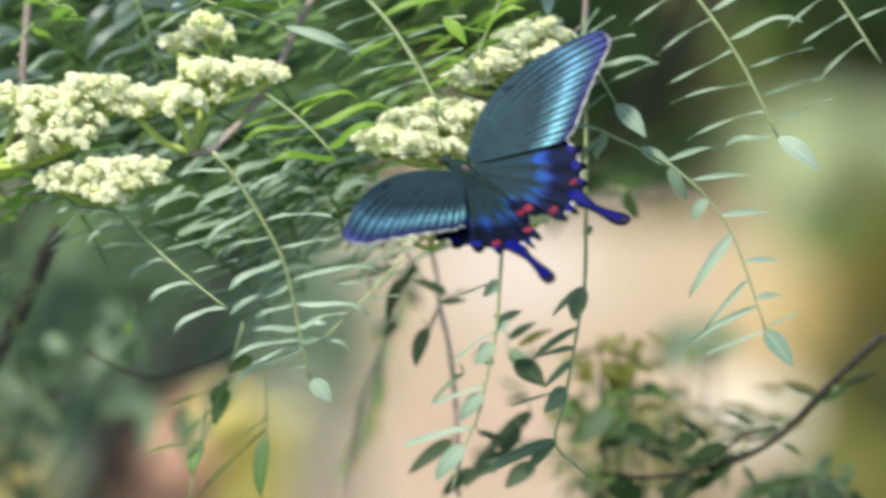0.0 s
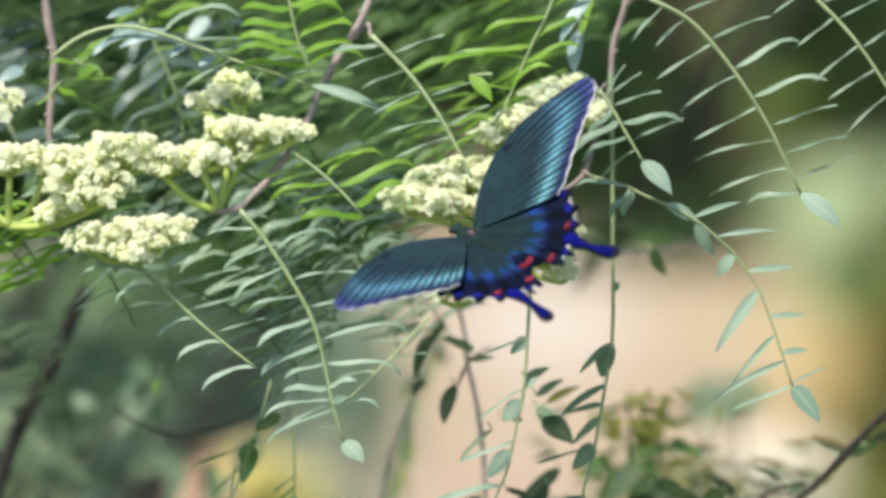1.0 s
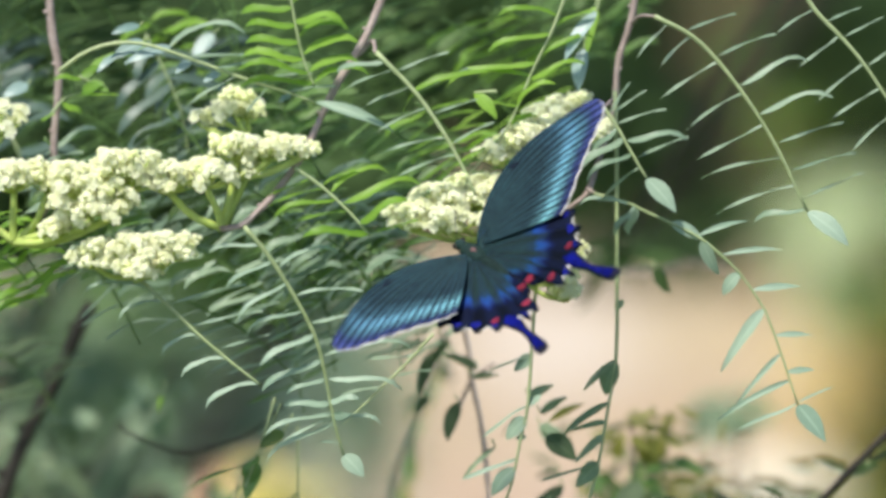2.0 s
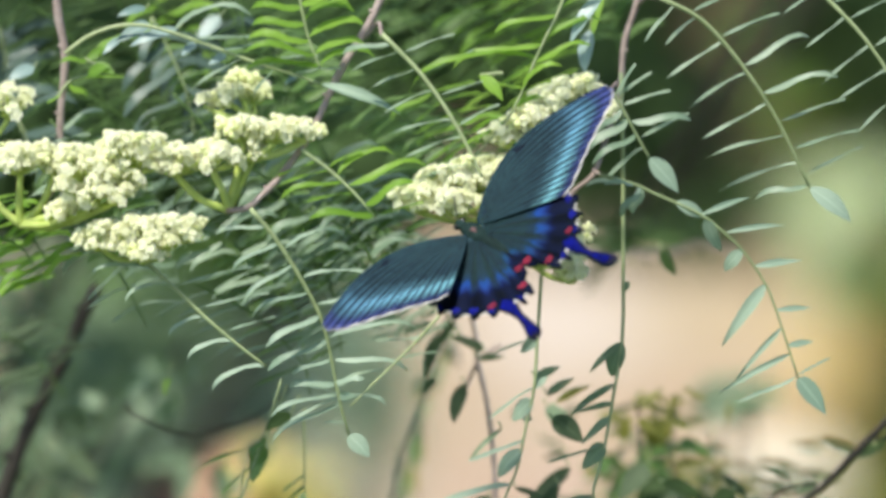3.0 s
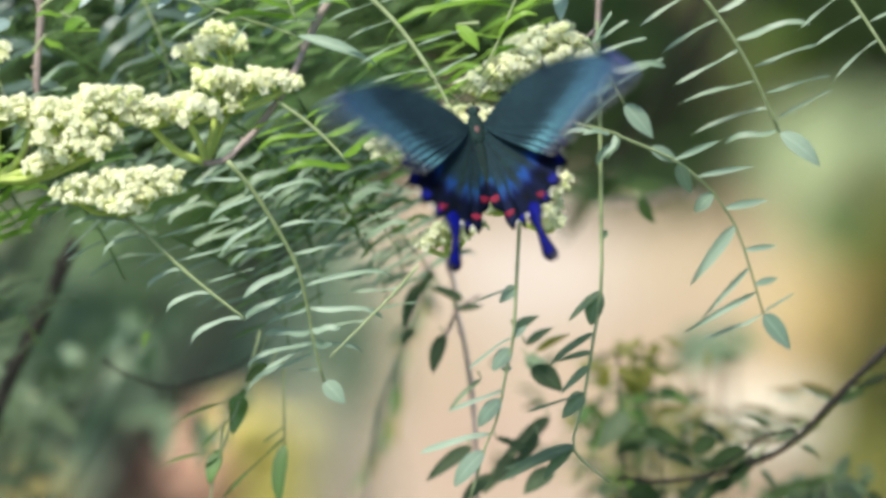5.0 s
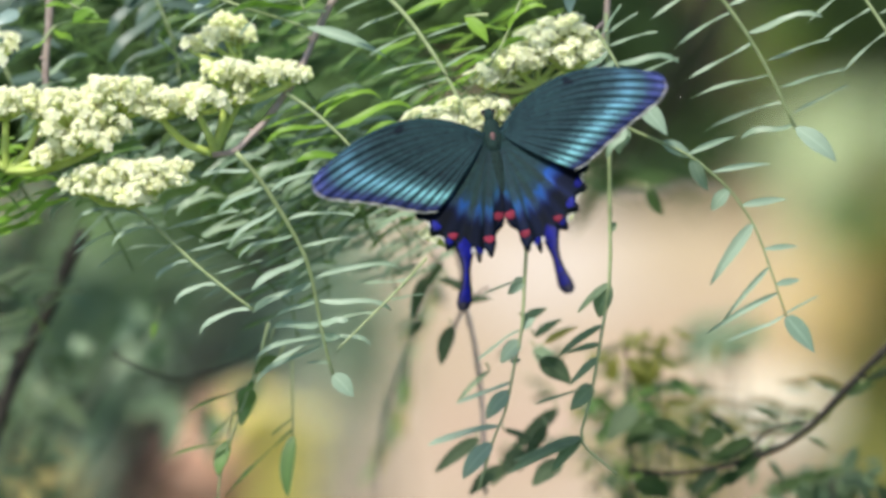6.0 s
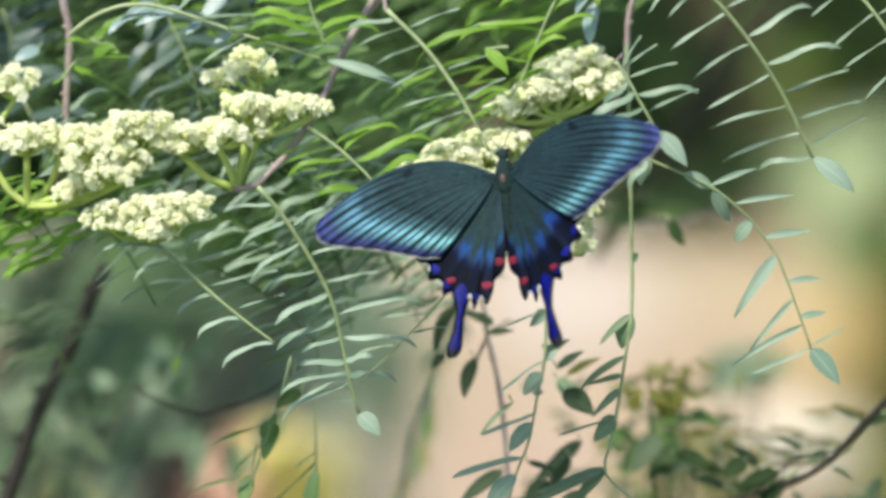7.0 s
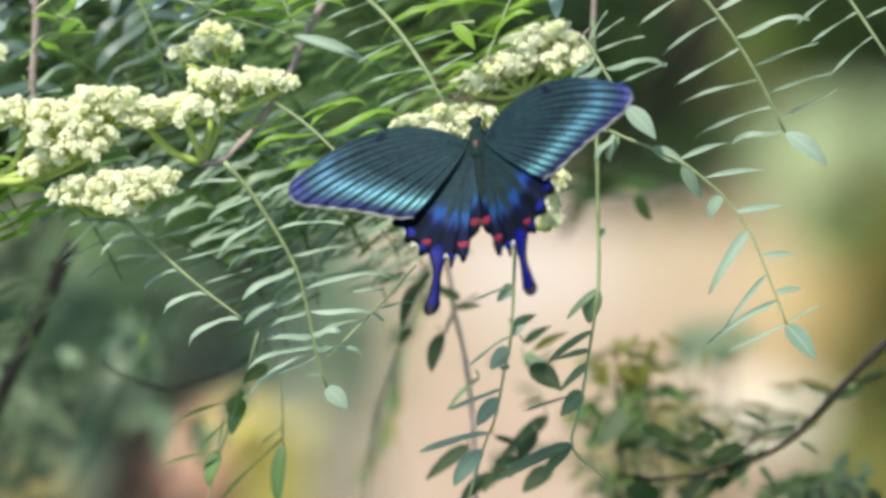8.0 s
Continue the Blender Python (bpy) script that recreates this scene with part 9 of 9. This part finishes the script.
    walk(wings["right"][1], beat(1, hind, [
        (0.00, 15, -3), (0.50, 22, -2), (1.00, 24, -1), (1.50, 16, 1), (2.80, 16, 0), (3.00, 5, -3), (3.20, 15, 2), (3.30, 50, -1), (3.40, 59, -2), (3.50, 39, -4), (3.60, 45, -1), (3.70, 30, -7), (3.80, 27, -12), (3.90, 25, -5), (4.00, 18, -3), (4.10, 11, -1), (4.20, 35, -1), (4.30, 34, 3), (4.40, 33, 8), (4.50, 30, 3), (4.60, 28, -2), (4.70, 35, -1), (4.80, 18, -2), (4.90, -9, -2), (5.00, 25, -2), (5.10, 40, -2), (5.20, 22, -2), (5.30, -5, -2), (5.40, 22, -3), (5.50, 13, -3), (5.65, 12, -3), (5.80, 11, -3), (6.00, 16, -3), (6.30, 4, -2), (6.50, 6, -1), (6.80, 10, -9), (7.00, 16, -5), (7.50, 14, -5), (8.00, 15, -4)]))

    def sway(leaf_, way, rows):
        """Swings a leaf about its root: lifted towards the viewer and turned in its plane, degrees."""
        side = (RIGHT * -way[1] + UP * way[0]).normalized()
        place = leaf_.location.copy()
        walk(leaf_, [(t, Matrix.Translation(place) @ Matrix.Rotation(radians(turn), 4, -AWAY) @ Matrix.Rotation(radians(lift), 4, side)) for t, lift, turn in rows])

    sway(leaf_arch, (0.64, -0.77), [(0.0, 0, 0.2), (0.5, 6, -0.7), (1.0, 5, -0.4), (1.5, 0, 0.0), (1.7, 0, 0.0), (2.8, 11, 0.1), (3.0, 12, 0.6), (3.5, 12, 0.0), (4.0, 0, 1.0), (4.5, 18, -0.2), (4.7, 18, -0.2), (6.0, 12, 0.4), (6.5, 12, 0.4), (7.0, 13, -0.3), (7.5, 12, 0.8), (8.0, 10, 0.7)])
    sway(leaf_zigzag, (0.68, -0.73), [(0.0, 3, -0.2), (0.5, 7, -0.5), (1.0, 5, -0.2), (1.5, 0, 0.0), (1.7, 0, 0.0), (2.8, 11, -0.4), (3.0, 13, 0.4), (3.5, 14, 0.1), (4.0, 0, 1.0), (4.5, 21, -0.1), (4.7, 23, -0.1), (6.0, 13, 0.6), (6.5, 10, 0.1), (7.0, 10, 0.5), (7.5, 14, 0.1), (8.0, 0, 1.3)])
    sway(leaf_short, (0.56, -0.83), [(0.0, 0, 0.4), (0.5, 0, -0.7), (1.0, 0, 0.1), (1.5, 0, 0.0), (1.7, 0, 0.0), (3.0, 17, -0.5), (3.5, 26, -1.3), (4.0, 6, -0.1), (4.5, 20, -0.1), (4.7, 24, -0.7), (6.5, 0, -0.4), (7.0, 6, -1.0), (7.5, 0, 0.0), (8.0, 0, 0.1)])
    sway(leaf_hanging, (0.43, -0.90), [(0.0, 10, -0.4), (0.5, 10, -0.6), (1.0, 0, 0.4), (1.5, 0, 0.0), (1.7, 7, -0.1), (3.0, 12, -0.3), (3.5, 15, -0.2), (4.0, 14, -0.5), (4.5, 17, -0.9), (6.0, 16, -0.9), (6.5, 8, -0.4), (7.0, 10, -0.6), (7.5, 12, -1.1), (8.0, 11, -0.4)])


motions()
